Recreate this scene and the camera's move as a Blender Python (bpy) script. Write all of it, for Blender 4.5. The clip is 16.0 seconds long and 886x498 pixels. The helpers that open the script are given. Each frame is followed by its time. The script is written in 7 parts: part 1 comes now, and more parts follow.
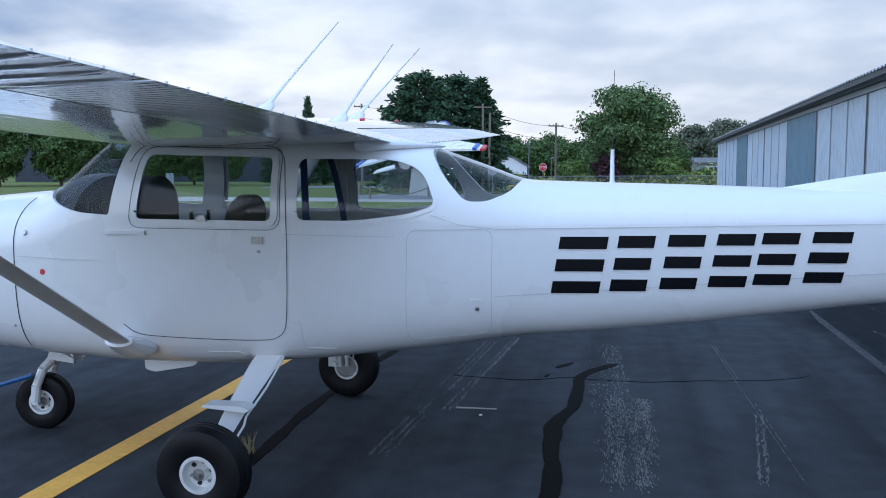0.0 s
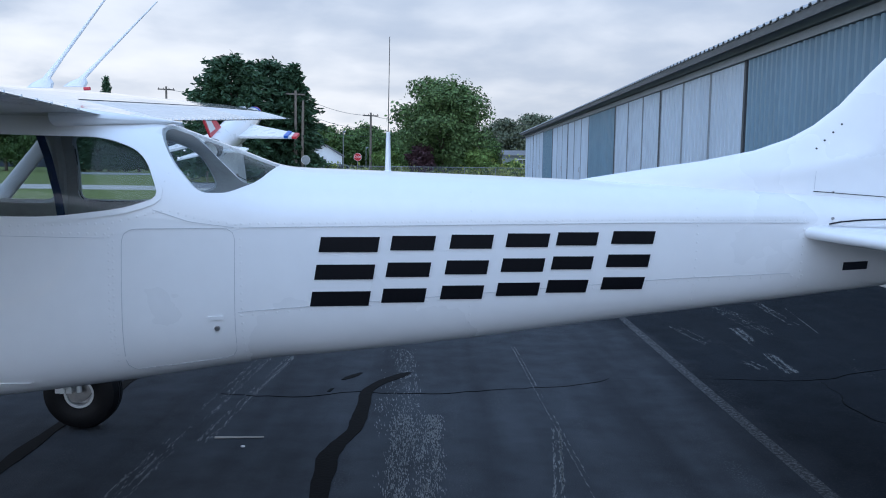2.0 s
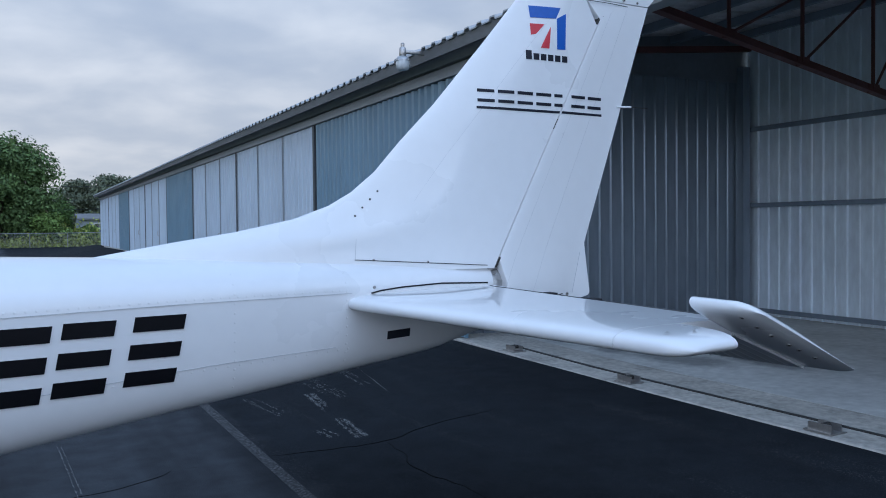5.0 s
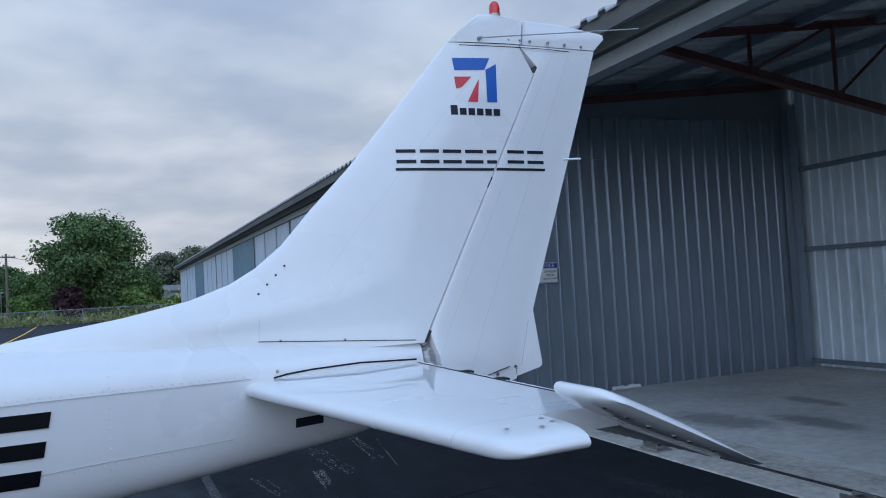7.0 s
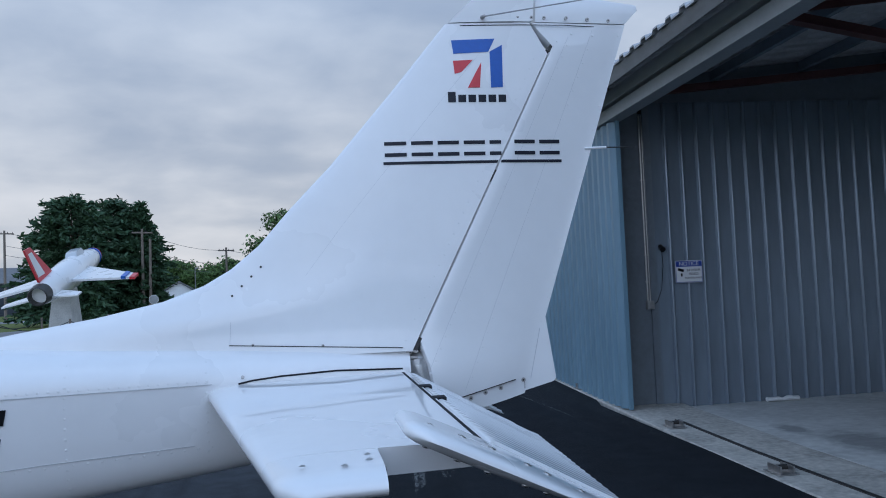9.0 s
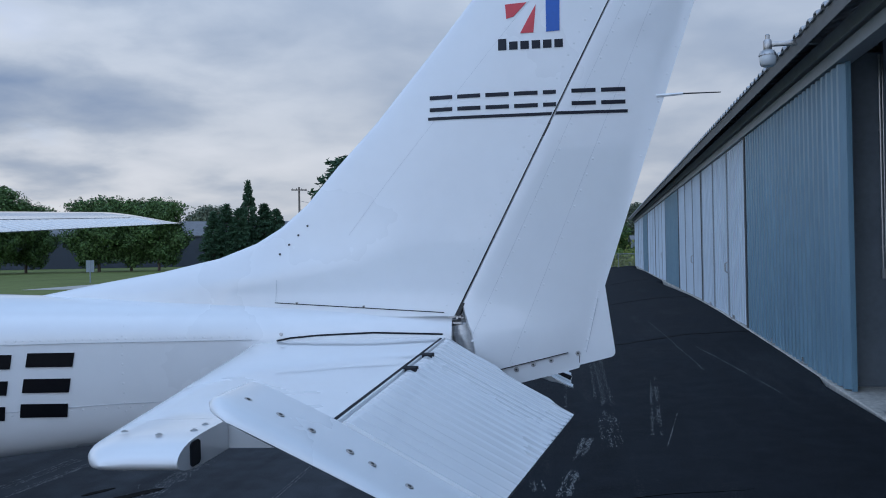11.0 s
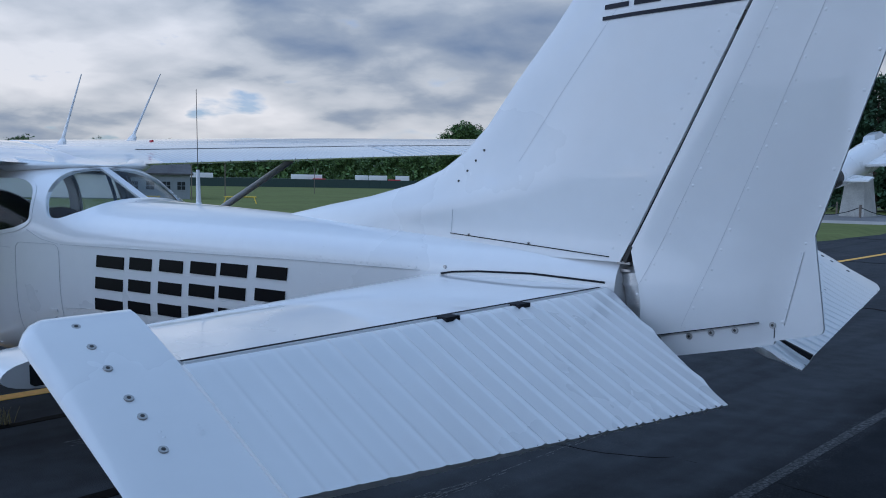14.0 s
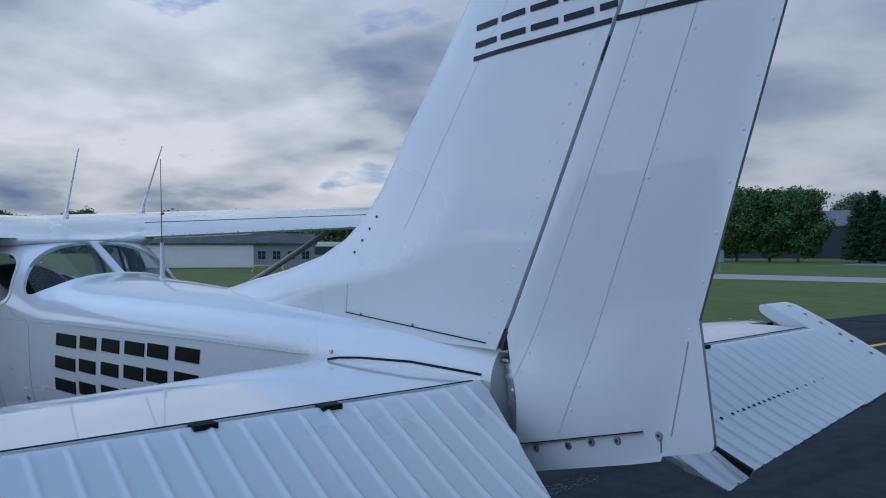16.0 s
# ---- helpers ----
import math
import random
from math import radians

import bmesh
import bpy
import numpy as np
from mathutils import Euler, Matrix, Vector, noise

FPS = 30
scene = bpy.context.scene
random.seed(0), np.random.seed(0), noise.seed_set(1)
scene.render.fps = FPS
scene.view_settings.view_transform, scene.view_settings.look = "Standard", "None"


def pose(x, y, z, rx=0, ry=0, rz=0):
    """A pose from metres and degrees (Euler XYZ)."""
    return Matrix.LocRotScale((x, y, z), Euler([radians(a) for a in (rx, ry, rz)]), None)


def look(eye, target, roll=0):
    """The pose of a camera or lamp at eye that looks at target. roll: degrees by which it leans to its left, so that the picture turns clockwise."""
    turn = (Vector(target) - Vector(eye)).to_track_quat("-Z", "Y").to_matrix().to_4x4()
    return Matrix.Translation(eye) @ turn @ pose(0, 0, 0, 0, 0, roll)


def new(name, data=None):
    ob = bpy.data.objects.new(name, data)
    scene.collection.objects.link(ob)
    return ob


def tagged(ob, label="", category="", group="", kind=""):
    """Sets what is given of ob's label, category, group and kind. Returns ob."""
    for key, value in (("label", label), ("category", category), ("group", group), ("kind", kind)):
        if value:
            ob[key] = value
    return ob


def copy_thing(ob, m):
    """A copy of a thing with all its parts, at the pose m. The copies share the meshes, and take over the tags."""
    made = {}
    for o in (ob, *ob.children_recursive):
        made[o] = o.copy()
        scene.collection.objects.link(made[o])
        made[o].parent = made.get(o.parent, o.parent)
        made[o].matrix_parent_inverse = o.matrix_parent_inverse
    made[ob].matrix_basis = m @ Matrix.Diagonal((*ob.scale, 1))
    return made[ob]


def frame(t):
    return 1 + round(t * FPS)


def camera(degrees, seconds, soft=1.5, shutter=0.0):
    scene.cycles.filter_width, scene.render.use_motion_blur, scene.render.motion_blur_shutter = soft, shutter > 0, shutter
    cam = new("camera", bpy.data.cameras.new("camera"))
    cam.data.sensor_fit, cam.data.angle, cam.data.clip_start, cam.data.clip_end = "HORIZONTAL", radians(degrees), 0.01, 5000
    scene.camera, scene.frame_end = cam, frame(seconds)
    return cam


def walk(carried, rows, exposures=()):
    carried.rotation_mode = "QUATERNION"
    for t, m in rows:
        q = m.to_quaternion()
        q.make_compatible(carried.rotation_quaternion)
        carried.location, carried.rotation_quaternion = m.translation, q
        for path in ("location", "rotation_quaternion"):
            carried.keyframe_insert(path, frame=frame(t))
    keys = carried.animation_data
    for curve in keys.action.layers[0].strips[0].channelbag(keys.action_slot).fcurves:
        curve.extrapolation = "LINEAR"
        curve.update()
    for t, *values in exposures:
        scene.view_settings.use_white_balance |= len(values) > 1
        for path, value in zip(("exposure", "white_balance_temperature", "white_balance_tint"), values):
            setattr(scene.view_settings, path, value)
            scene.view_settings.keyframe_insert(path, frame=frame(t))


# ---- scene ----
cam = camera(55.5, 16.0, soft=1.0)
METRES, EYE, TILT, LEAN, TURN = 5.9, 1.50, 0.0, 0.0, 0.0
ROWS = [
    (0.0, 0.0, 0.0, 0.0, -0.01, -4.87, 0.08),
    (0.5, 0.0172, 0.0343, -0.0008, -2.32, -5.1, -0.18),
    (1.0, 0.0338, 0.0611, -0.0014, -5.1, -5.23, -0.38),
    (1.5, 0.044, 0.0974, -0.0012, -8.36, -5.4, -0.57),
    (2.0, 0.0546, 0.1243, -0.002, -12.36, -5.48, -0.78),
    (2.5, 0.0732, 0.1477, -0.0024, -16.63, -5.51, -0.98),
    (3.0, 0.0898, 0.1591, -0.002, -21.61, -5.28, -1.14),
    (3.5, 0.0979, 0.1673, 0.0007, -27.0, -4.8, -1.0),
    (4.0, 0.1, 0.1704, 0.0011, -32.31, -4.02, -0.6),
    (4.5, 0.1034, 0.1718, 0.0033, -36.9, -2.85, 0.02),
    (5.0, 0.118, 0.1704, 0.0059, -39.75, -1.36, 0.71),
    (7.5, 0.2766, 0.1342, 0.013, -31.56, 3.4, 3.57),
    (8.0, 0.3124, 0.1273, 0.012, -28.65, 3.65, 3.4),
    (10.5, 0.4956, 0.121, 0.0126, -6.59, 1.34, 1.32),
    (11.0, 0.5305, 0.1235, 0.0119, -2.34, 0.57, 1.06),
    (11.5, 0.5667, 0.1243, 0.0117, 2.62, -0.19, 0.51),
    (12.0, 0.5996, 0.1427, 0.0088, 7.99, -1.0, -0.23),
    (12.5, 0.6293, 0.1633, 0.0113, 13.95, -1.92, -0.78),
    (13.0, 0.6666, 0.1788, 0.01, 20.12, -2.79, -1.0),
    (13.5, 0.6905, 0.2034, 0.0077, 26.26, -3.59, -1.04),
    (14.0, 0.7012, 0.2343, 0.0112, 31.5, -4.11, -0.86),
    (14.5, 0.7128, 0.2642, 0.0108, 35.76, -4.3, -0.71),
    (15.0, 0.7327, 0.2964, 0.0107, 38.31, -3.87, -0.44),
    (15.5, 0.7486, 0.3273, 0.0107, 39.43, -2.43, -0.15),
    (16.0, 0.7625, 0.3609, 0.0151, 40.0, 0.31, -0.0),
]
EXPOSE = [(0, 0.20, 4920, 10), (2, 0.12, 4950, 10), (3.5, -0.02, 4980, 10), (5, -0.08, 5010, 10), (7.5, -0.24, 5010, 10), (10.5, -0.38, 4930, 10), (12.5, -0.46, 4900, 10), (14.5, -0.68, 4790, 10), (16, -0.80, 4760, 10)]
walk(cam, [(t, pose(0, 0, EYE, TILT, LEAN, TURN) @ pose(METRES * x, METRES * y, METRES * z, 90 + pitch, roll, yaw)) for t, x, y, z, yaw, pitch, roll in ROWS], EXPOSE)

# ---- world and light ----
world = bpy.data.worlds.new("sky")
scene.world = world
world.use_nodes = True
SUN_EL, SUN_AZ = 24.0, 215.0
CLOUD_LIGHT, CLOUD_DARK = (1.16, 1.06, 0.94, 1), (0.23, 0.295, 0.41, 1)


CLOUD_SHIFT = (3.7, 1.9, 0.0)


def build_sky():
    nt = world.node_tree
    nt.nodes.clear()
    N = nt.nodes.new
    L = nt.links.new
    out, bg = N("ShaderNodeOutputWorld"), N("ShaderNodeBackground")
    sky = N("ShaderNodeTexSky")
    sky.sky_type, sky.sun_disc = "NISHITA", False
    sky.sun_elevation, sky.sun_rotation = radians(SUN_EL), radians(SUN_AZ)
    coord, sep = N("ShaderNodeTexCoord"), N("ShaderNodeSeparateXYZ")
    L(coord.outputs["Generated"], sep.inputs[0])
    # a flat cloud layer: direction divided by height above the horizon
    lift = N("ShaderNodeMath")
    lift.operation = "ADD"
    lift.inputs[1].default_value = 0.25
    up = N("ShaderNodeMath")
    up.operation = "MAXIMUM"
    up.inputs[1].default_value = 0.0
    L(sep.outputs[2], up.inputs[0])
    L(up.outputs[0], lift.inputs[0])
    flat = N("ShaderNodeVectorMath")
    flat.operation = "DIVIDE"
    comb = N("ShaderNodeCombineXYZ")
    for k in range(3):
        L(lift.outputs[0], comb.inputs[k])
    shift = N("ShaderNodeVectorMath")
    shift.operation = "ADD"
    shift.inputs[1].default_value = CLOUD_SHIFT
    L(coord.outputs["Generated"], flat.inputs[0])
    L(comb.outputs[0], flat.inputs[1])
    big, fine = N("ShaderNodeTexNoise"), N("ShaderNodeTexNoise")
    big.inputs["Scale"].default_value, big.inputs["Detail"].default_value, big.inputs["Roughness"].default_value = 1.0, 4.0, 0.5
    fine.inputs["Scale"].default_value, fine.inputs["Detail"].default_value, fine.inputs["Distortion"].default_value = 3.4, 7.0, 0.15
    L(flat.outputs[0], shift.inputs[0])
    L(shift.outputs[0], big.inputs["Vector"])
    L(shift.outputs[0], fine.inputs["Vector"])
    mixn = N("ShaderNodeMath")
    mixn.operation = "MULTIPLY_ADD"
    mixn.inputs[1].default_value = 0.52
    L(fine.outputs["Fac"], mixn.inputs[0])
    L(big.outputs["Fac"], mixn.inputs[2])
    # the deck breaks up towards the west and is closed and even towards the east
    even = N("ShaderNodeMapRange")
    even.inputs["From Min"].default_value, even.inputs["From Max"].default_value = -0.75, -0.10
    even.inputs["To Min"].default_value, even.inputs["To Max"].default_value = 1.15, 0.27
    L(sep.outputs[0], even.inputs["Value"])
    soft = N("ShaderNodeMath")
    soft.operation = "SUBTRACT"
    soft.inputs[1].default_value = 0.755
    L(mixn.outputs[0], soft.inputs[0])
    deck = N("ShaderNodeMapRange")
    deck.inputs["From Min"].default_value, deck.inputs["From Max"].default_value = -0.95, -0.40
    deck.inputs["To Min"].default_value, deck.inputs["To Max"].default_value = 0.765, 0.752
    L(sep.outputs[0], deck.inputs["Value"])
    scaled = N("ShaderNodeMath")
    scaled.operation = "MULTIPLY_ADD"
    L(deck.outputs[0], scaled.inputs[2])
    L(soft.outputs[0], scaled.inputs[0])
    L(even.outputs[0], scaled.inputs[1])
    shade = N("ShaderNodeValToRGB")
    shade.color_ramp.elements[0].position, shade.color_ramp.elements[0].color = 0.58, CLOUD_DARK
    shade.color_ramp.elements[1].position, shade.color_ramp.elements[1].color = 0.97, CLOUD_LIGHT
    for at_value, tone in ((0.72, (0.53, 0.545, 0.56, 1)), (0.78, (0.76, 0.735, 0.69, 1))):
        shade.color_ramp.elements.new(at_value).color = tone
    L(scaled.outputs[0], shade.inputs[0])
    # thin gaps of blue
    gap = N("ShaderNodeMapRange")
    gap.inputs["From Min"].default_value, gap.inputs["From Max"].default_value = 0.62, 0.70
    gap.inputs["To Max"].default_value = 0.8
    west, clear = N("ShaderNodeMapRange"), N("ShaderNodeMath")
    west.inputs["From Min"].default_value, west.inputs["From Max"].default_value = -0.35, -0.75
    clear.operation = "MULTIPLY"
    L(sep.outputs[0], west.inputs["Value"])
    L(west.outputs[0], clear.inputs[0])
    L(fine.outputs["Fac"], gap.inputs["Value"])
    L(gap.outputs[0], clear.inputs[1])
    blue = N("ShaderNodeMix")
    blue.data_type = "RGBA"
    scale_sky = N("ShaderNodeMix")
    scale_sky.data_type, scale_sky.blend_type = "RGBA", "MULTIPLY"
    scale_sky.inputs["Factor"].default_value = 1.0
    scale_sky.inputs["B"].default_value = (0.115, 0.13, 0.17, 1)
    L(sky.outputs[0], scale_sky.inputs["A"])
    L(clear.outputs[0], blue.inputs["Factor"])
    L(shade.outputs[0], blue.inputs["A"])
    L(scale_sky.outputs["Result"], blue.inputs["B"])
    # warmer low down, bluer overhead
    tint, warm = N("ShaderNodeValToRGB"), N("ShaderNodeMix")
    tint.color_ramp.elements[0].position, tint.color_ramp.elements[0].color = 0.0, (1.38, 1.20, 0.98, 1)
    tint.color_ramp.elements[1].position, tint.color_ramp.elements[1].color = 0.80, (0.84, 1.06, 1.34, 1)
    tint.color_ramp.elements.new(0.30).color = (1.12, 1.10, 1.07, 1)
    warm.data_type, warm.blend_type = "RGBA", "MULTIPLY"
    warm.inputs["Factor"].default_value = 1.0
    L(up.outputs[0], tint.inputs[0])
    L(blue.outputs["Result"], warm.inputs["A"])
    L(tint.outputs[0], warm.inputs["B"])
    L(warm.outputs["Result"], bg.inputs["Color"])
    bg.inputs["Strength"].default_value = 0.94
    L(bg.outputs[0], out.inputs[0])


build_sky()
sun = new("sun", bpy.data.lights.new("sun", "SUN"))
sun.data.energy, sun.data.angle, sun.data.color = 1.75, radians(120), (0.92, 0.975, 1.06)
sun.matrix_world = look((30 * math.sin(radians(SUN_AZ)), 30 * math.cos(radians(SUN_AZ)), 30 * math.tan(radians(SUN_EL))), (0, 0, 0))


# ---- materials ----
def mat(name, color, rough=0.5, metal=0.0, noise_scale=8.0, vary=0.12, bump=0.0, bump_scale=60.0, coat=0.0, stretch=(1, 1, 1), spec=0.5, rvary=0.0):
    """Painted or natural surface: base colour varied at two scales, with fine relief."""
    m = bpy.data.materials.new(name)
    m.use_nodes = True
    nt = m.node_tree
    b = nt.nodes["Principled BSDF"]
    N, L = nt.nodes.new, nt.links.new
    co, mp = N("ShaderNodeTexCoord"), N("ShaderNodeMapping")
    mp.inputs["Scale"].default_value = stretch
    L(co.outputs["Object"], mp.inputs[0])
    n1, n2 = N("ShaderNodeTexNoise"), N("ShaderNodeTexNoise")
    n1.inputs["Scale"].default_value, n1.inputs["Detail"].default_value = noise_scale, 5
    n2.inputs["Scale"].default_value, n2.inputs["Detail"].default_value = noise_scale * 9, 4
    L(mp.outputs[0], n1.inputs["Vector"])
    L(mp.outputs[0], n2.inputs["Vector"])
    add = N("ShaderNodeMath")
    add.operation = "ADD"
    L(n1.outputs["Fac"], add.inputs[0])
    L(n2.outputs["Fac"], add.inputs[1])
    rng = N("ShaderNodeMapRange")
    rng.inputs["From Min"].default_value, rng.inputs["From Max"].default_value = 0.65, 1.35
    rng.inputs["To Min"].default_value, rng.inputs["To Max"].default_value = 1 - vary, 1 + vary
    L(add.outputs[0], rng.inputs["Value"])
    mul = N("ShaderNodeVectorMath")
    mul.operation = "SCALE"
    mul.inputs[0].default_value = color[:3]
    L(rng.outputs[0], mul.inputs["Scale"])
    L(mul.outputs[0], b.inputs["Base Color"])
    b.inputs["Roughness"].default_value, b.inputs["Metallic"].default_value = rough, metal
    b.inputs["Coat Weight"].default_value = coat
    b.inputs["Specular IOR Level"].default_value = spec
    if rvary:
        rr = N("ShaderNodeMapRange")
        rr.inputs["From Min"].default_value, rr.inputs["From Max"].default_value = 0.3, 0.7
        rr.inputs["To Min"].default_value, rr.inputs["To Max"].default_value = rough - rvary, rough + rvary
        L(n1.outputs["Fac"], rr.inputs["Value"])
        L(rr.outputs[0], b.inputs["Roughness"])
    if bump:
        n3, bp = N("ShaderNodeTexNoise"), N("ShaderNodeBump")
        n3.inputs["Scale"].default_value, n3.inputs["Detail"].default_value = bump_scale, 4
        bp.inputs["Strength"].default_value, bp.inputs["Distance"].default_value = bump, 0.01
        L(mp.outputs[0], n3.inputs["Vector"])
        L(n3.outputs["Fac"], bp.inputs["Height"])
        L(bp.outputs[0], b.inputs["Normal"])
        if coat:
            L(bp.outputs[0], b.inputs["Coat Normal"])
    return m


def glass_mat(name, tint, rough=0.02):
    m = bpy.data.materials.new(name)
    m.use_nodes = True
    nt = m.node_tree
    nt.nodes.clear()
    N, L = nt.nodes.new, nt.links.new
    out, mix, tr, gl, lw = N("ShaderNodeOutputMaterial"), N("ShaderNodeMixShader"), N("ShaderNodeBsdfTransparent"), N("ShaderNodeBsdfGlossy"), N("ShaderNodeLayerWeight")
    power, scale = N("ShaderNodeMath"), N("ShaderNodeMath")
    power.operation, scale.operation = "POWER", "MULTIPLY_ADD"
    power.inputs[1].default_value = 5.0
    scale.inputs[1].default_value, scale.inputs[2].default_value = 0.30, 0.014
    lw.inputs["Blend"].default_value = 0.5
    L(lw.outputs["Facing"], power.inputs[0])
    L(power.outputs[0], scale.inputs[0])
    tr.inputs[0].default_value = tint
    gl.inputs["Roughness"].default_value = rough
    L(scale.outputs[0], mix.inputs[0])
    L(tr.outputs[0], mix.inputs[1])
    L(gl.outputs[0], mix.inputs[2])
    L(mix.outputs[0], out.inputs[0])
    return m


WHITE = mat("white_paint", (0.80, 0.80, 0.80), 0.28, noise_scale=1.6, vary=0.02, bump=0.05, bump_scale=4, coat=0.8, rvary=0.02)
WHITE_WING = mat("white_wing_paint", (0.78, 0.78, 0.78), 0.26, noise_scale=1.6, vary=0.02, bump=0.22, bump_scale=7, coat=1.0, stretch=(1.2, 0.3, 1))
SEAM_GREY = mat("grey_skin_lap", (0.52, 0.53, 0.55), 0.6, vary=0.15)
# near-black of seals and seams; also stands for the shade inside gaps and holes
SEAM = mat("dark_seal_and_gap_shade", (0.025, 0.026, 0.03), 0.85, vary=0.2, spec=0.15)
BLACK = mat("black_vinyl", (0.006, 0.006, 0.008), 0.35, vary=0.2, spec=0.15)
INK = mat("dark_grey_vinyl", (0.018, 0.020, 0.030), 0.4, vary=0.2, spec=0.2)
BLUE_DECAL = mat("blue_vinyl", (0.02, 0.10, 0.45), 0.35, vary=0.08)
RED_DECAL = mat("red_vinyl", (0.55, 0.035, 0.05), 0.35, vary=0.08)
RED_LENS = mat("red_lens", (0.65, 0.01, 0.012), 0.12, vary=0.1, coat=0.6)
GREY_STRUT = mat("strut_paint", (0.60, 0.59, 0.57), 0.35, vary=0.08, noise_scale=3)
CABIN_LINER = mat("grey_cabin_liner", (0.42, 0.42, 0.40), 0.8, vary=0.15)
PANEL_BLACK = mat("black_instrument_panel", (0.018, 0.018, 0.02), 0.55, vary=0.2)
SEAT_CLOTH = mat("dark_seat_cloth", (0.05, 0.05, 0.055), 0.9, vary=0.25, bump=0.2, bump_scale=90)
SEAT_TAN = mat("brown_seat_cloth", (0.16, 0.135, 0.11), 0.9, vary=0.2, bump=0.2, bump_scale=90)
STRAP_BLUE = mat("blue_webbing", (0.012, 0.03, 0.10), 0.85, vary=0.2)
GLASS = glass_mat("clear_acrylic", (0.92, 0.94, 0.95, 1))
RUBBER = mat("tyre_rubber", (0.006, 0.006, 0.007), 0.5, vary=0.3, noise_scale=12, bump=0.1, spec=0.25)
WHEEL_PAINT = mat("wheel_white_paint", (0.72, 0.72, 0.70), 0.4, vary=0.12, noise_scale=25)
STEEL = mat("worn_steel", (0.42, 0.41, 0.40), 0.38, metal=0.9, vary=0.2, noise_scale=30)
DARK_METAL = mat("dark_oily_metal", (0.06, 0.058, 0.055), 0.5, metal=0.5, vary=0.3)
TOW_BLUE = mat("blue_tow_bar_paint", (0.02, 0.09, 0.28), 0.4, vary=0.1)
CONCRETE = mat("hangar_concrete", (0.52, 0.52, 0.49), 0.75, noise_scale=1.3, vary=0.22, bump=0.12, bump_scale=40)
SHEET_GREY = mat("grey_sheet_metal", (0.245, 0.285, 0.335), 0.24, metal=0.35, noise_scale=1.2, vary=0.12, stretch=(1, 1, 0.25))
SHEET_LIGHT = mat("galvanised_sheet_metal", (0.74, 0.81, 0.87), 0.42, metal=0.25, noise_scale=1.5, vary=0.14, stretch=(1, 1, 0.3))
DOOR_WHITE = mat("white_hangar_door_paint", (0.53, 0.60, 0.675), 0.5, noise_scale=1.1, vary=0.10, stretch=(1, 1, 0.2))
DOOR_BLUE = mat("blue_hangar_door_paint", (0.17, 0.265, 0.335), 0.42, noise_scale=1.1, vary=0.12, stretch=(1, 1, 0.2))
TRIM_GREY = mat("grey_trim_paint", (0.30, 0.325, 0.345), 0.5, noise_scale=2, vary=0.1)
TRIM_DARK = mat("dark_door_gap_trim", (0.06, 0.065, 0.07), 0.6, vary=0.2)
ROOF_METAL = mat("weathered_roof_metal", (0.40, 0.41, 0.42), 0.55, metal=0.1, noise_scale=1.5, vary=0.25)
TRUSS_RED = mat("red_oxide_steel", (0.085, 0.030, 0.028), 0.6, vary=0.25, noise_scale=6)
BARK = mat("bark", (0.11, 0.085, 0.065), 0.9, noise_scale=6, vary=0.35, bump=0.4, bump_scale=25)
WOOD_POLE = mat("weathered_pole_wood", (0.20, 0.17, 0.14), 0.85, noise_scale=5, vary=0.25, stretch=(4, 4, 0.5))
YELLOW = mat("yellow_line_paint", (0.84, 0.46, 0.065), 0.7, noise_scale=3, vary=0.16, bump=0.15, bump_scale=120)
PATH_GREY = mat("pale_gravel_path", (0.42, 0.39, 0.35), 0.9, noise_scale=0.8, vary=0.18)
ROAD_GREY = mat("grey_road", (0.24, 0.24, 0.245), 0.85, noise_scale=0.5, vary=0.12)
TAR = mat("tar_crack_filler", (0.004, 0.004, 0.0045), 0.75, noise_scale=9, vary=0.3, bump=0.2, bump_scale=50, spec=0.05)
YELLOW_PAINT = mat("yellow_barrier_paint", (0.70, 0.50, 0.04), 0.5, vary=0.1)
WALL_DARK = mat("dark_blue_siding", (0.035, 0.043, 0.06), 0.6, noise_scale=0.6, vary=0.15)
WALL_WHITE = mat("white_siding", (0.86, 0.86, 0.85), 0.6, noise_scale=0.8, vary=0.06)
WALL_GREY = mat("grey_block_wall", (0.27, 0.30, 0.33), 0.7, noise_scale=0.8, vary=0.1)
ROOF_GREY = mat("grey_shingle_roof", (0.17, 0.17, 0.175), 0.8, noise_scale=1.0, vary=0.25)
WINDOW_DARK = mat("dark_window_pane", (0.03, 0.035, 0.04), 0.08, vary=0.2)
FENCE_STEEL = mat("galvanised_fence_steel", (0.30, 0.31, 0.32), 0.45, metal=0.6, vary=0.15)
SIGN_RED = mat("red_sign_face", (0.55, 0.02, 0.03), 0.4, vary=0.06)
SIGN_WHITE = mat("white_sign_face", (0.78, 0.78, 0.78), 0.4, vary=0.04)
SIGN_BLUE = mat("blue_sign_face", (0.02, 0.05, 0.32), 0.4, vary=0.06)
CAR_SILVER = mat("silver_car_paint", (0.45, 0.47, 0.50), 0.25, metal=0.5, vary=0.05, coat=0.5)


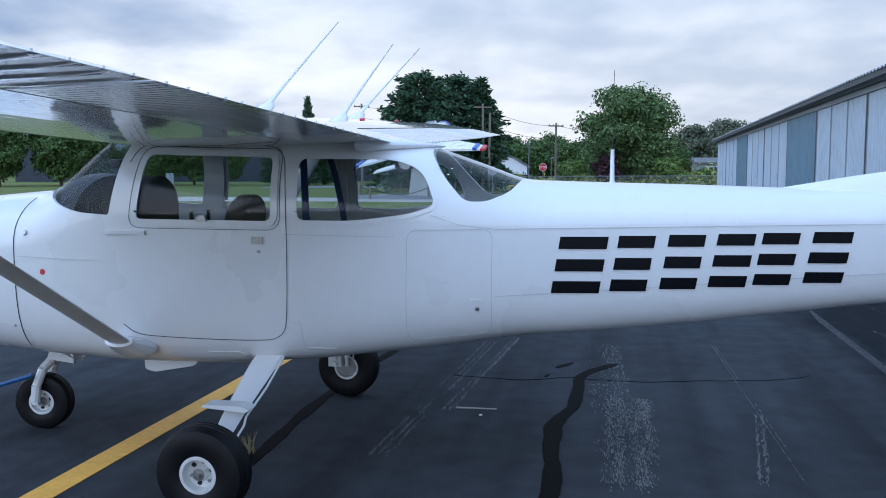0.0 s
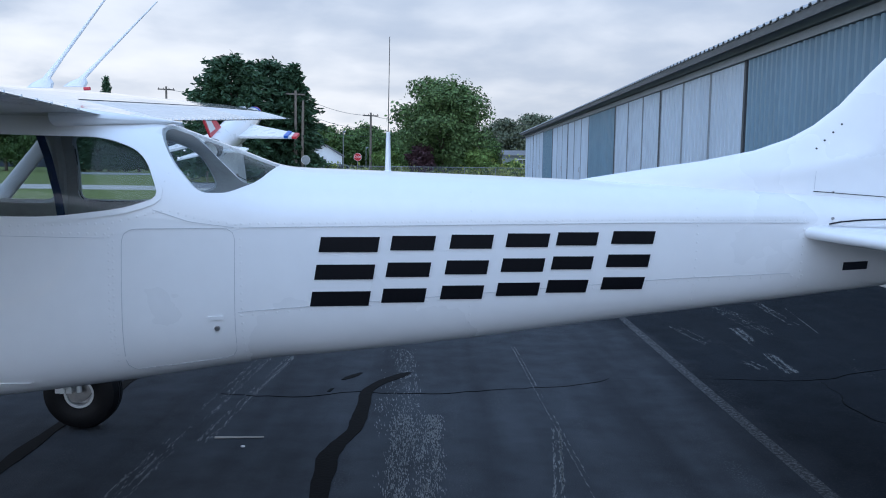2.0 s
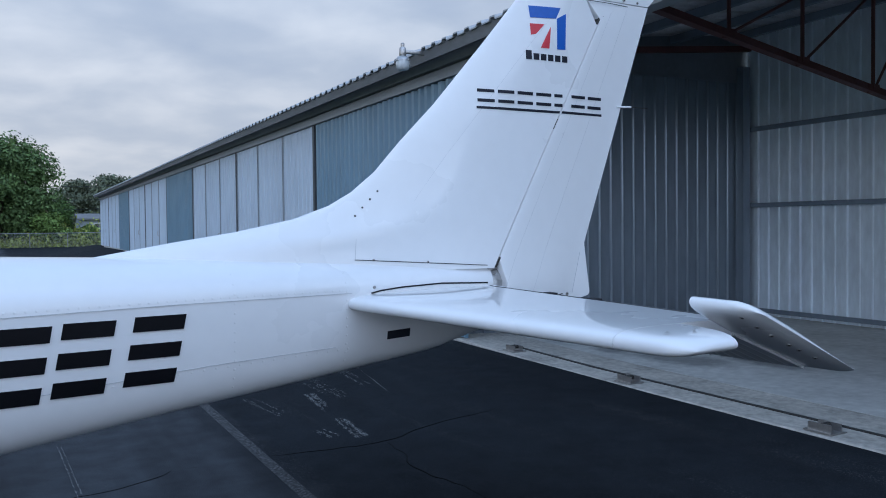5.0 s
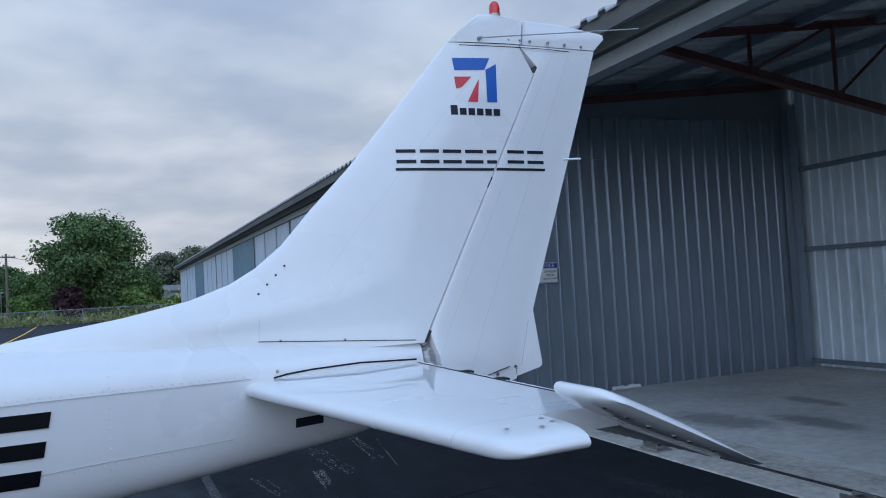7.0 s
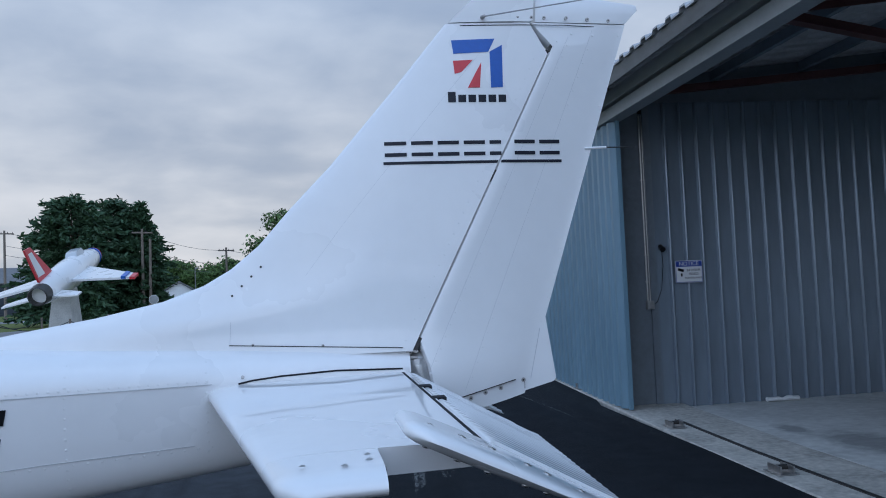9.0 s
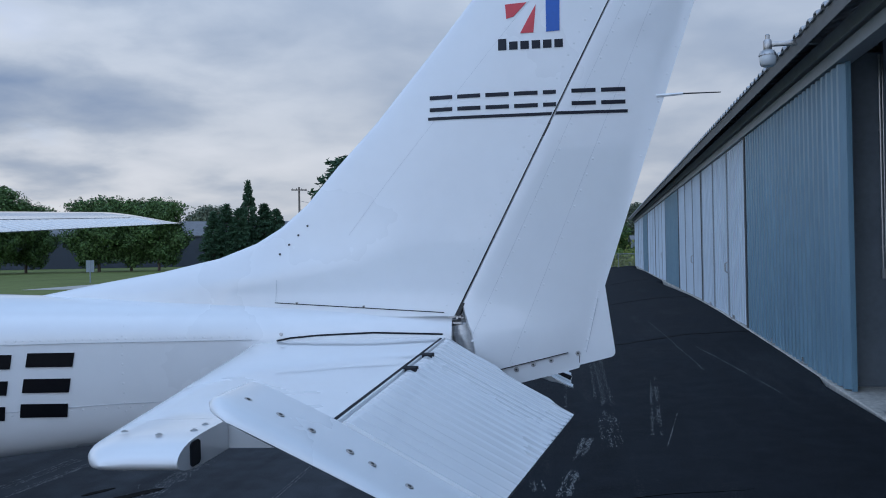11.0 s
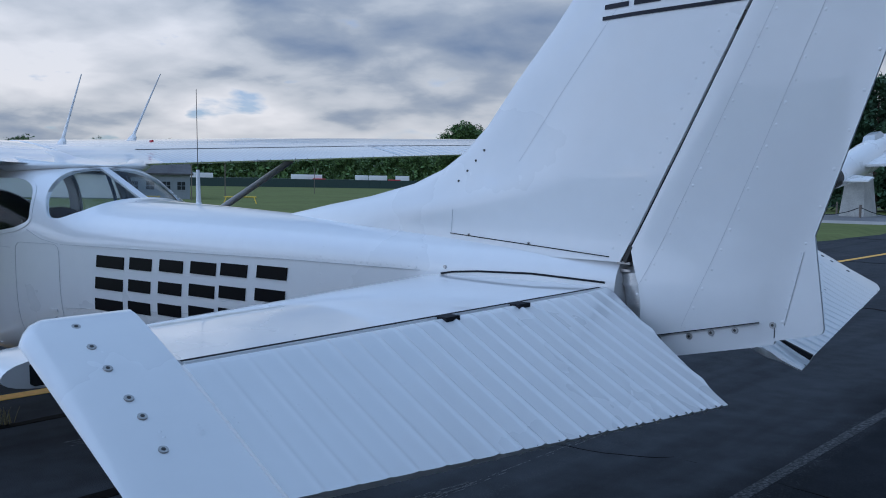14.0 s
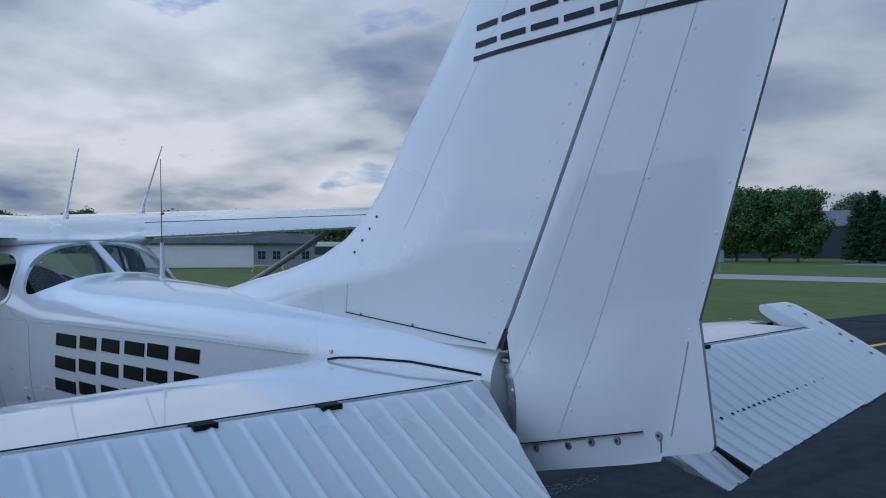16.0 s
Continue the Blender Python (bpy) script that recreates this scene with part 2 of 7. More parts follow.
def leaf_mat(name, color, vary=0.35):
    m = mat(name, color, 0.6, vary=0.15, noise_scale=0.35)
    nt = m.node_tree
    N, L = nt.nodes.new, nt.links.new
    geo, rng, sc = N("ShaderNodeNewGeometry"), N("ShaderNodeMapRange"), N("ShaderNodeVectorMath")
    sc.operation = "SCALE"
    rng.inputs["To Min"].default_value, rng.inputs["To Max"].default_value = 1 - vary, 1 + vary
    L(geo.outputs["Random Per Island"], rng.inputs["Value"])
    b = nt.nodes["Principled BSDF"]
    src = b.inputs["Base Color"].links[0].from_socket
    L(src, sc.inputs[0])
    L(rng.outputs[0], sc.inputs["Scale"])
    L(sc.outputs[0], b.inputs["Base Color"])
    b.inputs["Specular IOR Level"].default_value = 0.25
    return m


LEAF_MAPLE = leaf_mat("maple_leaves", (0.105, 0.160, 0.052), 0.5)
LEAF_DARK = leaf_mat("dark_leaves", (0.092, 0.148, 0.043), 0.6)
LEAF_SPRUCE = leaf_mat("spruce_needles", (0.052, 0.095, 0.048))
LEAF_WEED = leaf_mat("weedy_brush_leaves", (0.29, 0.33, 0.08))
LEAF_BRIGHT = leaf_mat("bright_shrub_leaves", (0.14, 0.21, 0.05))
LEAF_PALE = leaf_mat("pale_grey_green_leaves", (0.14, 0.16, 0.10))


def asphalt_mat():
    """Two paving lanes: grey worn asphalt, and a darker sealed lane beside the hangars; streaks and pale stone grit."""
    m = mat("worn_asphalt", (1.0, 1.0, 1.0), 0.88, noise_scale=0.55, vary=0.30, bump=0.5, bump_scale=120, rvary=0.06, spec=0.06)
    nt = m.node_tree
    N, L = nt.nodes.new, nt.links.new
    b = nt.nodes["Principled BSDF"]
    src = b.inputs["Base Color"].links[0].from_socket
    co, mp, sep = N("ShaderNodeTexCoord"), N("ShaderNodeMapping"), N("ShaderNodeSeparateXYZ")
    mp.inputs["Scale"].default_value = (3.6, 0.22, 1)
    L(co.outputs["Object"], mp.inputs[0])
    L(co.outputs["Object"], sep.inputs[0])

    def noise_tex(scale, detail, vec, rough=0.5):
        n = N("ShaderNodeTexNoise")
        n.inputs["Scale"].default_value, n.inputs["Detail"].default_value, n.inputs["Roughness"].default_value = scale, detail, rough
        L(vec, n.inputs["Vector"])
        return n.outputs["Fac"]

    def span(value, lo, hi, a=0.0, z=1.0):
        r = N("ShaderNodeMapRange")
        r.inputs["From Min"].default_value, r.inputs["From Max"].default_value = lo, hi
        r.inputs["To Min"].default_value, r.inputs["To Max"].default_value = a, z
        L(value, r.inputs["Value"])
        return r.outputs[0]

    def times(a, c, op="MULTIPLY"):
        k = N("ShaderNodeMath")
        k.operation = op
        L(a, k.inputs[0])
        L(c, k.inputs[1])
        return k.outputs[0]

    def blend(f, a, c):
        x = N("ShaderNodeMix")
        x.data_type = "RGBA"
        for sock, v in (("Factor", f), ("A", a), ("B", c)):
            if isinstance(v, tuple):
                x.inputs[sock].default_value = v
            else:
                L(v, x.inputs[sock])
        return x.outputs["Result"]

    obj = co.outputs["Object"]
    wob = span(noise_tex(0.8, 3, obj), 0.3, 0.7, -0.25, 0.25)
    lane = span(times(sep.outputs[0], wob, "ADD"), -0.62, -0.20)
    base = blend(lane, (0.053, 0.0565, 0.063, 1), (0.0165, 0.019, 0.023, 1))
    tone = N("ShaderNodeMix")
    tone.data_type, tone.blend_type = "RGBA", "MULTIPLY"
    tone.inputs["Factor"].default_value = 1.0
    L(base, tone.inputs["A"])
    L(src, tone.inputs["B"])
    # darker oil and seal patches, drawn out along the lanes
    stain = span(noise_tex(0.7, 4, mp.outputs[0]), 0.48, 0.68, 0.0, 0.45)
    col = blend(stain, tone.outputs["Result"], (0.016, 0.0165, 0.019, 1))
    # pale grit where the streaks are worn
    streak = times(span(noise_tex(1.0, 6, mp.outputs[0]), 0.52, 0.66), span(noise_tex(0.5, 3, obj), 0.42, 0.58))
    grit = span(noise_tex(95.0, 3, obj, 0.7), 0.56, 0.64)
    worn = times(grit, span(streak, 0.0, 1.0, 0.13, 0.85))
    col = blend(worn, col, (0.135, 0.135, 0.132, 1))
    L(col, b.inputs["Base Color"])
    return m


def grass_mat():
    m = mat("mown_grass", (0.150, 0.172, 0.055), 0.9, noise_scale=0.12, vary=0.22, bump=0.8, bump_scale=30)
    m.node_tree.nodes["Principled BSDF"].inputs["Specular IOR Level"].default_value = 0.1
    return m


ASPHALT, GRASS = asphalt_mat(), grass_mat()


def worn_line_mat():
    """Old white paint, most of it worn away."""
    m = mat("worn_white_line", (0.17, 0.17, 0.17), 0.9, vary=0.35, spec=0.15)
    nt = m.node_tree
    N, L = nt.nodes.new, nt.links.new
    b = nt.nodes["Principled BSDF"]
    src = b.inputs["Base Color"].links[0].from_socket
    co, n = N("ShaderNodeTexCoord"), N("ShaderNodeTexNoise")
    n.inputs["Scale"].default_value, n.inputs["Detail"].default_value, n.inputs["Roughness"].default_value = 45.0, 8, 0.75
    L(co.outputs["Object"], n.inputs["Vector"])
    r = N("ShaderNodeMapRange")
    r.inputs["From Min"].default_value, r.inputs["From Max"].default_value = 0.46, 0.70
    L(n.outputs["Fac"], r.inputs["Value"])
    mx = N("ShaderNodeMix")
    mx.data_type = "RGBA"
    mx.inputs["A"].default_value = (0.034, 0.0345, 0.037, 1)
    L(r.outputs[0], mx.inputs["Factor"])
    L(src, mx.inputs["B"])
    L(mx.outputs["Result"], b.inputs["Base Color"])
    return m


WORN_LINE = worn_line_mat()


# ---- mesh helpers ----
def part(name, bm, material, parent=None, label="", smooth=True, angle=35):
    """Links a bmesh as one mesh object, under a thing or a part."""
    me = bpy.data.meshes.new(name)
    bm.normal_update()
    bm.to_mesh(me)
    bm.free()
    for m in material if isinstance(material, (list, tuple)) else [material]:
        me.materials.append(m)
    if smooth:
        me.polygons.foreach_set("use_smooth", [True] * len(me.polygons))
        me.set_sharp_from_angle(angle=radians(angle))
    ob = new(name, me)
    if parent is not None:
        ob.parent = parent
    if label:
        tagged(ob, label)
    return ob


def box(bm, lo, hi, m=None, mi=0):
    vs = [bm.verts.new((x, y, z)) for x in (lo[0], hi[0]) for y in (lo[1], hi[1]) for z in (lo[2], hi[2])]
    for f in ((0, 1, 3, 2), (4, 6, 7, 5), (0, 4, 5, 1), (2, 3, 7, 6), (0, 2, 6, 4), (1, 5, 7, 3)):
        bm.faces.new([vs[i] for i in f]).material_index = mi
    if m is not None:
        bmesh.ops.transform(bm, matrix=m, verts=vs)
    return vs


def soft_box(lo, hi, r=0.01, seg=2):
    bm = bmesh.new()
    box(bm, lo, hi)
    bmesh.ops.bevel(bm, geom=bm.edges[:], offset=r, segments=seg, affect="EDGES", profile=0.5)
    return bm


def loft(bm, rings, closed=True, caps=True, mi=0):
    """Faces between rings of equal length."""
    vr = [[bm.verts.new(p) for p in ring] for ring in rings]
    n = len(rings[0])
    for a, b in zip(vr, vr[1:]):
        for i in range(n if closed else n - 1):
            j = (i + 1) % n
            bm.faces.new((a[i], a[j], b[j], b[i])).material_index = mi
    if caps:
        bm.faces.new(vr[0][::-1]).material_index = mi
        bm.faces.new(vr[-1]).material_index = mi
    return vr


def rod(bm, a, b, r0, r1=None, seg=10, mi=0):
    """A tapered round bar from a to b."""
    a, b = Vector(a), Vector(b)
    r1 = r0 if r1 is None else r1
    q = (b - a).to_track_quat("Z", "Y").to_matrix()
    rings = [[p + q @ Vector((r * math.cos(k * math.tau / seg), r * math.sin(k * math.tau / seg), 0)) for k in range(seg)] for p, r in ((a, r0), (b, r1))]
    return loft(bm, rings, mi=mi)


def turned(bm, profile, axis="y", seg=40, mi=0, caps=True):
    """A lathe body from (radius, offset) pairs about an axis."""
    rings = []
    for r, o in profile:
        ring = []
        for k in range(seg):
            c, s = r * math.cos(k * math.tau / seg), r * math.sin(k * math.tau / seg)
            ring.append({"y": (c, o, s), "z": (c, s, o), "x": (o, c, s)}[axis])
        rings.append(ring)
    return loft(bm, rings, mi=mi, caps=caps)


def round_poly(pts, r, seg=5):
    """A polygon with its corners rounded; r is one radius or one a corner."""
    out, n = [], len(pts)
    for i in range(n):
        p, a, b = Vector(pts[i]), Vector(pts[i - 1]), Vector(pts[(i + 1) % n])
        rr = r[i] if isinstance(r, (list, tuple)) else r
        if rr <= 0:
            out.append(tuple(p))
            continue
        u, v = (a - p).normalized(), (b - p).normalized()
        d = min(rr, (a - p).length * 0.48, (b - p).length * 0.48)
        s, e = p + u * d, p + v * d
        for k in range(seg + 1):
            t = k / seg
            out.append(tuple((1 - t) ** 2 * s + 2 * t * (1 - t) * p + t * t * e))
    return out


def prism(bm, poly, y0, y1, mi=0):
    """A polygon in x, z drawn out along y."""
    return loft(bm, [[(x, y, z) for x, z in poly] for y in (y0, y1)], mi=mi)


def curve_at(table, x):
    xs, ys = zip(*table)
    return float(np.interp(x, xs, ys))


def ribbon(bm, pts, normals, width, thick=0.0015, closed=False, mi=0):
    """A thin raised strip along points on a surface."""
    P, n = [Vector(p) for p in pts], len(pts)
    rings = []
    for i in range(n):
        a, b = P[i - 1] if (i or closed) else P[i], P[(i + 1) % n] if (i < n - 1 or closed) else P[i]
        t = (b - a).normalized()
        nn = Vector(normals[i]).normalized()
        s = t.cross(nn).normalized() * width / 2
        rings.append([P[i] - s, P[i] + s, P[i] + s + nn * thick, P[i] - s + nn * thick])
    if closed:
        rings.append(rings[0])
    loft(bm, rings, caps=not closed, mi=mi)


def dome(bm, p, n, r, mi=0):
    """A small rivet or screw head."""
    n = Vector(n).normalized()
    q = n.to_track_quat("Z", "Y").to_matrix()
    p = Vector(p)
    ring = [bm.verts.new(p + q @ Vector((r * math.cos(k * math.tau / 6), r * math.sin(k * math.tau / 6), 0))) for k in range(6)]
    top = bm.verts.new(p + n * r * 0.45)
    for k in range(6):
        bm.faces.new((ring[k], ring[(k + 1) % 6], top)).material_index = mi


def along(pts, step):
    """Points at even steps along a broken line, with their share of the way."""
    P = [Vector(p) for p in pts]
    out, left = [], 0.0
    for a, b in zip(P, P[1:]):
        L = (b - a).length
        d = left
        while d <= L:
            out.append(a + (b - a) * (d / L))
            d += step
        left = d - L
    return out


# ---- the airplane ----
GROUND = pose(3.216, 3.856, 0, 0, 0, -11)
ROLL = 1.3
PLANE = GROUND @ pose(0, 0, 1.3, ROLL) @ pose(0, 0, -1.3)
airplane = new("airplane")
airplane.matrix_world = PLANE
tagged(airplane, "white high-wing single-engine light airplane parked on dark asphalt", "airplane")

# stations: x, half width, widest height, top, bottom, roundness above, roundness below
BODY = [
    (-6.95, 0.20, 0.95, 1.10, 0.80, 2.2, 2.2), (-6.88, 0.34, 0.98, 1.20, 0.70, 2.2, 2.4), (-6.6, 0.44, 1.02, 1.31, 0.61, 2.3, 2.8),
    (-6.0, 0.475, 1.06, 1.395, 0.55, 2.4, 3.2), (-5.5, 0.49, 1.12, 1.435, 0.52, 2.5, 3.8), (-5.38, 0.495, 1.15, 1.455, 0.515, 2.5, 4.0),
    (-5.2, 0.505, 1.19, 1.60, 0.51, 2.6, 4.2), (-5.02, 0.515, 1.23, 1.755, 0.505, 2.6, 4.4), (-4.88, 0.52, 1.25, 1.79, 0.505, 2.6, 4.6),
    (-4.4, 0.525, 1.25, 1.805, 0.515, 2.6, 4.6), (-3.9, 0.52, 1.25, 1.765, 0.555, 2.9, 4.6), (-3.55, 0.50, 1.25, 1.695, 0.60, 3.25, 4.4),
    (-3.32, 0.472, 1.252, 1.665, 0.628, 2.6, 4.2), (-3.0, 0.425, 1.258, 1.55, 0.675, 2.35, 4.0), (-2.84, 0.398, 1.262, 1.487, 0.70, 2.2, 4.0),
    (-2.64, 0.368, 1.265, 1.480, 0.712, 2.1, 4.0), (-2.05, 0.307, 1.275, 1.464, 0.772, 2.05, 3.7), (-1.3, 0.231, 1.285, 1.438, 0.872, 2.0, 3.4),
    (-0.75, 0.177, 1.285, 1.415, 0.938, 2.0, 3.1), (-0.2, 0.115, 1.275, 1.390, 1.01, 2.0, 2.8), (0.08, 0.080, 1.265, 1.372, 1.09, 2.0, 2.6),
]
_XS = np.linspace(-6.95, 0.08, 1407)
_K = np.exp(-0.5 * (np.arange(-30, 31) * 0.005 / 0.045) ** 2)
_COLS = []
for c in range(1, 7):
    raw = np.interp(_XS, [r[0] for r in BODY], [r[c] for r in BODY])
    _COLS.append(np.convolve(np.pad(raw, 30, mode="edge"), _K / _K.sum(), "valid"))


def section(x):
    return [float(np.interp(x, _XS, col)) for col in _COLS]


def ring_at(x, off=0.0, n=64):
    w, zl, zt, zb, n1, n2 = section(x)
    w, zt, zb = max(w - off, 0.01), zt - off, zb + off
    out = []
    for k in range(n):
        a = math.tau * k / n
        c, s = math.cos(a), math.sin(a)
        e = n1 if s >= 0 else n2
        h = (zt - zl) if s >= 0 else (zl - zb)
        out.append((x, w * math.copysign(abs(c) ** (2 / e), c), zl + h * math.copysign(abs(s) ** (2 / e), s)))
    return out


def side_y(x, z, off=0.0):
    """Half width of the body at a station and height."""
    w, zl, zt, zb, n1, n2 = section(x)
    q, e = ((z - zl) / (zt - zl), n1) if z >= zl else ((zl - z) / (zl - zb), n2)
    return w * max(1 - min(abs(q), 1) ** e, 0.0) ** (1 / e) + off


def on_side(x, z, off=0.0, s=-1):
    return Vector((x, s * side_y(x, z, off), z))


def side_normal(x, z, s=-1):
    d = 0.01
    a = on_side(x + d, z, 0, s) - on_side(x - d, z, 0, s)
    b = on_side(x, z + d, 0, s) - on_side(x, z - d, 0, s)
    n = a.cross(b).normalized()
    return n if n.y * s > 0 else -n


def side_line(pts, step=0.03, off=0.0, s=-1):
    """A line in x, z laid on the body's side: places and normals."""
    fine = along([(x, 0, z) for x, z in pts], step)
    return [on_side(p.x, p.z, off, s) for p in fine], [side_normal(p.x, p.z, s) for p in fine]


STATIONS = sorted(set(np.round(np.concatenate([np.linspace(-6.95, -6.5, 10), np.linspace(-6.5, -5.5, 11), np.linspace(-5.5, -2.7, 85), np.linspace(-2.7, 0.08, 45)]), 4)))


def body_shell(outer, inner):
    bm = bmesh.new()
    loft(bm, [ring_at(x, outer) for x in STATIONS])
    loft(bm, [ring_at(x, inner) for x in STATIONS[2:-2]], mi=1)
    bmesh.ops.recalc_face_normals(bm, faces=bm.faces[:])
    bmesh.ops.reverse_faces(bm, faces=[f for f in bm.faces if f.material_index == 1])
    return bm


def solid_of(bm, turn=False):
    if turn:
        bmesh.ops.recalc_face_normals(bm, faces=bm.faces[:])
    me = bpy.data.meshes.new("tmp")
    bm.to_mesh(me)
    bm.free()
    return bpy.data.objects.new("tmp", me)


def carve(bm_a, bm_b, op):
    """The solid a without b, or the share of both, as a new bmesh."""
    a, b = solid_of(bm_a), solid_of(bm_b, True)
    for o in (a, b):
        scene.collection.objects.link(o)
    mod = a.modifiers.new("carve", "BOOLEAN")
    mod.operation, mod.object, mod.solver = op, b, "EXACT"
    me = bpy.data.meshes.new_from_object(a.evaluated_get(bpy.context.evaluated_depsgraph_get()))
    out = bmesh.new()
    out.from_mesh(me)
    for o in (a, b):
        m = o.data
        bpy.data.objects.remove(o)
        bpy.data.meshes.remove(m)
    bpy.data.meshes.remove(me)
    return out


WINDSHIELD = round_poly([(-5.37, 1.458), (-5.24, 1.375), (-5.10, 1.335), (-4.912, 1.322), (-4.838, 1.705), (-5.03, 1.765), (-5.2, 1.95), (-5.7, 1.95), (-5.6, 1.52)], [0.02, 0.05, 0.05, 0.02, 0.03, 0.02, 0, 0, 0])
DOOR_WINDOW = round_poly([(-4.775, 1.288), (-4.015, 1.282), (-4.015, 1.622), (-4.725, 1.642)], [0.05, 0.055, 0.055, 0.05])
SIDE_WINDOW = round_poly([(-3.91, 1.294), (-3.61, 1.291), (-3.35, 1.325), (-3.212, 1.37), (-3.285, 1.545), (-3.445, 1.602), (-3.91, 1.612)], [0.05, 0.1, 0.05, 0.05, 0.08, 0.06, 0.05])
REAR_WINDOW = round_poly([(-3.295, 1.648), (-3.19, 1.50), (-3.09, 1.392), (-2.99, 1.392), (-2.885, 1.435), (-2.845, 1.487), (-2.75, 1.9), (-3.27, 1.9)], [0.02, 0.03, 0.04, 0.03, 0.03, 0.01, 0, 0])
OPENINGS = [("windshield", WINDSHIELD, -1, 1), ("door_window", DOOR_WINDOW, -1, 0), ("door_window", DOOR_WINDOW, 0, 1), ("side_window", SIDE_WINDOW, -1, 0),
            ("side_window", SIDE_WINDOW, 0, 1), ("rear_window", REAR_WINDOW, -1, -0.022), ("rear_window", REAR_WINDOW, 0.022, 1)]


def build_body():
    cut = bmesh.new()
    for name, poly, y0, y1 in OPENINGS:
        prism(cut, poly, y0, y1)
    # the cuts of both sides meet at the centre plane: keep them apart
    for v in cut.verts:
        if abs(v.co.y) < 1e-6:
            v.co.y = 0.2 if any(e.other_vert(v).co.y > 0.5 for e in v.link_edges) else -0.2
    shell = carve(body_shell(0.0, 0.014), cut, "DIFFERENCE")
    shell.faces.ensure_lookup_table()
    for f in shell.faces:
        c = f.calc_center_median()
        w, zl, zt, zb, n1, n2 = section(c.x)
        e, h = (n1, zt - zl) if c.z >= zl else (n2, zl - zb)
        f.material_index = 1 if c.x < 0.05 and (abs(c.y) / (w - 0.009)) ** e + (abs(c.z - zl) / (h - 0.009)) ** e < 1 else 0
    fuselage = part("fuselage", shell, [WHITE, CABIN_LINER], airplane, "glossy white riveted aluminium fuselage", angle=40)
    for name, poly, y0, y1 in OPENINGS:
        c = bmesh.new()
        prism(c, poly, y0 if y0 else 0.2, y1 if y1 else -0.2)
        pane = part(name, carve(body_shell(0.004, 0.008), c, "INTERSECT"), GLASS, airplane, "clear acrylic window pane")
        pane.visible_shadow = False
    return fuselage


fuselage = build_body()


def outline(name, poly, width, material, s=-1, off=0.0009, step=0.025, closed=True, thick=0.0015, parent=None, label=""):
    pts, nor = side_line(list(poly) + ([poly[0]] if closed else []), step, off, s)
    bm = bmesh.new()
    ribbon(bm, pts, nor, width, thick, closed=False)
    return part(name, bm, material, parent or fuselage, label)


def soft_line(pts, rounds=2):
    """The same open line with its corners cut."""
    for k in range(rounds):
        out = [pts[0]]
        for a, b in zip(pts, pts[1:]):
            out += [(a[0] * 0.75 + b[0] * 0.25, a[1] * 0.75 + b[1] * 0.25), (a[0] * 0.25 + b[0] * 0.75, a[1] * 0.25 + b[1] * 0.75)]
        pts = out + [pts[-1]]
    return pts


for s in (-1, 1):
    outline("window_frame", DOOR_WINDOW, 0.035, WHITE, s, thick=0.007, label="raised white door window frame")
    outline("window_seal", DOOR_WINDOW, 0.006, SEAM, s, off=0.006)
    outline("window_seal", SIDE_WINDOW, 0.007, SEAM, s)
    outline("window_frame", SIDE_WINDOW, 0.022, WHITE, s, thick=0.003, label="white side window frame")
    outline("door_seam", soft_line([(-4.86, 0.76), (-4.81, 0.715), (-4.72, 0.697), (-4.10, 0.69), (-4.01, 0.715), (-3.962, 0.79), (-3.952, 1.25), (-3.962, 1.56), (-4.0, 1.645), (-4.08, 1.672), (-4.70, 1.69), (-4.78, 1.67), (-4.815, 1.58)]), 0.003, SEAM, s, closed=False)
    outline("door_seam", round_poly([(-4.803, 1.260), (-3.987, 1.254), (-3.987, 1.650), (-4.748, 1.670)], [0.07, 0.07, 0.07, 0.07]), 0.0022, SEAM, s)
    outline("baggage_door_seam", round_poly([(-3.375, 0.70), (-2.965, 0.745), (-2.955, 1.262), (-3.36, 1.258)], 0.05), 0.0022, SEAM_GREY, s)
    outline("cowl_seam", [(-5.49, 0.60), (-5.49, 1.0), (-5.485, 1.25), (-5.47, 1.41)], 0.0045, SEAM, s, closed=False)
    outline("skin_seam", [(-2.94, 1.262), (-2.6, 1.266), (-1.3, 1.285), (-0.62, 1.287)], 0.002, SEAM_GREY, s, closed=False)
    outline("skin_seam", [(-2.95, 0.935), (-2.0, 1.0), (-1.2, 1.055), (-0.7, 1.075)], 0.0018, SEAM_GREY, s, closed=False)
    outline("skin_seam", [(-3.97, 1.235), (-3.40, 1.225)], 0.002, SEAM_GREY, s, closed=False)
    outline("skin_seam", [(-5.47, 1.10), (-5.15, 1.09), (-4.95, 1.09)], 0.002, SEAM_GREY, s, closed=False)
    outline("skin_seam", [(-3.25, 1.33), (-3.12, 1.285), (-2.95, 1.262)], 0.002, SEAM_GREY, s, closed=False)
    outline("doubler_edge", [(-3.955, 0.80), (-3.90, 0.80), (-3.895, 0.66), (-3.72, 0.655)], 0.003, WHITE, s, closed=False, thick=0.003)
    outline("doubler_edge", [(-4.42, 0.62), (-4.25, 0.625), (-4.22, 0.60)], 0.003, WHITE, s, closed=False, thick=0.003)
    outline("door_hinge", [(-4.93, 1.235), (-4.70, 1.237)], 0.018, WHITE, s, closed=False, thick=0.012, label="white door hinge fairing")


def rivets(rows, name="riveting", r=0.0054):
    bm = bmesh.new()
    for pts, step, s in rows:
        P, N = side_line(pts, step, 0.0005, s)
        for p, n in zip(P, N):
            dome(bm, p, n, r)
    return tagged(part(name, bm, WHITE, fuselage, "rows of small domed rivets"), kind="stuff")


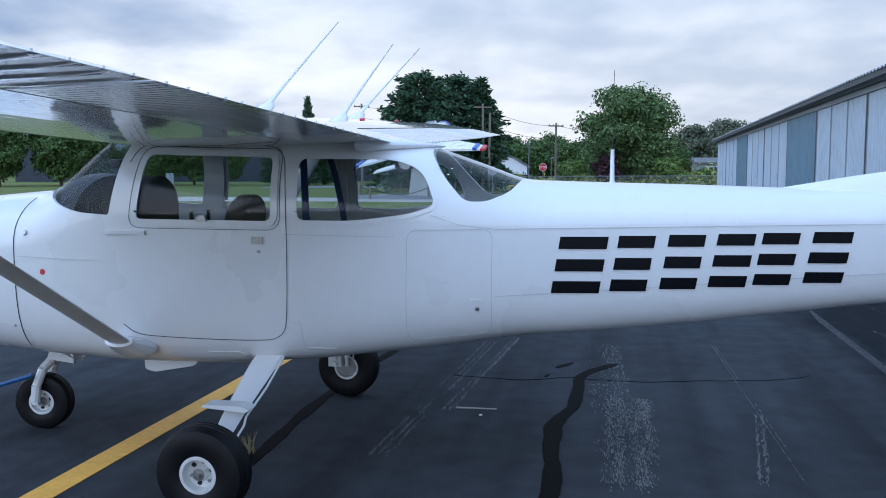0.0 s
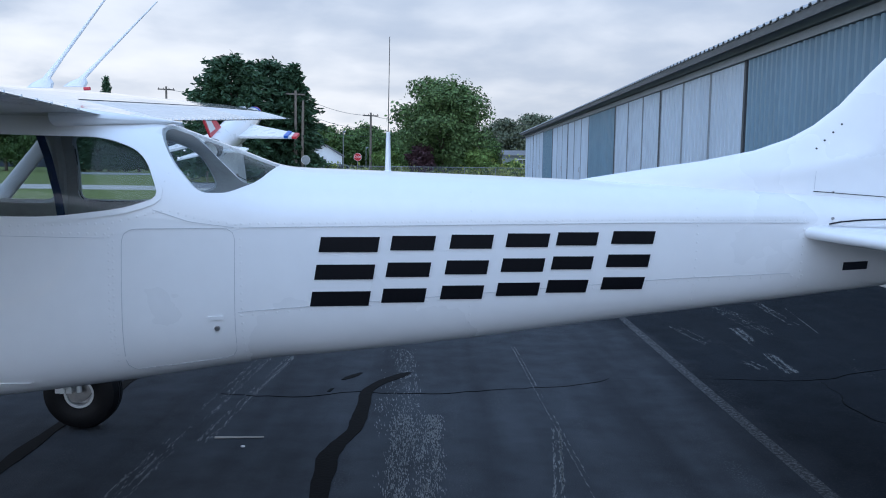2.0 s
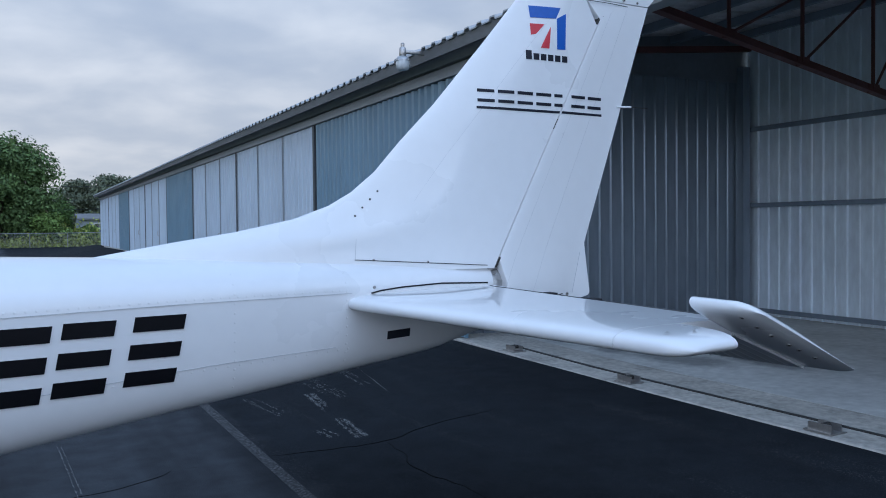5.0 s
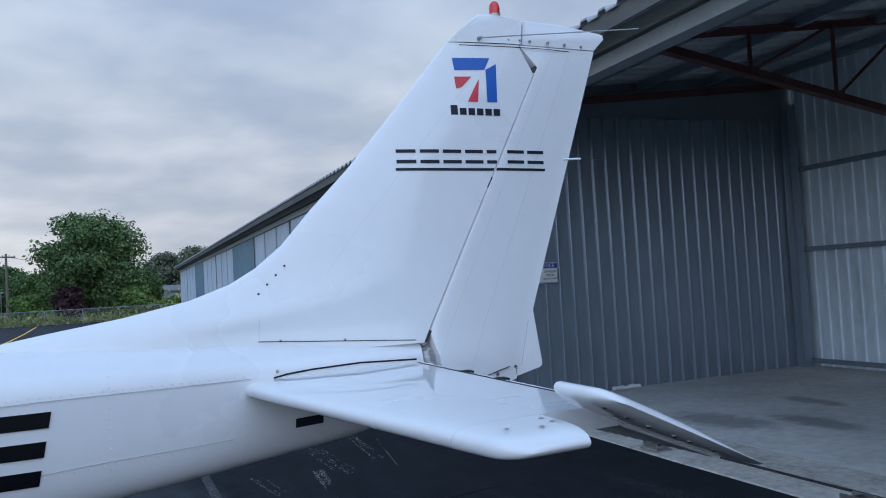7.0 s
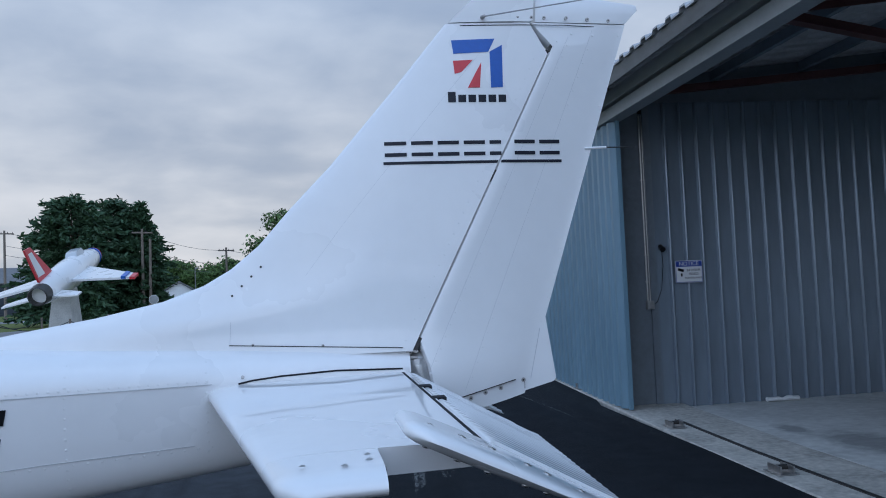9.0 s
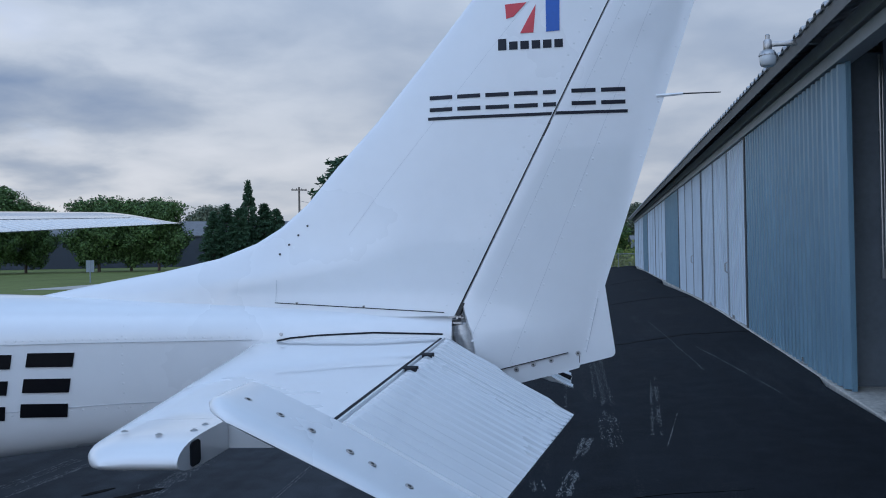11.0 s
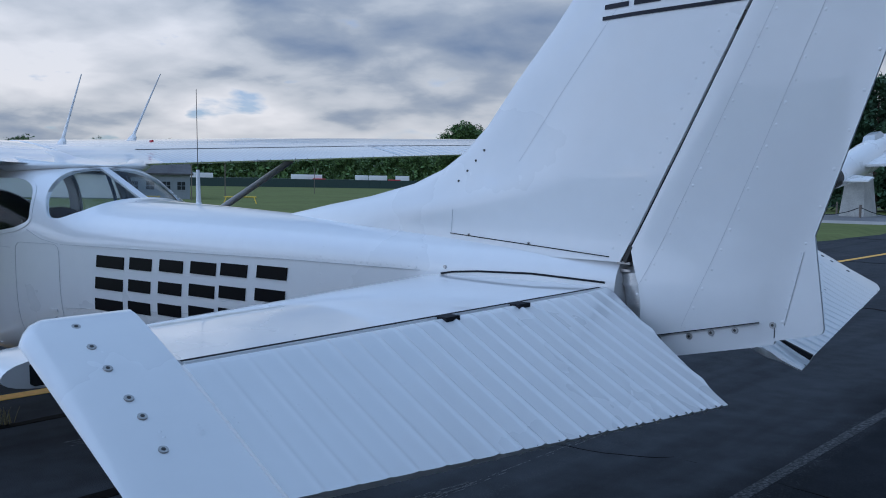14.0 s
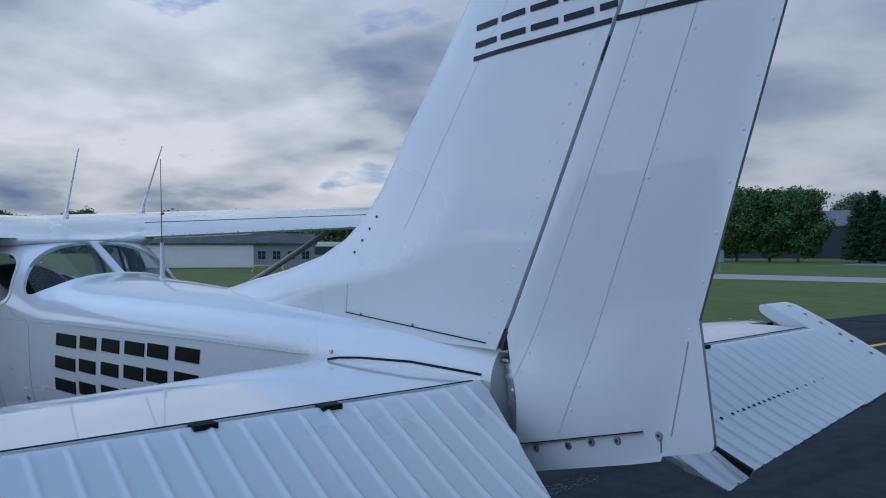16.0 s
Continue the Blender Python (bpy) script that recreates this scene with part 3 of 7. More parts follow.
rows = []
for s in (-1, 1):
    rows += [([(-2.05, 0.84), (-2.05, 0.95)], 0.035, s), ([(-2.05, 1.26), (-2.05, 1.43)], 0.035, s), ([(-5.44, 0.66), (-5.44, 1.38)], 0.07, s), ([(-4.90, 1.34), (-4.845, 1.62)], 0.03, s), ([(-4.98, 1.29), (-5.22, 1.345)], 0.035, s), ([(-4.60, 0.64), (-4.20, 0.655)], 0.04, s)]
    rows += [([(-2.93, 1.278), (-2.6, 1.281), (-1.3, 1.299), (-0.65, 1.30)], 0.032, s), ([(-2.94, 0.922), (-2.0, 0.987), (-1.2, 1.042), (-0.62, 1.065)], 0.045, s)]
    rows += [([(x, zb + 0.04), (x, 1.43)], 0.035, s) for x, zb in ((-1.12, 0.92), (-0.66, 0.975))]
    rows += [([(-2.935, 0.74), (-2.935, 1.25)], 0.03, s), ([(-3.40, 0.72), (-3.39, 1.26)], 0.026, s), ([(-3.415, 0.72), (-3.405, 1.26)], 0.03, s), ([(-3.96, 0.72), (-3.96, 1.25)], 0.04, s)]
    rows += [([(-3.93, 1.25), (-3.42, 1.24)], 0.03, s), ([(-3.90, 1.265), (-3.40, 1.28), (-3.20, 1.33), (-3.10, 1.30), (-2.95, 1.275)], 0.03, s), ([(-3.17, 1.55), (-3.23, 1.38)], 0.03, s)]
    rows += [([(-4.55, 0.585), (-4.05, 0.60)], 0.03, s), ([(-4.0, 0.64), (-3.75, 0.655), (-3.65, 0.67)], 0.03, s), ([(-3.93, 0.70), (-3.93, 0.80)], 0.03, s), ([(-3.4, 0.70), (-2.96, 0.74)], 0.03, s)]
rivets(rows)


def side_patch(name, poly, material, s=-1, thick=0.0012, off=0.0008, parent=None, label="", n=8):
    """A flat sticker or plate laid on the body's side: poly is a quad in x, z."""
    a, b, c, d = [Vector((p[0], p[1])) for p in poly]
    rings = []
    for i in range(n + 1):
        t = i / n
        lo, hi = a.lerp(b, t), d.lerp(c, t)
        ring = [on_side(*lo.lerp(hi, k / 6), off + thick, s) for k in range(7)] + [on_side(*lo.lerp(hi, k / 6), off, s) for k in range(6, -1, -1)]
        rings.append(ring)
    bm = bmesh.new()
    loft(bm, rings)
    return part(name, bm, material, parent or fuselage, label)


# registration mark as plain bars, three a character
MARKS = [(-2.657, -2.431), (-2.382, -2.212), (-2.150, -1.982), (-1.926, -1.755), (-1.722, -1.556), (-1.495, -1.320)]
for s in (-1, 1):
    for k, (xa, xb) in enumerate(MARKS):
        z0, z1 = 0.953 + 0.0115 * k, 1.226 + 0.005 * k
        for f0, f1 in ((0.0, 0.215), (0.39, 0.605), (0.785, 1.0)):
            za, zb, sa, sb = z0 + (z1 - z0) * f0, z0 + (z1 - z0) * f1, -0.022 + 0.044 * f0, -0.022 + 0.044 * f1
            side_patch("registration_bar", [(xa + sa, za), (xb + sa, za), (xb + sb, zb), (xa + sb, zb)], BLACK, s, thick=0.0036, label="plain black registration bar")
side_patch("data_plate", [(-0.47, 1.085), (-0.36, 1.09), (-0.36, 1.125), (-0.47, 1.12)], INK, label="small dark metal data plate")
side_patch("door_latch", [(-4.135, 1.185), (-4.075, 1.185), (-4.075, 1.222), (-4.135, 1.222)], STEEL, thick=0.006, label="flush metal door latch")
side_patch("baggage_latch", [(-3.06, 0.905), (-3.005, 0.907), (-3.005, 0.922), (-3.06, 0.92)], WHITE, thick=0.005, label="white baggage door latch")


def knob(name, x, z, r, material, depth=0.01, s=-1, label=""):
    bm = bmesh.new()
    n = side_normal(x, z, s)
    p = on_side(x, z, 0, s)
    rod(bm, p - n * 0.004, p + n * depth, r, r * 0.8, 14)
    return part(name, bm, material, fuselage, label)


knob("fuel_vent_mark", -5.32, 1.02, 0.018, RED_DECAL, 0.003, label="round red marker dot")
knob("lock", -4.10, 1.148, 0.010, STEEL, 0.006)
knob("lock", -3.03, 0.872, 0.012, STEEL, 0.006)
knob("cowl_fastener", -5.42, 1.225, 0.018, WHITE, 0.012)
knob("cowl_fastener", -5.53, 0.98, 0.007, STEEL, 0.005)
knob("cowl_fastener", -5.53, 0.72, 0.007, STEEL, 0.005)
side_patch("window_latch", [(-4.42, 1.296), (-4.36, 1.296), (-4.375, 1.325), (-4.405, 1.325)], STEEL, off=0.008, thick=0.012, label="small metal window latch")

# ---- wing ----
def airfoil(x):
    """Upper and lower heights of a cambered 12 per cent section, for a chord of 1."""
    t = 0.6 * (0.2969 * math.sqrt(max(x, 0)) - 0.126 * x - 0.3516 * x * x + 0.2843 * x**3 - 0.1036 * x**4)
    c = 0.02 / 0.16 * (0.8 * x - x * x) if x < 0.4 else 0.02 / 0.36 * (0.2 + 0.8 * x - x * x)
    return c + t, c - t


def wing_geom(y, s):
    """Leading edge, trailing edge and chord height at |y|."""
    rise = 0.048 if s < 0 else 0.036
    a = max(0.0, (y - 2.55) / 2.85)
    return -5.10 + 0.30 * a, -3.47 - 0.17 * a, 1.688 + rise * (y - 0.5)


def wing_point(y, u, upper, s, shrink=1.0):
    le, te, z = wing_geom(y, s)
    c = te - le
    up, lo = airfoil(u)
    zc = z + 0.072 * (1 - u)
    return (le + c * u, s * y, zc + c * (up if upper else lo) * shrink)


US = [0, 0.004, 0.015, 0.035, 0.07, 0.12, 0.2, 0.3, 0.42, 0.55, 0.66, 0.74]
for s in (-1, 1):
    ys = [0.0, 0.46, 0.8, 1.4, 2.0, 2.5, 3.1, 3.8, 4.5, 5.0, 5.3, 5.42, 5.47, 5.49]
    rings = []
    for y in ys:
        shr = 1.0 if y < 5.31 else {5.42: 0.72, 5.47: 0.42, 5.49: 0.1}[y]
        ends = US + [0.86, 1.0] if y >= 4.99 or y < 0.47 else US + [0.742, 0.744]
        rings.append([wing_point(y, u, True, s, shr) for u in ends] + [wing_point(y, u, False, s, shr) for u in ends[::-1][:-1]])
    bm = bmesh.new()
    loft(bm, rings)
    bmesh.ops.recalc_face_normals(bm, faces=bm.faces[:])
    wing = part("wing", bm, WHITE_WING, airplane, "white tapered aluminium wing")
    # flap, smooth, and aileron, beaded
    for name, y0, y1, beads in (("flap", 0.475, 2.54, False), ("aileron", 2.56, 4.97, True)):
        bm = bmesh.new()
        n = int((y1 - y0) / (0.0135 if beads else 0.009))
        rings = []
        for k in range(n + 1):
            y = y0 + (y1 - y0) * k / n
            b = 0.006 * max(0.0, math.cos(y * math.tau / 0.108)) ** 2 if beads else 0.0016 * max(0.0, math.cos(y * math.tau / 0.036))
            us = [0.752, 0.80, 0.87, 0.94, 0.998]
            ring = [Vector(wing_point(y, u, True, s)) + Vector((0, 0, b if 0 < i < 4 else 0)) for i, u in enumerate(us)]
            ring += [Vector(wing_point(y, u, False, s)) - Vector((0, 0, b if 0 < i < 4 else 0)) for i, u in list(enumerate(us))[::-1]]
            rings.append(ring)
        loft(bm, rings)
        bmesh.ops.recalc_face_normals(bm, faces=bm.faces[:])
        ob = part(name, bm, WHITE_WING, wing, "beaded white aileron" if beads else "smooth white flap", angle=50)
        bm = bmesh.new()
        for y in np.arange(y0 + 0.05, y1, 0.108):
            p = Vector(wing_point(float(y), 0.992, True, s))
            rod(bm, p - Vector((0, 0, 0.007)), p + Vector((0, 0, 0.005)), 0.005, seg=6)
        tagged(part("edge_riveting", bm, WHITE, ob, "small rivets along the trailing edge"), kind="stuff")
    for y0, y1 in ((0.5, 2.53), (2.57, 4.95)):
        bm = bmesh.new()
        P = [Vector(wing_point(float(y), 0.7445, True, s)) + Vector((0, 0, 0.0006)) for y in np.linspace(y0, y1, 14)]
        ribbon(bm, P, [(0.1, 0, 1)] * 14, 0.012, 0.0012)
        part("gap_line", bm, SEAM, wing, "dark gap before the flap and aileron")
    # root fairing behind the wing
    bm = bmesh.new()
    rings = []
    for k in range(9):
        t = k / 8
        x = -3.62 + 0.36 * t
        hw, hh = 0.10 * (1 - t) ** 0.7 + 0.004, 0.040 * (1 - t) + 0.004
        c = Vector((x, s * (side_y(x, 1.655) + 0.0), 1.672 - 0.01 * t))
        rings.append([c + Vector((0, hw * math.cos(a), hh * math.sin(a))) for a in np.linspace(0, math.tau, 16, endpoint=False)])
    loft(bm, rings)
    part("root_fairing", bm, WHITE, wing, "white wing root fairing")
    # strut
    a, b = Vector((-4.838, s * 0.50, 0.635)), Vector((-4.775, s * 2.42, wing_geom(2.42, s)[2] - 0.03))
    bm = bmesh.new()
    d = (b - a).normalized()
    side = Vector((1, 0, 0))
    upv = d.cross(side).normalized()
    rings = []
    for t in (0, 0.02, 0.98, 1.0):
        p = a.lerp(b, t)
        ring = []
        for k in range(20):
            an = k * math.tau / 20
            ring.append(p + side * (0.062 * math.cos(an)) + upv * (0.019 * math.sin(an)))
        rings.append(ring)
    loft(bm, rings)
    strut = part("wing_strut", bm, GREY_STRUT, airplane, "grey streamlined wing strut")
    bm = bmesh.new()
    rings = []
    for t, f in ((0.0, 1.0), (0.35, 0.92), (0.7, 0.72), (1.0, 0.62)):
        p = Vector((-4.832, s * 0.478, 0.632)).lerp(Vector((-4.835, s * 0.60, 0.69)), t)
        rings.append([p + Vector((0.125 * f * math.cos(a) + 0.015 * (1 - t), 0, 0)) + upv * (0.052 * f * math.sin(a)) for a in np.linspace(0, math.tau, 20, endpoint=False)])
    loft(bm, rings)
    part("strut_fairing", bm, WHITE, strut, "white strut end fairing")

# ---- fin and rudder ----
FIN_LE = [(1.38, -1.72), (1.447, -1.58), (1.495, -1.304), (1.533, -1.06), (1.582, -0.825), (1.636, -0.675), (1.693, -0.575), (1.779, -0.470), (1.916, -0.348), (2.078, -0.190), (2.37, 0.062), (2.63, 0.278)]


def hinge_x(z):
    return 0.094 + (z - 1.36) * 0.513


def rud_te(z):
    return 0.62 + (z - 1.43) * 0.328


def fin_half(z):
    return float(np.interp(z, [1.3, 1.45, 1.7, 2.1, 2.65], [0.078, 0.064, 0.056, 0.050, 0.036]))


def fin_y(x, z, s=-1):
    """The fin's or rudder's surface."""
    le, h = curve_at(FIN_LE, z), hinge_x(z)
    if x <= h:
        d = max(x - le, 0.0)
        L = float(np.interp(z, [1.55, 2.05], [0.55, 0.30]))
        f = min(1.0, (d / L)) ** 0.55
        return s * fin_half(z) * f
    t = (x - h) / max(rud_te(z) - h, 0.05)
    return s * max((fin_half(z) + 0.001) * max(1 - t, 0.0) ** 0.9, 0.004)


def blade_rings(zs, lo, hi, n=14, edge=1.0):
    rings = []
    for z in zs:
        a, b = lo(z), hi(z)
        us = [((k / n) ** 1.7) for k in range(n + 1)]
        xs = [a + (b - a) * u for u in us]
        rings.append([(x, fin_y(x, z, -1), z) for x in xs] + [(x, fin_y(x, z, 1), z) for x in xs[::-1]])
    return rings


bm = bmesh.new()
zs = [1.36, 1.40, 1.447, 1.47, 1.495, 1.515, 1.533, 1.558, 1.582, 1.61, 1.636, 1.665, 1.693, 1.735, 1.779, 1.85, 1.916, 2.0, 2.078, 2.2, 2.37, 2.5, 2.625]
loft(bm, blade_rings(zs, lambda z: curve_at(FIN_LE, z), lambda z: hinge_x(min(z, 2.53)) - 0.004 - max(0, z - 2.53) * 0.9))
bmesh.ops.recalc_face_normals(bm, faces=bm.faces[:])
fin = part("fin", bm, WHITE, airplane, "white vertical fin with a dorsal fillet", angle=50)
bm = bmesh.new()
zs = [1.078, 1.09, 1.11, 1.13, 1.15, 1.166, 1.2, 1.237, 1.27, 1.3, 1.318, 1.34, 1.364, 1.40, 1.45, 1.55, 1.7, 1.85, 2.0, 2.1, 2.3, 2.53, 2.545, 2.58, 2.625]


def rud_lo(z):
    """Front edge of the rudder: cut back below the lower hinge."""
    if z < 1.40:
        return curve_at([(1.078, 0.150), (1.15, 0.157), (1.237, 0.161), (1.30, 0.150), (1.318, 0.142), (1.364, 0.126), (1.40, hinge_x(1.40) + 0.001)], z)
    return hinge_x(z) + 0.001 if z < 2.535 else hinge_x(2.53) - (z - 2.53) * 0.9 + 0.001


rings = []
for z in zs:
    a, b = rud_lo(z), rud_te(max(z, 1.165))
    if z < 1.166:
        b = min(b, 0.165 + (z - 1.078) * 4.3)
    xs = [a + (b - a) * u for u in (0, 0.02, 0.06, 0.14, 0.3, 0.5, 0.7, 0.85, 0.95, 1.0)]
    w = []
    for i, x in enumerate(xs):
        t = (x - a) / max(rud_te(max(z, 1.165)) - a, 0.05)
        w.append(max((fin_half(z) + 0.001) * (1 - t) ** 0.9, 0.004) * (0.72 if i == 0 else 0.95 if i == 1 else 1.0) * (0.8 if z < 1.08 else 1))
    rings.append([(x, -y, z) for x, y in zip(xs, w)] + [(x, y, z) for x, y in list(zip(xs, w))[::-1]])
loft(bm, rings)
bmesh.ops.recalc_face_normals(bm, faces=bm.faces[:])
rudder = part("rudder", bm, WHITE, airplane, "white rudder with riveted skin seams", angle=50)
bm = bmesh.new()
prism(bm, round_poly([(0.520, 1.172), (0.664, 1.210), (0.630, 1.46), (0.600, 1.46)], [0.004, 0.02, 0.004, 0.004]), -0.004, 0.004)
part("trim_tab", bm, WHITE, rudder, "small bent white trim tab")
# fin and rudder caps
for name, poly, par in (("fin_cap", [(0.286, 2.628), (0.385, 2.725), (0.42, 2.752), (0.47, 2.758), (0.628, 2.742), (0.620, 2.628)], fin), ("rudder_cap", [(0.632, 2.628), (0.640, 2.742), (0.84, 2.735), (1.060, 2.706), (1.068, 2.688), (1.012, 2.628)], rudder)):
    bm = bmesh.new()
    pl = along([(x, 0, z) for x, z in poly + [poly[0]]], 0.02)
    pl = [(p.x, p.z) for p in pl]
    cz = 2.66
    rings = []
    for f, yy in ((0.90, -1.0), (0.985, -0.75), (1.0, -0.35), (1.0, 0.35), (0.985, 0.75), (0.90, 1.0)):
        ring = []
        for x, z in pl:
            half = max(0.040 * min(1, (1.085 - x) / 0.5) * min(1, ((x - 0.28) / 0.25) ** 0.5 if x > 0.28 else 0.05), 0.006)
            ring.append((x, half * yy, z if z < 2.65 else cz + (z - cz) * f))
        rings.append(ring)
    loft(bm, rings)
    bmesh.ops.recalc_face_normals(bm, faces=bm.faces[:])
    part(name, bm, WHITE, par, "white moulded tip cap", angle=50)
bm = bmesh.new()
turned(bm, [(0.024, 2.735), (0.024, 2.755), (0.026, 2.757), (0.026, 2.765)], "z", 20)
turned(bm, [(0.023, 2.765), (0.024, 2.79), (0.021, 2.808), (0.012, 2.819), (0.002, 2.823)], "z", 20, 1)
for v in bm.verts:
    v.co.x += 0.515
part("beacon", bm, [STEEL, RED_LENS], fin, "red rotating beacon lamp")


def fin_ribbon(name, pts, width, material, par, both=True, thick=0.001, step=0.04):
    for s in (-1, 1) if both else (-1,):
        fine = along([(x, 0, z) for x, z in pts], step)
        surf = rud_y if par is rudder else fin_y
        P = [(p.x, surf(p.x, p.z, s) + s * 0.0006, p.z) for p in fine]
        if len(P) > 1:
            bm = bmesh.new()
            ribbon(bm, P, [(0, s, 0)] * len(P), width, thick)
            part(name, bm, material, par)


def fin_rivets(lines, par, r=0.0052, material=WHITE, name="riveting"):
    bm = bmesh.new()
    for pts, step in lines:
        for p in along([(x, 0, z) for x, z in pts], step):
            for s in (-1, 1):
                dome(bm, (p.x, (rud_y if par is rudder else fin_y)(p.x, p.z, s), p.z), (0, s, 0), r)
    tagged(part(name, bm, material, par, "small domed fasteners"), kind="stuff")


def rud_y(x, z, s=-1):
    if z >= 1.40:
        return fin_y(x, z, s)
    a = rud_lo(z)
    t = (x - a) / max(rud_te(max(z, 1.165)) - a, 0.05)
    return s * max((fin_half(z) + 0.001) * (1 - min(t, 0.999)) ** 0.9, 0.004)


def screw_head(p, n, r):
    """A steel screw head with a dark recess."""
    bm = bmesh.new()
    p, n = Vector(p), Vector(n).normalized()
    rod(bm, p - n * 0.003, p + n * 0.0022, r, r * 0.9, 14)
    rod(bm, p + n * 0.002, p + n * 0.0028, r * 0.42, r * 0.4, 8, mi=1)
    return bm


def fin_screws(pts, step, par, r, material, every=False):
    for p in ([Vector((x, 0, z)) for x, z in pts] if every else along([(x, 0, z) for x, z in pts], step)):
        for s in (-1, 1):
            part("screw", screw_head((p.x, (rud_y if par is rudder else fin_y)(p.x, p.z, s), p.z), (0, s, 0), r), [material, DARK_METAL], par)


fin_ribbon("skin_seam", [(-0.585, 1.415), (0.08, 1.372)], 0.0028, SEAM, fin, thick=0.002)
fin_ribbon("skin_seam", [(-0.582, 1.42), (-0.577, 1.50)], 0.0011, SEAM_GREY, fin)
fin_ribbon("skin_seam", [(0.33, 2.615), (1.05, 2.615)], 0.003, SEAM, fin)
fin_ribbon("skin_seam", [(-0.30, 1.66), (-0.15, 1.853), (0.262, 2.342), (0.46, 2.57)], 0.0007, SEAM_GREY, fin, thick=0.0003)
fin_ribbon("skin_seam", [(0.15, 1.27), (0.78, 2.60)], 0.0008, SEAM_GREY, rudder, thick=0.0003)
fin_ribbon("skin_seam", [(0.29, 1.19), (0.87, 2.60)], 0.0008, SEAM_GREY, rudder, thick=0.0003)
fin_ribbon("bottom_seam", [(0.185, 1.149), (0.534, 1.231)], 0.0022, SEAM, rudder, thick=0.007)
fin_ribbon("bottom_seam", [(0.535, 1.184), (0.535, 1.204), (0.5345, 1.226)], 0.002, SEAM, rudder, step=0.01)
fin_ribbon("tab_seam", [(0.560, 1.222), (0.610, 1.44)], 0.002, SEAM_GREY, rudder)
fin_rivets([([(0.555, 1.23), (0.604, 1.44)], 0.038)], rudder)
fin_rivets([([(hinge_x(z) - 0.05, z) for z in (1.40, 2.5)], 0.045)], fin)
fin_screws([(-0.571, 1.595), (-0.463, 1.70)], 0.0497, fin, 0.0046, DARK_METAL)
fin_screws([(-0.245, 1.397), (-0.50, 1.412)], 0, fin, 0.006, STEEL, True)
fin_rivets([([(0.160, 1.27), (0.79, 2.60)], 0.05), ([(0.30, 1.19), (0.88, 2.60)], 0.06), ([(rud_te(z) - 0.015, z) for z in (1.25, 2.6)], 0.10)], rudder)
fin_screws([(0.225, 1.146), (0.3125, 1.164), (0.372, 1.181), (0.435, 1.194), (0.530, 1.218)], 0, rudder, 0.0098, STEEL, True)
fin_screws([(0.34, 2.638), (0.62, 2.645)], 0.055, fin, 0.008, STEEL)
fin_screws([(0.67, 2.645), (1.0, 2.638)], 0.09, rudder, 0.008, STEEL)
# dark filler for the shade inside the hinge gap, set back from the skins
bm = bmesh.new()
loft(bm, [[(hinge_x(z) - 0.03, -fin_half(z) + 0.016, z), (hinge_x(z) + 0.03, -fin_half(z) + 0.016, z), (hinge_x(z) + 0.03, fin_half(z) - 0.016, z), (hinge_x(z) - 0.03, fin_half(z) - 0.016, z)] for z in (1.40, 1.8, 2.2, 2.52)])
part("hinge_gap", bm, SEAM, fin, "dark filler shading the rudder hinge gap")
# hinge gap fittings
for z in (2.02, 1.385, 2.53):
    bm = bmesh.new()
    m = pose(hinge_x(z) + 0.004, 0, z, 0, 27, 0)
    w = fin_half(z) - 0.004
    box(bm, (-0.011, -w, -0.026), (0.011, w, 0.026), m)
    part("hinge_bracket", bm, DARK_METAL, rudder, "dark rudder hinge bracket")
bm = bmesh.new()
rod(bm, (0.116, 0, 1.325), (0.140, 0, 1.17), 0.050, 0.046, 24)
rod(bm, (0.112, 0, 1.345), (0.116, 0, 1.325), 0.034, 0.050, 24)
rod(bm, (0.120, 0, 1.300), (0.1215, 0, 1.290), 0.054, 0.054, 24)
rod(bm, (0.130, 0, 1.236), (0.1315, 0, 1.226), 0.052, 0.052, 24)
rod(bm, (0.100, 0, 1.40), (0.112, 0, 1.345), 0.016, 0.018, 12)
part("torque_tube", bm, mat("bare_aluminium", (0.62, 0.62, 0.62), 0.32, metal=0.85, vary=0.12, noise_scale=20), rudder, "bare metal rudder horn")
for z in (1.355, 1.332):
    bm = bmesh.new()
    box(bm, (0.070, -0.052, z - 0.004), (0.115, 0.052, z + 0.004))
    part("hinge_plate", bm, STEEL, rudder, "small steel hinge plate")
LEANED = pose(0, 0, 1.4, 1.05) @ pose(0, 0, -1.4)
PIVOT = Vector((hinge_x(1.36), 0, 1.36))
fin.matrix_basis = LEANED
rudder.matrix_basis = LEANED @ Matrix.Translation(PIVOT) @ Matrix.Rotation(radians(-3.2), 4, Vector((0.513, 0, 1)).normalized()) @ Matrix.Translation(-PIVOT)
# navigation whiskers and static wick
for s in (-1, 1):
    bm = bmesh.new()
    rod(bm, (0.417, s * 0.03, 2.644), (0.417 + 0.005, s * 0.05, 2.645), 0.009, 0.006, 8)
    rod(bm, (0.419, s * 0.045, 2.644), (0.68, s * 0.80, 2.50), 0.003, 0.002, 6)
    part("whisker_antenna", bm, STEEL, fin, "thin metal whisker antenna")
bm = bmesh.new()
rod(bm, (0.82, -0.004, 2.125), (0.91, -0.004, 2.128), 0.006, 0.005, 6)
rod(bm, (0.91, -0.004, 2.128), (1.04, 0.03, 2.132), 0.0028, 0.002, 6, mi=1)
part("static_wick", bm, [WHITE, DARK_METAL], rudder, "thin static discharge wick")


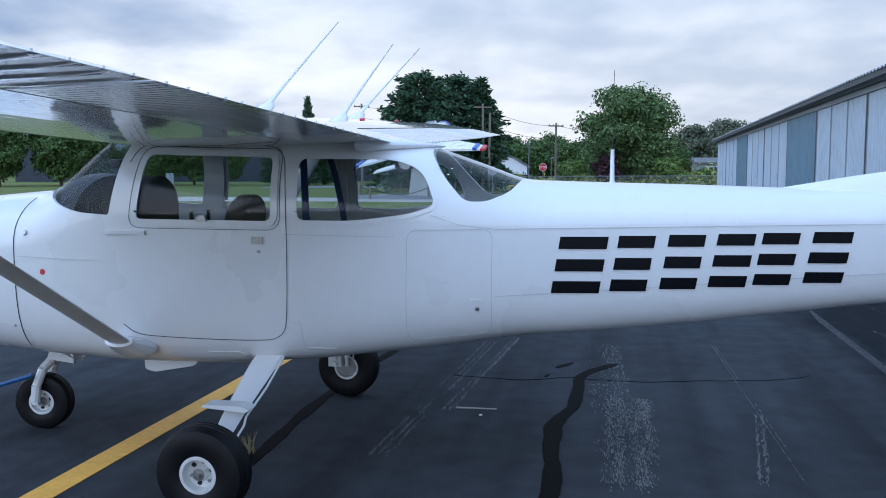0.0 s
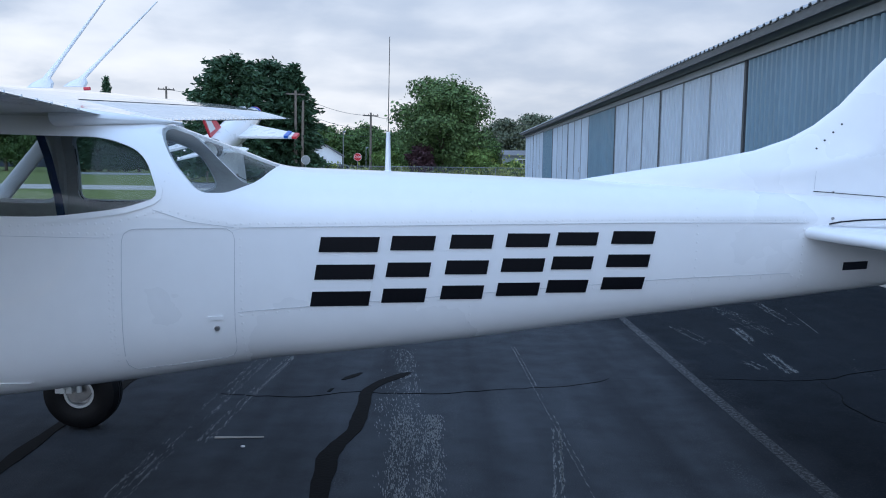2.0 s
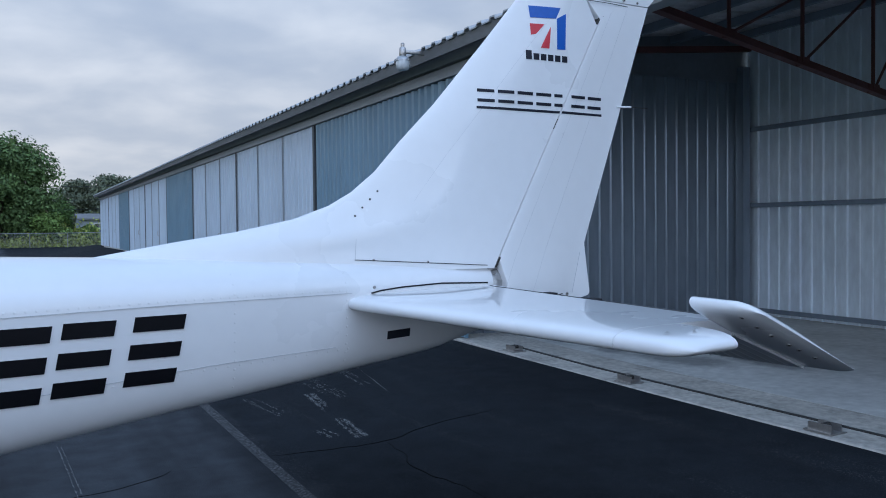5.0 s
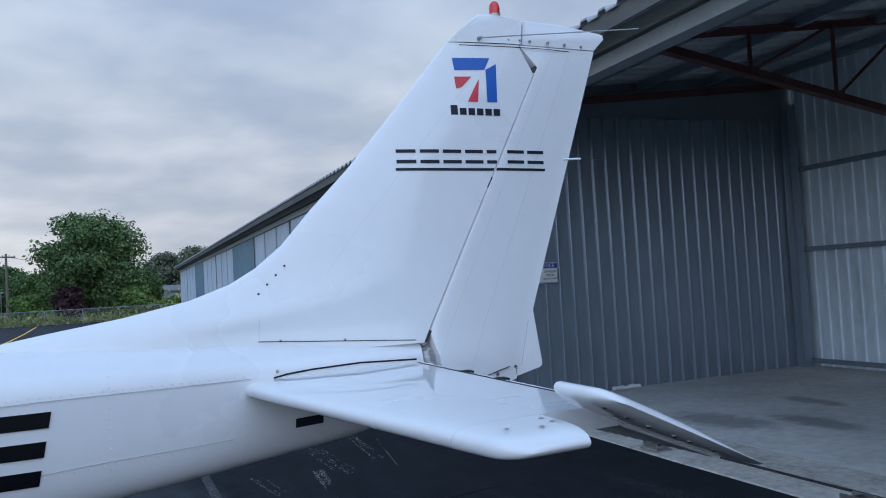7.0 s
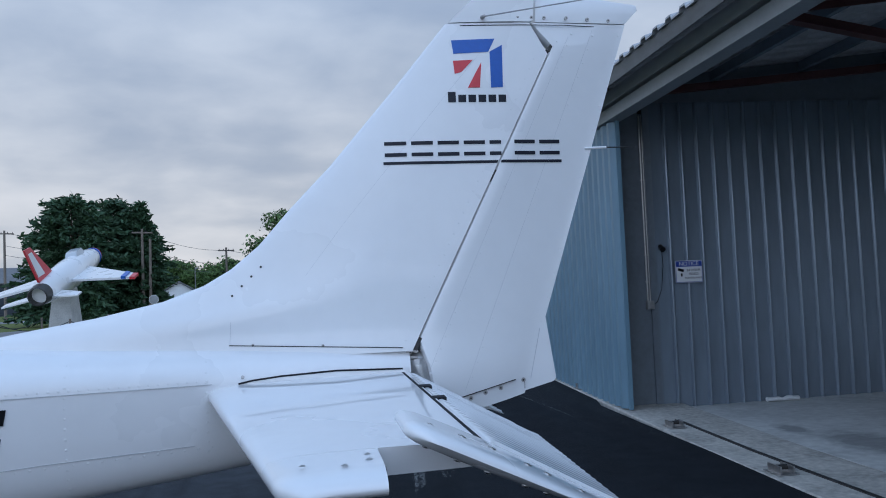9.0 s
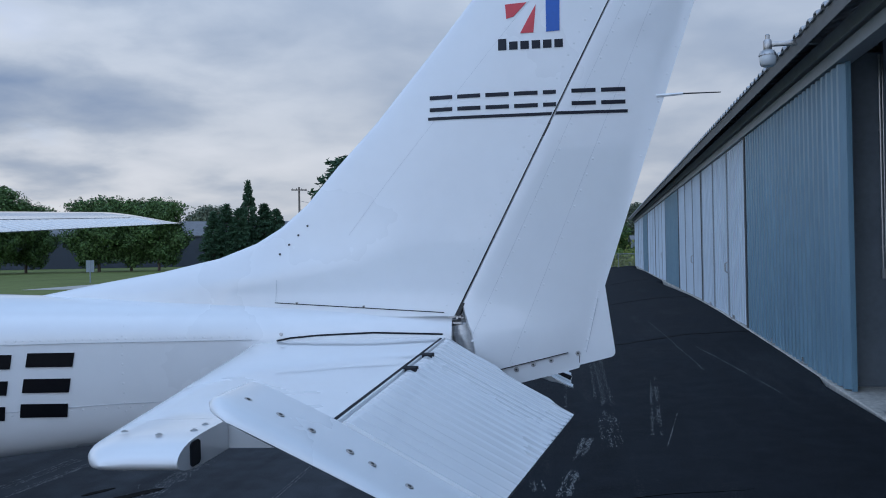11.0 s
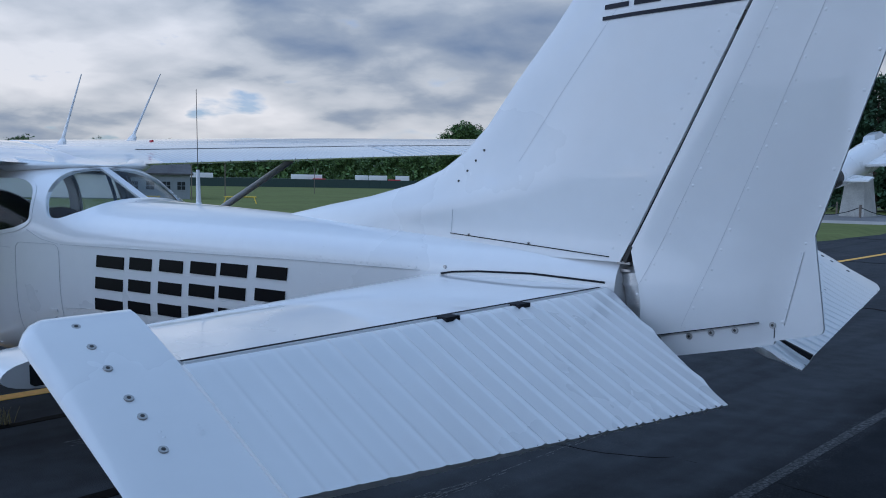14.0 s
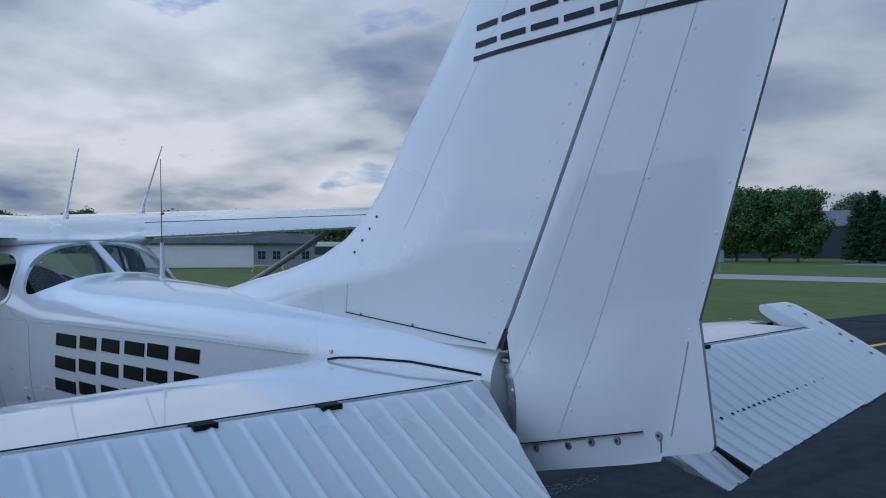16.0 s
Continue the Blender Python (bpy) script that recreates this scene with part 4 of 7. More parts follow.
def fin_patch(name, quad, material, par, label=""):
    for s in (-1, 1):
        a, b, c, d = [Vector(p) for p in quad]
        rings = []
        for i in range(9):
            lo, hi = a.lerp(b, i / 8), d.lerp(c, i / 8)
            P = [lo.lerp(hi, k / 3) for k in range(4)]
            rings.append([(p.x, fin_y(p.x, p.y, s) + s * 0.0022, p.y) for p in P] + [(p.x, fin_y(p.x, p.y, s) + s * 0.0004, p.y) for p in P[::-1]])
        bm = bmesh.new()
        loft(bm, rings)
        part(name, bm, material, par, label)


# maker's emblem as plain coloured shapes, and names as plain bars
fin_patch("emblem_shape", [(0.298, 2.502), (0.435, 2.508), (0.462, 2.560), (0.292, 2.556)], BLUE_DECAL, fin, "plain blue emblem shape")
fin_patch("emblem_shape", [(0.440, 2.366), (0.487, 2.368), (0.490, 2.535), (0.440, 2.508)], BLUE_DECAL, fin, "plain blue emblem shape")
fin_patch("emblem_shape", [(0.299, 2.422), (0.325, 2.428), (0.372, 2.476), (0.295, 2.474)], RED_DECAL, fin, "plain red emblem shape")
fin_patch("emblem_shape", [(0.348, 2.366), (0.395, 2.366), (0.405, 2.466), (0.375, 2.415)], RED_DECAL, fin, "plain red emblem shape")
for k in range(6):
    x = 0.268 + 0.040 * k
    top = 2.350 if k == 0 else 2.338
    fin_patch("name_bar", [(x, 2.309), (x + 0.030, 2.309), (x + 0.030, top), (x, top)], INK, fin, "plain dark name bar")
for k in range(7):
    x, wide = 0.014 + 0.1025 * k, 0.084 if k != 4 else 0.046
    for z in (2.101, 2.145):
        fin_patch("name_bar", [(x, z), (x + wide, z), (x + wide, z + 0.014), (x, z + 0.014)], INK, fin if k < 5 else rudder, "plain dark name bar")
fin_patch("name_underline", [(0.008, 2.070), (0.452, 2.070), (0.456, 2.081), (0.008, 2.081)], INK, fin, "dark underline")
fin_patch("name_underline", [(0.468, 2.070), (0.720, 2.070), (0.720, 2.081), (0.472, 2.081)], INK, rudder, "dark underline")

# ---- tailplane ----
def stab_le(y):
    return -0.665 + 0.185 * max(0, y - 0.12)


def stab_z(y):
    return 1.250 + 0.004 * max(0, y - 0.2)


STAB_N = 14


def stab_ring(y, te, s, t=1.0):
    """One blunt-nosed section of the stabilizer, thickness scaled by t."""
    le, z = stab_le(y), stab_z(y)
    top, low = [], []
    for k in range(STAB_N + 1):
        x = le + (te - le) * (k / STAB_N) ** 2.4
        d = max((x - le) / (0.07 - le), 0.0)
        nose = 1 - math.exp(-6.0 * math.sqrt(d))
        top.append((x, s * y, z - 0.006 * math.exp(-6 * d) + t * 0.0336 * nose))
        low.append((x, s * y, z - 0.006 * math.exp(-6 * d) - t * ((0.041 - 0.009 * y / 1.7) * nose - 0.013 * d)))
    return top + low[:0:-1]


DROOP = radians(25.4)
HINGE_X = 0.064


def elev_point(y, c, h, s):
    """A point of the drooped elevator: span, chord behind the hinge, height over its mid plane."""
    z = stab_z(y) + 0.005
    return (HINGE_X + c * math.cos(DROOP) + h * math.sin(DROOP), s * y, z - c * math.sin(DROOP) + h * math.cos(DROOP))


def elev_chord(y):
    return 0.495 - 0.190 * max(0.0, (y - 0.25)) / 1.44


for s in (-1, 1):
    bm = bmesh.new()
    loft(bm, [stab_ring(y, 0.056, s) for y in (0.02, 0.15, 0.4, 0.6, 0.8, 1.0, 1.2, 1.35, 1.478)])
    tip = [(1.48, 1.0), (1.56, 0.99), (1.60, 0.97), (1.63, 0.93), (1.655, 0.84), (1.675, 0.70), (1.69, 0.50), (1.698, 0.30), (1.702, 0.08)]
    rings = []
    for y, f in tip:
        ring = stab_ring(y, -0.175, s, f)
        if y > 1.6:
            k = (y - 1.6) / 0.1
            ring = [(-0.175 + (p[0] + 0.175) * (1 - 0.24 * k ** 3), p[1], p[2]) for p in ring]
        rings.append(ring)
    loft(bm, rings)
    bmesh.ops.recalc_face_normals(bm, faces=bm.faces[:])
    stab = part("stabilizer", bm, WHITE, airplane, "glossy white horizontal stabilizer", angle=50)
    # the tip's end is closed: a dark plate paints the shade of its opening
    bm = bmesh.new()
    mouth = []
    for y in (1.612, 1.62, 1.645, 1.652):
        ring = stab_ring(y, -0.175, s)
        hi, lo = ring[STAB_N][2] - 0.007, ring[STAB_N + 1][2] + 0.007
        e = 0.005 if y in (1.612, 1.652) else 0.0
        mouth.append([(-0.176, s * y, lo + e), (-0.1725, s * y, lo + e), (-0.1725, s * y, hi - e), (-0.176, s * y, hi - e)])
    loft(bm, mouth)
    bmesh.ops.recalc_face_normals(bm, faces=bm.faces[:])
    part("tip_opening", bm, SEAM, stab, "dark plate standing for the shaded open end of the stabilizer tip")
    # elevator: main skin with beads, and the balance horn
    bm = bmesh.new()
    rings = []
    n = 560
    for k in range(n + 1):
        y = 0.105 + (1.49 - 0.105) * k / n
        ch = elev_chord(max(y, 0.25))
        if y < 0.252:
            ch = 0.02 + (ch - 0.02) * max(0.02, (y - 0.105) / 0.147)
        ph = (y / 0.0635) % 1.0
        bead = 0.0056 * math.exp(-((ph - 0.5) / 0.10) ** 2)
        # beads shallower outboard: the shape copies how faint the light makes them look
        fade = min(1.0, max(0.25, (1.55 - y) / 0.8))
        cs = [0.004, 0.02, 0.06, 0.16, 0.40, 0.62, 0.75, 0.92, 1.0]
        top, bot = [], []
        for i, u in enumerate(cs):
            c = u * ch - 0.013 * (1 - u) ** 4
            half = 0.028 * max(1 - c / 0.50, 0.05) ** 1.12 * (0.8 if i == 0 else 0.97 if i == 1 else 1)
            b = bead * fade * (0 if i < 2 else 1)
            lift = 0.11 * max(0.0, c - 0.30) if s > 0 and 0.36 < y < 1.15 else 0.0
            top.append(elev_point(y, c, max(half, 0.002) + b + lift, s))
            bot.append(elev_point(y, c, -max(half, 0.002) - b + lift, s))
        rings.append(top + bot[::-1])
    loft(bm, rings)
    bmesh.ops.recalc_face_normals(bm, faces=bm.faces[:])
    elevator = part("elevator", bm, WHITE, airplane, "white beaded elevator drooped downwards", angle=60)
    bm = bmesh.new()
    rings = []
    for y, f, g in ((1.488, 1.0, 1.0), (1.56, 1.0, 1.0), (1.62, 1.0, 0.97), (1.650, 0.97, 0.84), (1.672, 0.88, 0.60), (1.688, 0.72, 0.30), (1.698, 0.48, 0.08), (1.704, 0.16, -0.06)):
        ch = elev_chord(y) - 0.10 * max(0, (y - 1.6) / 0.1) ** 2 * 0.3
        fwd = -0.222 + 0.06 * max(0, (y - 1.645) / 0.059) ** 2
        cs = [fwd + (ch - fwd) * u for u in (0, 0.006, 0.025, 0.06, 0.12, 0.2, 0.35, 0.55, 0.75, 0.9, 1.0)]
        hs = [0.003, 0.010, 0.0165, 0.0205, 0.022, 0.0225, 0.022, 0.0175, 0.0105, 0.0055, 0.002]
        rings.append([elev_point(y, c, h * f, s) for c, h in zip(cs, hs)] + [elev_point(y, c, -h * g, s) for c, h in list(zip(cs, hs))[::-1]])
    loft(bm, rings)
    bmesh.ops.recalc_face_normals(bm, faces=bm.faces[:])
    horn = part("balance_horn", bm, WHITE, elevator, "smooth white balance horn tip", angle=50)
    for y, c, h in ((1.672, -0.150, 0.0130), (1.607, -0.169, 0.0193), (1.609, -0.102, 0.0214), (1.61, -0.037, 0.0218), (1.611, 0.043, 0.0186), (1.61, 0.089, 0.0160), (1.613, 0.166, 0.0108)):
        p, q = Vector(elev_point(y, c, h + 0.0004, s)), Vector(elev_point(y, c, h + 1, s))
        part("screw", screw_head(p, q - p, 0.0088), [STEEL, DARK_METAL], elevator)
        if y < 1.65:
            p, q = Vector(elev_point(1.645, c, -h * 0.86 - 0.0006, s)), Vector(elev_point(1.645 + 0.4, c, -1, s))
            part("screw", screw_head(p, q - p, 0.008), [STEEL, DARK_METAL], elevator)
    bm, pale = bmesh.new(), bmesh.new()
    for k in range(22):
        y = 0.24 + k * 0.0635
        p, q = Vector(elev_point(y, elev_chord(y) - 0.003, 0.0035, s)), Vector(elev_point(y, elev_chord(y), 1, s))
        dome(bm, p, q - p, 0.0036)
        for u in (0.42, 0.46):
            c = elev_chord(y) * u
            dome(pale, elev_point(y + 0.03, c, 0.028 * (1 - c / 0.50) ** 1.12, s), q - p, 0.0032)
    tagged(part("edge_riveting", bm, DARK_METAL, elevator, "rivets along the elevator edge"), kind="stuff")
    tagged(part("skin_riveting", pale, WHITE, elevator, "small rivets across the elevator skin"), kind="stuff")
    # dark solids added for the shade in the hinge slots and the hinge gap
    for y in (0.53, 0.805):
        bm = bmesh.new()
        box(bm, (0.050, s * y - 0.022, stab_z(y) + 0.010), (0.086, s * y + 0.026, stab_z(y) + 0.0355))
        part("hinge_slot", bm, SEAM, stab, "dark block standing for a shaded elevator hinge slot")
    bm = bmesh.new()
    loft(bm, [[(x, s * y, stab_z(y) + z) for x, z in ((0.045, -0.012), (0.085, -0.012), (0.085, 0.016), (0.045, 0.026))] for y in (0.11, 1.48)])
    bmesh.ops.recalc_face_normals(bm, faces=bm.faces[:])
    part("hinge_gap", bm, SEAM, stab, "dark filler shading the elevator hinge gap")
    bm = bmesh.new()
    P = [(0.046, s * y, stab_z(y) + 0.0333) for y in np.linspace(0.11, 1.48, 12)]
    ribbon(bm, P, [(0, 0, 1)] * 12, 0.008, 0.0015)
    part("gap_line", bm, SEAM, stab, "dark line along the hinge")
    for x, y in ((-0.33, 1.60), (-0.25, 1.62), (-0.20, 1.58), (-0.20, 1.53)):
        one = bmesh.new()
        dome(one, (x, s * y, stab_z(y) + 0.0325), (0, 0, 1), 0.008)
        part("screw", one, STEEL, stab)
    # tail fairing seam over the stabilizer root
    outline("fairing_gap", [(-0.55, 1.282), (-0.50, 1.291), (-0.40, 1.299), (-0.2, 1.305), (0.05, 1.295)], 0.0065, SEAM, s, closed=False)
    knob("fairing_screw", -0.535, 1.305, 0.007, STEEL, 0.006, s)
bm = bmesh.new()
for k in range(26):
    y = 0.42 + k * 0.030
    p, q = Vector(elev_point(y, elev_chord(y) * 0.62, 0.013, 1)), Vector(elev_point(y, elev_chord(y) * 0.62, 1, 1))
    dome(bm, p, q - p, 0.006)
# no slot is cut: a dark strip gives its shade
slot = bmesh.new()
loft(slot, [[elev_point(y, c, h, 1) for c, h in ((0.30, 0.012), (0.478, 0.006 + 0.018), (0.478, -0.003), (0.30, -0.008))] for y in (0.352, 0.364)])
bmesh.ops.recalc_face_normals(slot, faces=slot.faces[:])
part("tab_slot", slot, SEAM, elevator, "dark strip standing for the shaded slot beside the trim tab")
tagged(part("tab_hinge", bm, SEAM, elevator, "dark piano hinge of the trim tab"), kind="stuff")

# ---- antennas on the roof and spine ----
def whip(x, y, z, dx, h, name="whip_antenna"):
    bm = bmesh.new()
    rings = []
    for t, l, w in ((0, 0.055, 0.022), (0.05, 0.045, 0.018), (0.10, 0.018, 0.009), (0.3, 0.011, 0.007), (1.0, 0.0045, 0.003)):
        c = Vector((x + dx * t, y, z + h * t))
        rings.append([c + Vector((l * math.cos(a), w * math.sin(a), 0)) for a in np.linspace(0, math.tau, 12, endpoint=False)])
    loft(bm, rings)
    part(name, bm, WHITE, airplane, "slender white raked whip antenna")


whip(-4.10, -0.425, 1.84, 0.40, 0.415)
whip(-3.85, 0.0, 1.800, 0.31, 0.40)
whip(-3.90, 0.478, 1.838, 0.40, 0.40)
bm = bmesh.new()
rod(bm, (-2.396, 0.05, 1.462), (-2.396, 0.05, 1.64), 0.013, 0.009, 12)
rod(bm, (-2.396, 0.05, 1.64), (-2.392, 0.05, 2.04), 0.0022, 0.0016, 6, mi=1)
rod(bm, (-2.396, 0.05, 1.460), (-2.396, 0.05, 1.478), 0.022, 0.013, 12)
part("spine_antenna", bm, [WHITE, DARK_METAL], airplane, "white mast antenna with a thin steel whip")
bm = bmesh.new()
prism(bm, round_poly([(-4.93, 0.52), (-4.60, 0.52), (-4.63, 0.475), (-4.87, 0.43), (-4.93, 0.445)], 0.02), -0.205, -0.19)
part("belly_antenna", bm, WHITE, airplane, "white blade antenna under the belly")
for y, n in ((0.62, "roof_lamp"),):
    bm = bmesh.new()
    rod(bm, (-3.91, y, 1.838), (-3.88, y, 1.839), 0.009, 0.008, 10)
    part(n, bm, RED_DECAL, airplane, "small red marker on the wing root")

# ---- landing gear ----
def wheel(name, x, y, r, w, s, rim_r):
    """Tyre with rounded shoulders and grooves, rim with hub and bolts."""
    bm = bmesh.new()
    pr = [(rim_r, -w * 0.42), (rim_r + 0.012, -w * 0.48), (r * 0.80, -w * 0.50), (r * 0.93, -w * 0.42), (r * 0.985, -w * 0.27)]
    for g in (-0.18, 0.0, 0.18):
        pr += [(r * 0.997, w * (g - 0.045)), (r * 0.975, w * (g - 0.02)), (r * 0.975, w * (g + 0.02)), (r * 0.997, w * (g + 0.045))]
    pr += [(r * 0.985, w * 0.27), (r * 0.93, w * 0.42), (r * 0.80, w * 0.50), (rim_r + 0.012, w * 0.48), (rim_r, w * 0.42)]
    turned(bm, pr, "y", 48, caps=False)
    tyre = part("wheel", bm, RUBBER, airplane, "black grooved rubber tyre with a painted rim")
    tyre.matrix_basis = pose(x, y, (r - 1.3 - y * math.sin(radians(ROLL))) / math.cos(radians(ROLL)) + 1.3)
    bm = bmesh.new()
    o = s * w * 0.40
    turned(bm, [(rim_r * 0.35, -o * 0.1), (rim_r * 0.80, -o * 0.15), (rim_r * 0.84, -o * 1.02), (rim_r + 0.004, -o * 1.04), (rim_r + 0.004, o * 0.9), (rim_r + 0.004, o * 1.06), (rim_r - 0.004, o * 1.12), (rim_r * 0.84, o * 1.10), (rim_r * 0.76, o * 0.45), (rim_r * 0.44, o * 0.30), (rim_r * 0.40, o * 0.55), (rim_r * 0.34, o * 0.85), (rim_r * 0.2, o * 0.9)], "y", 32)
    rim = part("rim", bm, WHEEL_PAINT, tyre, "white painted split rim")
    bm = bmesh.new()
    rod(bm, (0, 0, 0), (0, o * 0.95, 0), 0.030, 0.027, 16)
    rod(bm, (0, o * 0.9, 0), (0, o * 1.05, 0), 0.021, 0.021, 6)
    rod(bm, (0, o * 1.0, 0), (0, o * 1.25, 0), 0.011, 0.010, 10)
    rod(bm, (-0.016, o * 1.15, -0.010), (0.016, o * 1.15, 0.010), 0.003, seg=5)
    part("hub_nut", bm, STEEL, tyre, "steel axle nut with a split pin")
    for k in range(3):
        a = k * math.tau / 3 + 0.3
        # a dark disc paints the shade of each hole in the uncut rim
        bm = bmesh.new()
        c = Vector((rim_r * 0.59 * math.cos(a), o * 0.30, rim_r * 0.59 * math.sin(a)))
        rod(bm, c, c + Vector((0, o * 0.12, 0)), 0.011, 0.011, 12)
        part("rim_hole", bm, SEAM, rim, "dark disc standing for a shaded hole in the rim")
        bm = bmesh.new()
        a += math.tau / 6
        c = Vector((rim_r * 0.59 * math.cos(a), o * 0.30, rim_r * 0.59 * math.sin(a)))
        rod(bm, c, c + Vector((0, o * 0.22, 0)), 0.007, 0.007, 6)
        part("rim_bolt", bm, STEEL, rim, "small steel rim bolt")
    return tyre


for s in (-1, 1):
    wheel("main_wheel", -4.15, s * 1.065, 0.210, 0.150, s, 0.084)
    bm = bmesh.new()
    pts = [(-0.40, 0.60, 0.158, 0.003), (-0.47, 0.575, 0.152, 0.004), (-0.62, 0.50, 0.132, 0.0065), (-0.80, 0.405, 0.106, 0.0095), (-0.95, 0.315, 0.082, 0.0115), (-1.02, 0.26, 0.078, 0.011)]
    rings = []
    for y, z, ch, fore in pts:
        xc = -4.100 - 0.055 * (abs(y) - 0.4) - fore
        rings.append([(xc - ch / 2, -s * y, z), (xc - ch / 2 + 0.01, -s * y - s * 0.006, z + 0.012), (xc + ch / 2 - 0.01, -s * y - s * 0.006, z + 0.012), (xc + ch / 2, -s * y, z), (xc + ch / 2 - 0.01, -s * y + s * 0.006, z - 0.012), (xc - ch / 2 + 0.01, -s * y + s * 0.006, z - 0.012)])
    rings = [[(p[0], s * abs(p[1]), p[2]) for p in r] for r in rings]
    loft(bm, rings)
    bmesh.ops.recalc_face_normals(bm, faces=bm.faces[:])
    leg = part("gear_leg", bm, WHITE, airplane, "white flat spring landing gear leg")
    bm = bmesh.new()
    prism(bm, round_poly([(-4.27, 0.448), (-4.05, 0.432), (-4.03, 0.445), (-4.08, 0.462), (-4.26, 0.460)], 0.006), s * 0.80 - 0.045, s * 0.80 + 0.045)
    part("step", bm, WHITE, leg, "small white boarding step")
    bm = bmesh.new()
    L = [(-4.015, s * 0.45, 0.60), (-4.038, s * 0.62, 0.49), (-4.066, s * 0.80, 0.40), (-4.060, s * 0.84, 0.37), (-4.078, s * 0.95, 0.30), (-4.10, s * 1.0, 0.245)]
    for a, b in zip(L, L[1:]):
        rod(bm, a, b, 0.006, seg=6)
    part("brake_line", bm, WHITE, leg, "thin white brake line")
    bm = bmesh.new()
    turned(bm, [(0.085, s * 1.015), (0.085, s * 1.03), (0.05, s * 1.032), (0.05, s * 1.05)], "y", 24)
    for v in bm.verts:
        v.co.x -= 4.165
        v.co.z += 0.215
    part("brake_disc", bm, STEEL, leg, "metal brake disc")
    bm = bmesh.new()
    box(bm, (-4.26, s * 0.985 - 0.03, 0.20), (-4.17, s * 0.985 + 0.03, 0.29), None)
    for z in (0.222, 0.268):
        rod(bm, (-4.215, s * 0.95, z), (-4.215, s * 0.93, z), 0.02, 0.018, 10)
    rod(bm, (-4.14, s * 0.985, 0.20), (-4.14, s * 0.985, 0.34), 0.014, seg=8)
    part("brake_caliper", bm, WHEEL_PAINT, leg, "white brake caliper")
nose = wheel("nose_wheel", -5.720, 0.0, 0.168, 0.115, -1, 0.073)
STEER = 10
nose.matrix_basis = nose.matrix_basis @ pose(0, 0, 0, 0, 0, STEER)
bm = bmesh.new()
for s in (-1, 1):
    P = [(-5.735, s * 0.088, 0.185), (-5.725, s * 0.085, 0.28), (-5.69, s * 0.07, 0.375), (-5.655, s * 0.03, 0.42)]
    for a, b in zip(P, P[1:]):
        rod(bm, a, b, 0.026, 0.028, 10)
    rod(bm, (-5.735, s * 0.07, 0.185), (-5.735, s * 0.10, 0.185), 0.022, seg=10)
fork = part("nose_fork", bm, WHITE, airplane, "white nose wheel fork")
fork.matrix_basis = pose(-5.735, 0, 0, 0, 0, STEER) @ pose(5.735, 0, 0)
bm = bmesh.new()
rod(bm, (-5.66, 0, 0.40), (-5.60, 0, 0.62), 0.028, 0.03, 12)
rod(bm, (-5.63, 0, 0.43), (-5.50, -0.02, 0.44), 0.012, seg=8)
rod(bm, (-5.50, -0.02, 0.44), (-5.58, -0.02, 0.56), 0.012, seg=8)
rod(bm, (-5.47, -0.06, 0.40), (-5.47, -0.06, 0.48), 0.006, seg=6)
strut = part("nose_strut", bm, STEEL, airplane, "metal nose strut with torque links")
for dy in (-0.045, 0.045):
    bm = bmesh.new()
    prism(bm, round_poly([(-5.655, 0.435), (-5.48, 0.415), (-5.47, 0.44), (-5.56, 0.475), (-5.63, 0.50)], 0.008), dy - 0.007, dy + 0.007)
    part("torque_link", bm, WHITE, strut, "white painted torque link")

# ---- cabin ----
bm = bmesh.new()
box(bm, (-5.25, -0.42, 0.70), (-3.55, 0.42, 0.73))
part("cabin_floor", bm, CABIN_LINER, airplane, "grey cabin floor")
bm = bmesh.new()
rings = []
for x in (-5.34, -5.30, -5.235, -5.20):
    f = 1.0 if x in (-5.30, -5.235) else 0.96
    rings.append([(x, 0.42 * f * math.cos(a) if math.sin(a) < 0.2 else 0.42 * f * math.cos(a), 1.25 + (0.275 * f * math.sin(a) if math.sin(a) > 0 else 0.25 * math.sin(a))) for a in np.linspace(0, math.tau, 28, endpoint=False)])
loft(bm, rings)
panel = part("instrument_panel", bm, PANEL_BLACK, airplane, "black instrument panel with round dials")
for y in (-0.30, -0.20, -0.10, 0.02, 0.14):
    for z in (1.33, 1.22):
        bm = bmesh.new()
        rod(bm, (-5.202, y, z), (-5.193, y, z), 0.040, 0.038, 16)
        part("dial", bm, INK, panel)
part("compass", soft_box((-5.20, -0.035, 1.555), (-5.13, 0.035, 1.605), 0.01), PANEL_BLACK, airplane, "black compass above the panel")
for s in (-1, 1):
    bm = bmesh.new()
    rod(bm, (-5.20, s * 0.22, 1.17), (-4.80, s * 0.22, 1.18), 0.012, seg=8)
    for d in (-0.10, 0.10):
        rod(bm, (-4.80, s * 0.22, 1.18), (-4.79, s * 0.22 + d, 1.21), 0.012, seg=8)
        rod(bm, (-4.79, s * 0.22 + d, 1.21), (-4.78, s * 0.22 + d * 1.1, 1.30), 0.014, 0.012, 8)
    part("control_yoke", bm, PANEL_BLACK, airplane, "black control yoke")


